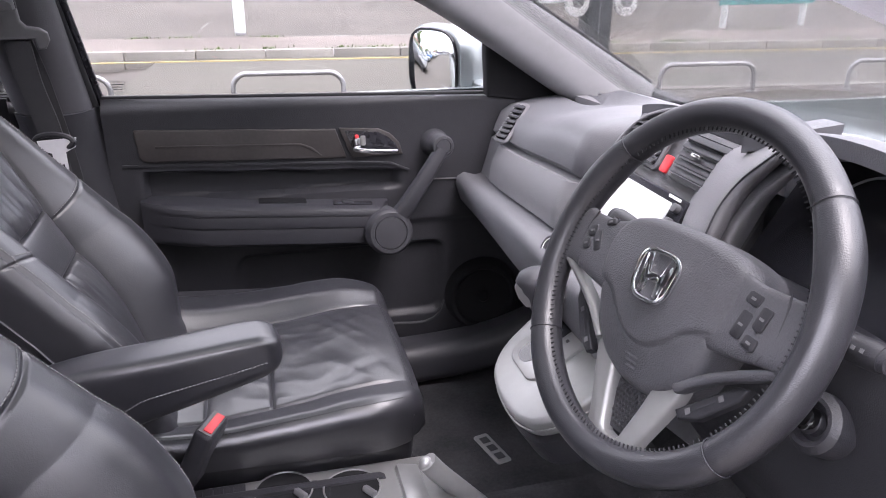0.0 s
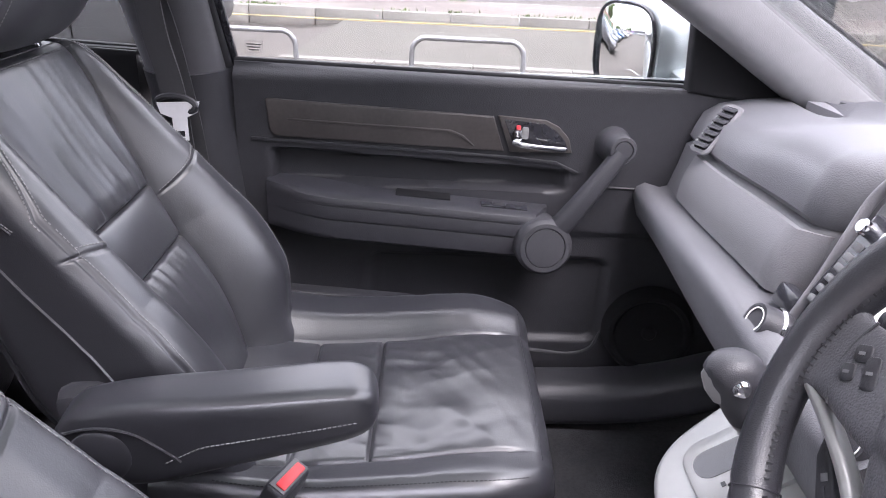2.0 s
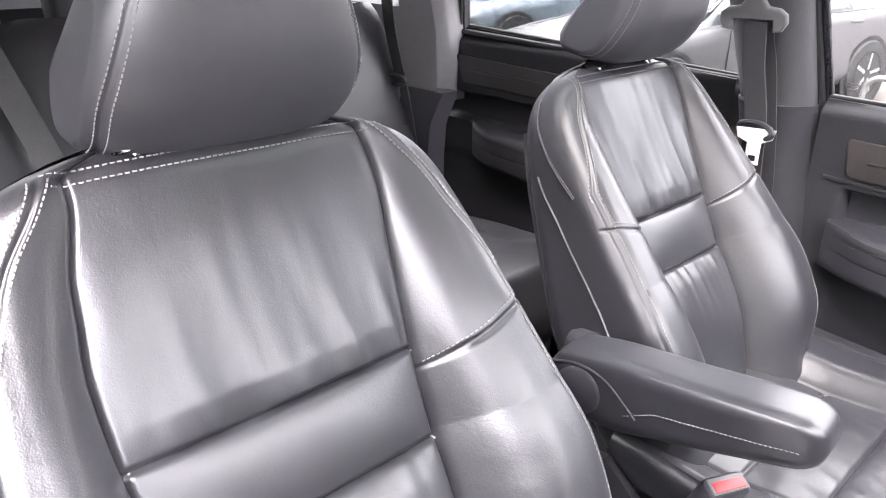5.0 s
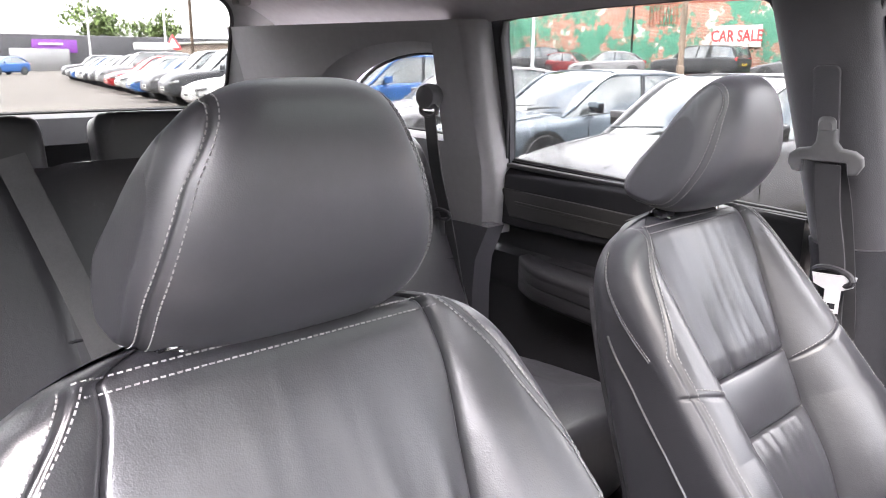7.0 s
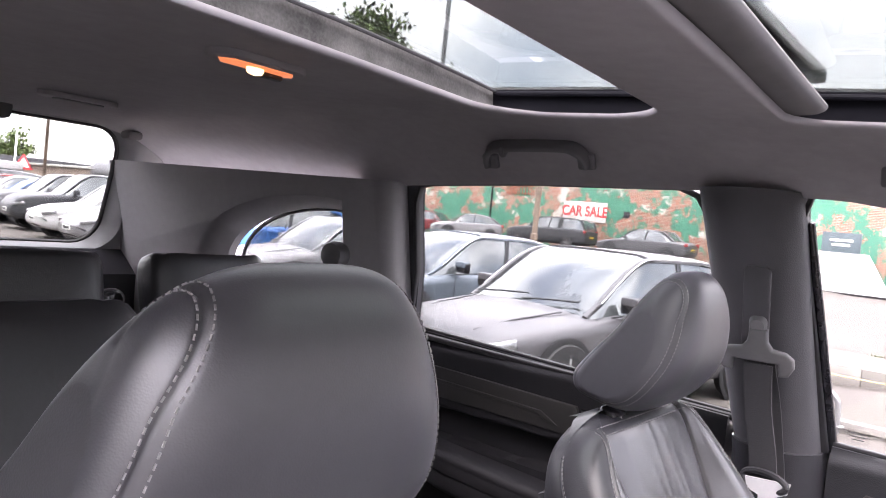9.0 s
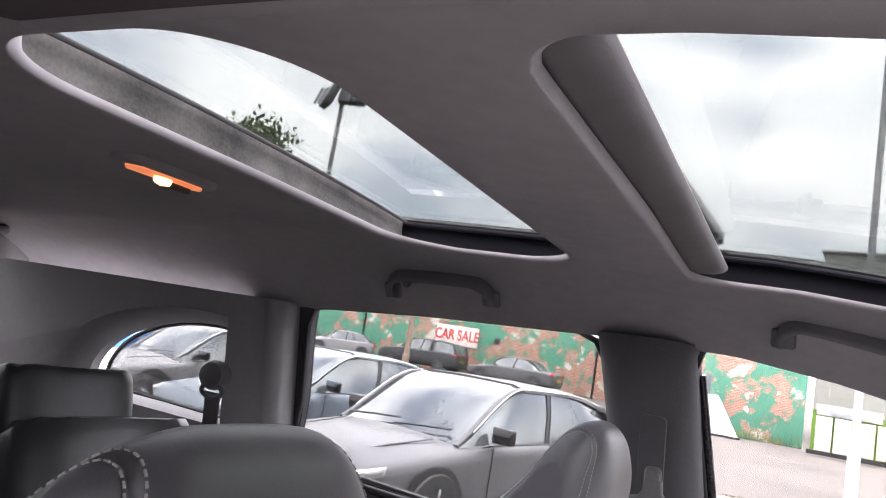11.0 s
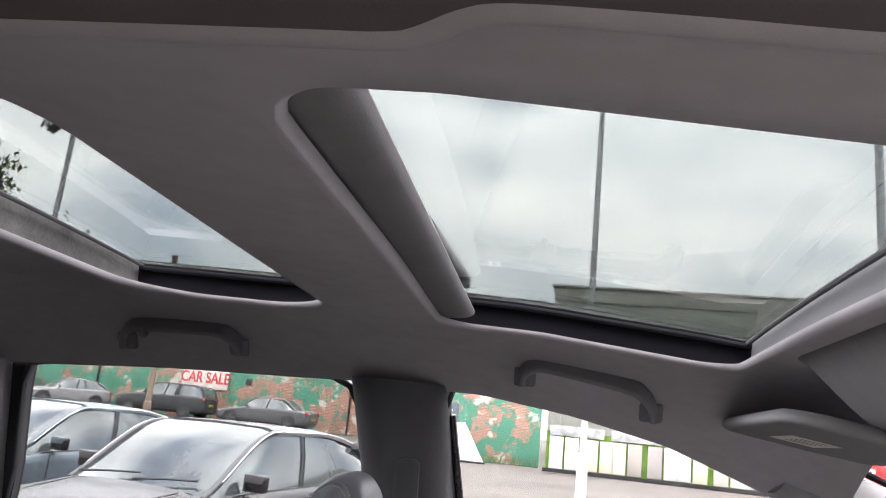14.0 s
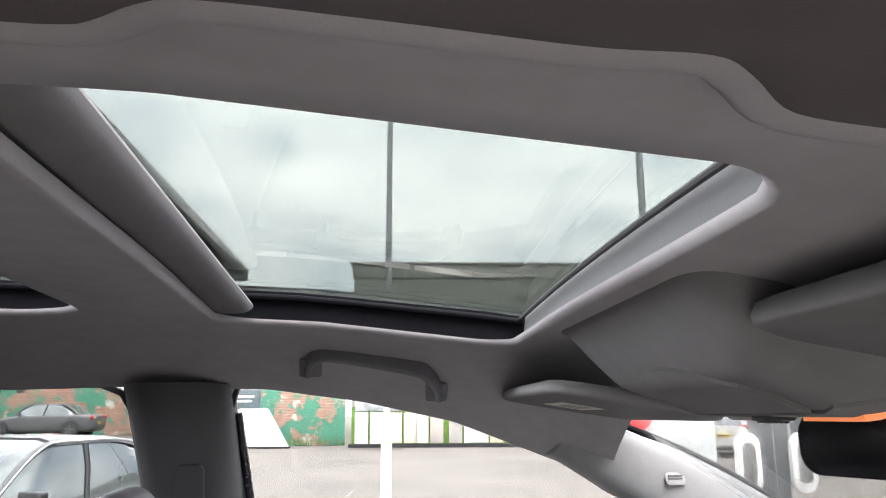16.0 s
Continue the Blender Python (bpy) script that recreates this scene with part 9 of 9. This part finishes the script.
def tree(name, label, x, y, h, r, seed, n=900):
    """A tapered trunk with limbs and a crown of many small leaf clumps."""
    rng = random.Random(seed)
    t = thing(name, label, "tree", (x, y, 0), group="trees")
    limbs = []
    top = h * 0.62
    part("trunk", sweep(spline([(0, 0, -0.2), (0.05 * r, 0, h * 0.25), (-0.04 * r, 0.05 * r, h * 0.5), (0, 0, top)], 10), ring(0.035 * h, 9), up=(0, 1, 0), scale=lambda k: (1 - 0.7 * k, 1 - 0.7 * k)), BARK, t)
    for k in range(7):
        a = k * 0.9 + rng.random()
        limbs.append(sweep(spline([(0, 0, h * (0.28 + 0.045 * k)), (0.45 * r * math.cos(a), 0.45 * r * math.sin(a), h * (0.42 + 0.05 * k)), (0.8 * r * math.cos(a), 0.8 * r * math.sin(a), h * (0.52 + 0.05 * k))], 6), ring(0.012 * h, 6), scale=lambda q: (1 - 0.75 * q, 1 - 0.75 * q)))
    part("limbs", merge(*limbs), BARK, t)
    hubs = [(rng.gauss(0, 0.42 * r), rng.gauss(0, 0.42 * r), h * (0.66 + rng.gauss(0, 0.13))) for _ in range(26)]
    geo = []
    for k in range(n):
        cx, cy, cz = rng.choice(hubs)
        p = Vector((cx + rng.gauss(0, 0.17 * r), cy + rng.gauss(0, 0.17 * r), cz + rng.gauss(0, 0.055 * h)))
        s = (0.016 + 0.018 * rng.random()) * h * (0.72 if n > 9000 else 1.5)
        e = Euler((rng.random() * 6.3, rng.random() * 6.3, rng.random() * 6.3)).to_matrix()
        geo.append(([p + e @ Vector(v) for v in ((-s, 0, 0), (0, -s * 0.55, s * 0.2), (s, 0, 0), (0, s * 0.55, s * 0.25))], [(0, 1, 2, 3)]))
    part("crown", merge(*geo), GREENLEAF, t, "uneven leafy crown", 0)
    return t


tree("tree", "broad green tree beyond the sheds", -49.8, 49.5, 16.6, 6.4, 11, 12000)
tree("tree", "tall narrow green tree behind the car park", 34, 12, 11, 1.9, 3, 1800)
for i, (xx, yy, hh) in enumerate([(-84, 46, 6.5), (-90, 52, 7.0), (-78, 50, 6.0), (-96, 58, 7.5), (-120, 34, 9), (-125, 44, 9), (-70, 47, 5.5)]):
    tree("tree", "distant rounded green tree on the skyline", xx, yy, hh, hh * 0.42, 20 + i, 1200)
# Added out of view to block the bright low sky beside the driver.
light_block = thing("showroom", "added unseen building blocking low light on the driver's side", "building", (0, 0, 0))
part("wall", block((46, 6, 5.4), 0.08, at=(-4, -11.5, 2.7)), CLAD2, light_block, "grey cladding")
part("coping", block((46.4, 6.4, 0.25), 0.04, at=(-4, -11.5, 5.5)), CLAD, light_block)
for k in range(9):
    part("pane", block((3.6, 0.08, 2.6), 0.02, at=(-22 + 4.6 * k, -8.49, 1.6)), CARGLASS, light_block, "tall dark pane")
for k, (xx, yy) in enumerate(((30, -16), (48, 4))):
    b0 = thing("far_building", "plain pale building across the car park", "building", (xx, yy, 0))
    part("wall", block((16, 6, 5.5), 0.1, at=(0, 0, 2.75)), CLAD, b0)
    part("roof", block((16.4, 6.4, 0.3), 0.05, at=(0, 0, 5.6)), DKGREY, b0)
    for j in range(5):
        part("window", block((1.6, 6.1, 1.4), 0.02, at=(-6 + 3 * j, 0, 2.4)), CARGLASS, b0)
for i in range(4):
    parked_car("silver car parked across the car park", (SILVERP, WHITEP, DKGREY, BLACKP)[i], 9.0 + 3.0 * i, 1.5 + 1.2 * i, -100, (4.3, 1.8, 1.48), "hatch")

# the yard lies turned a little against the road
YARD = pose(0.18, -0.64, 0, 0, 0, -2.4) @ pose(-0.18, 0.64, 0)
WALL = pose(0.18, -0.64, 0, 0, 0, -1.1) @ pose(-0.18, 0.64, 0)
HALF = pose(0.18, -0.64, 0, 0, 0, -1.2) @ pose(-0.18, 0.64, 0)
for o in [q for q in bpy.context.scene.objects if q.parent is None]:
    kind = o.name.split(".")[0]
    if kind in ("wall_north", "wall_sign", "window_grille", "grass", "shed", "retail_shed", "low_shed", "storage_tank", "warning_sign") or (kind == "parked_car" and o.location.y > 20):
        o.matrix_basis = WALL @ o.matrix_basis
    elif kind in ("display_boards", "display_ramp", "warehouse", "glass_frontage", "roadside_panel", "lamp_post", "floodlight_mast", "tree"):
        o.matrix_basis = YARD @ o.matrix_basis
    elif kind == "ev_charger":
        o.matrix_basis = HALF @ o.matrix_basis
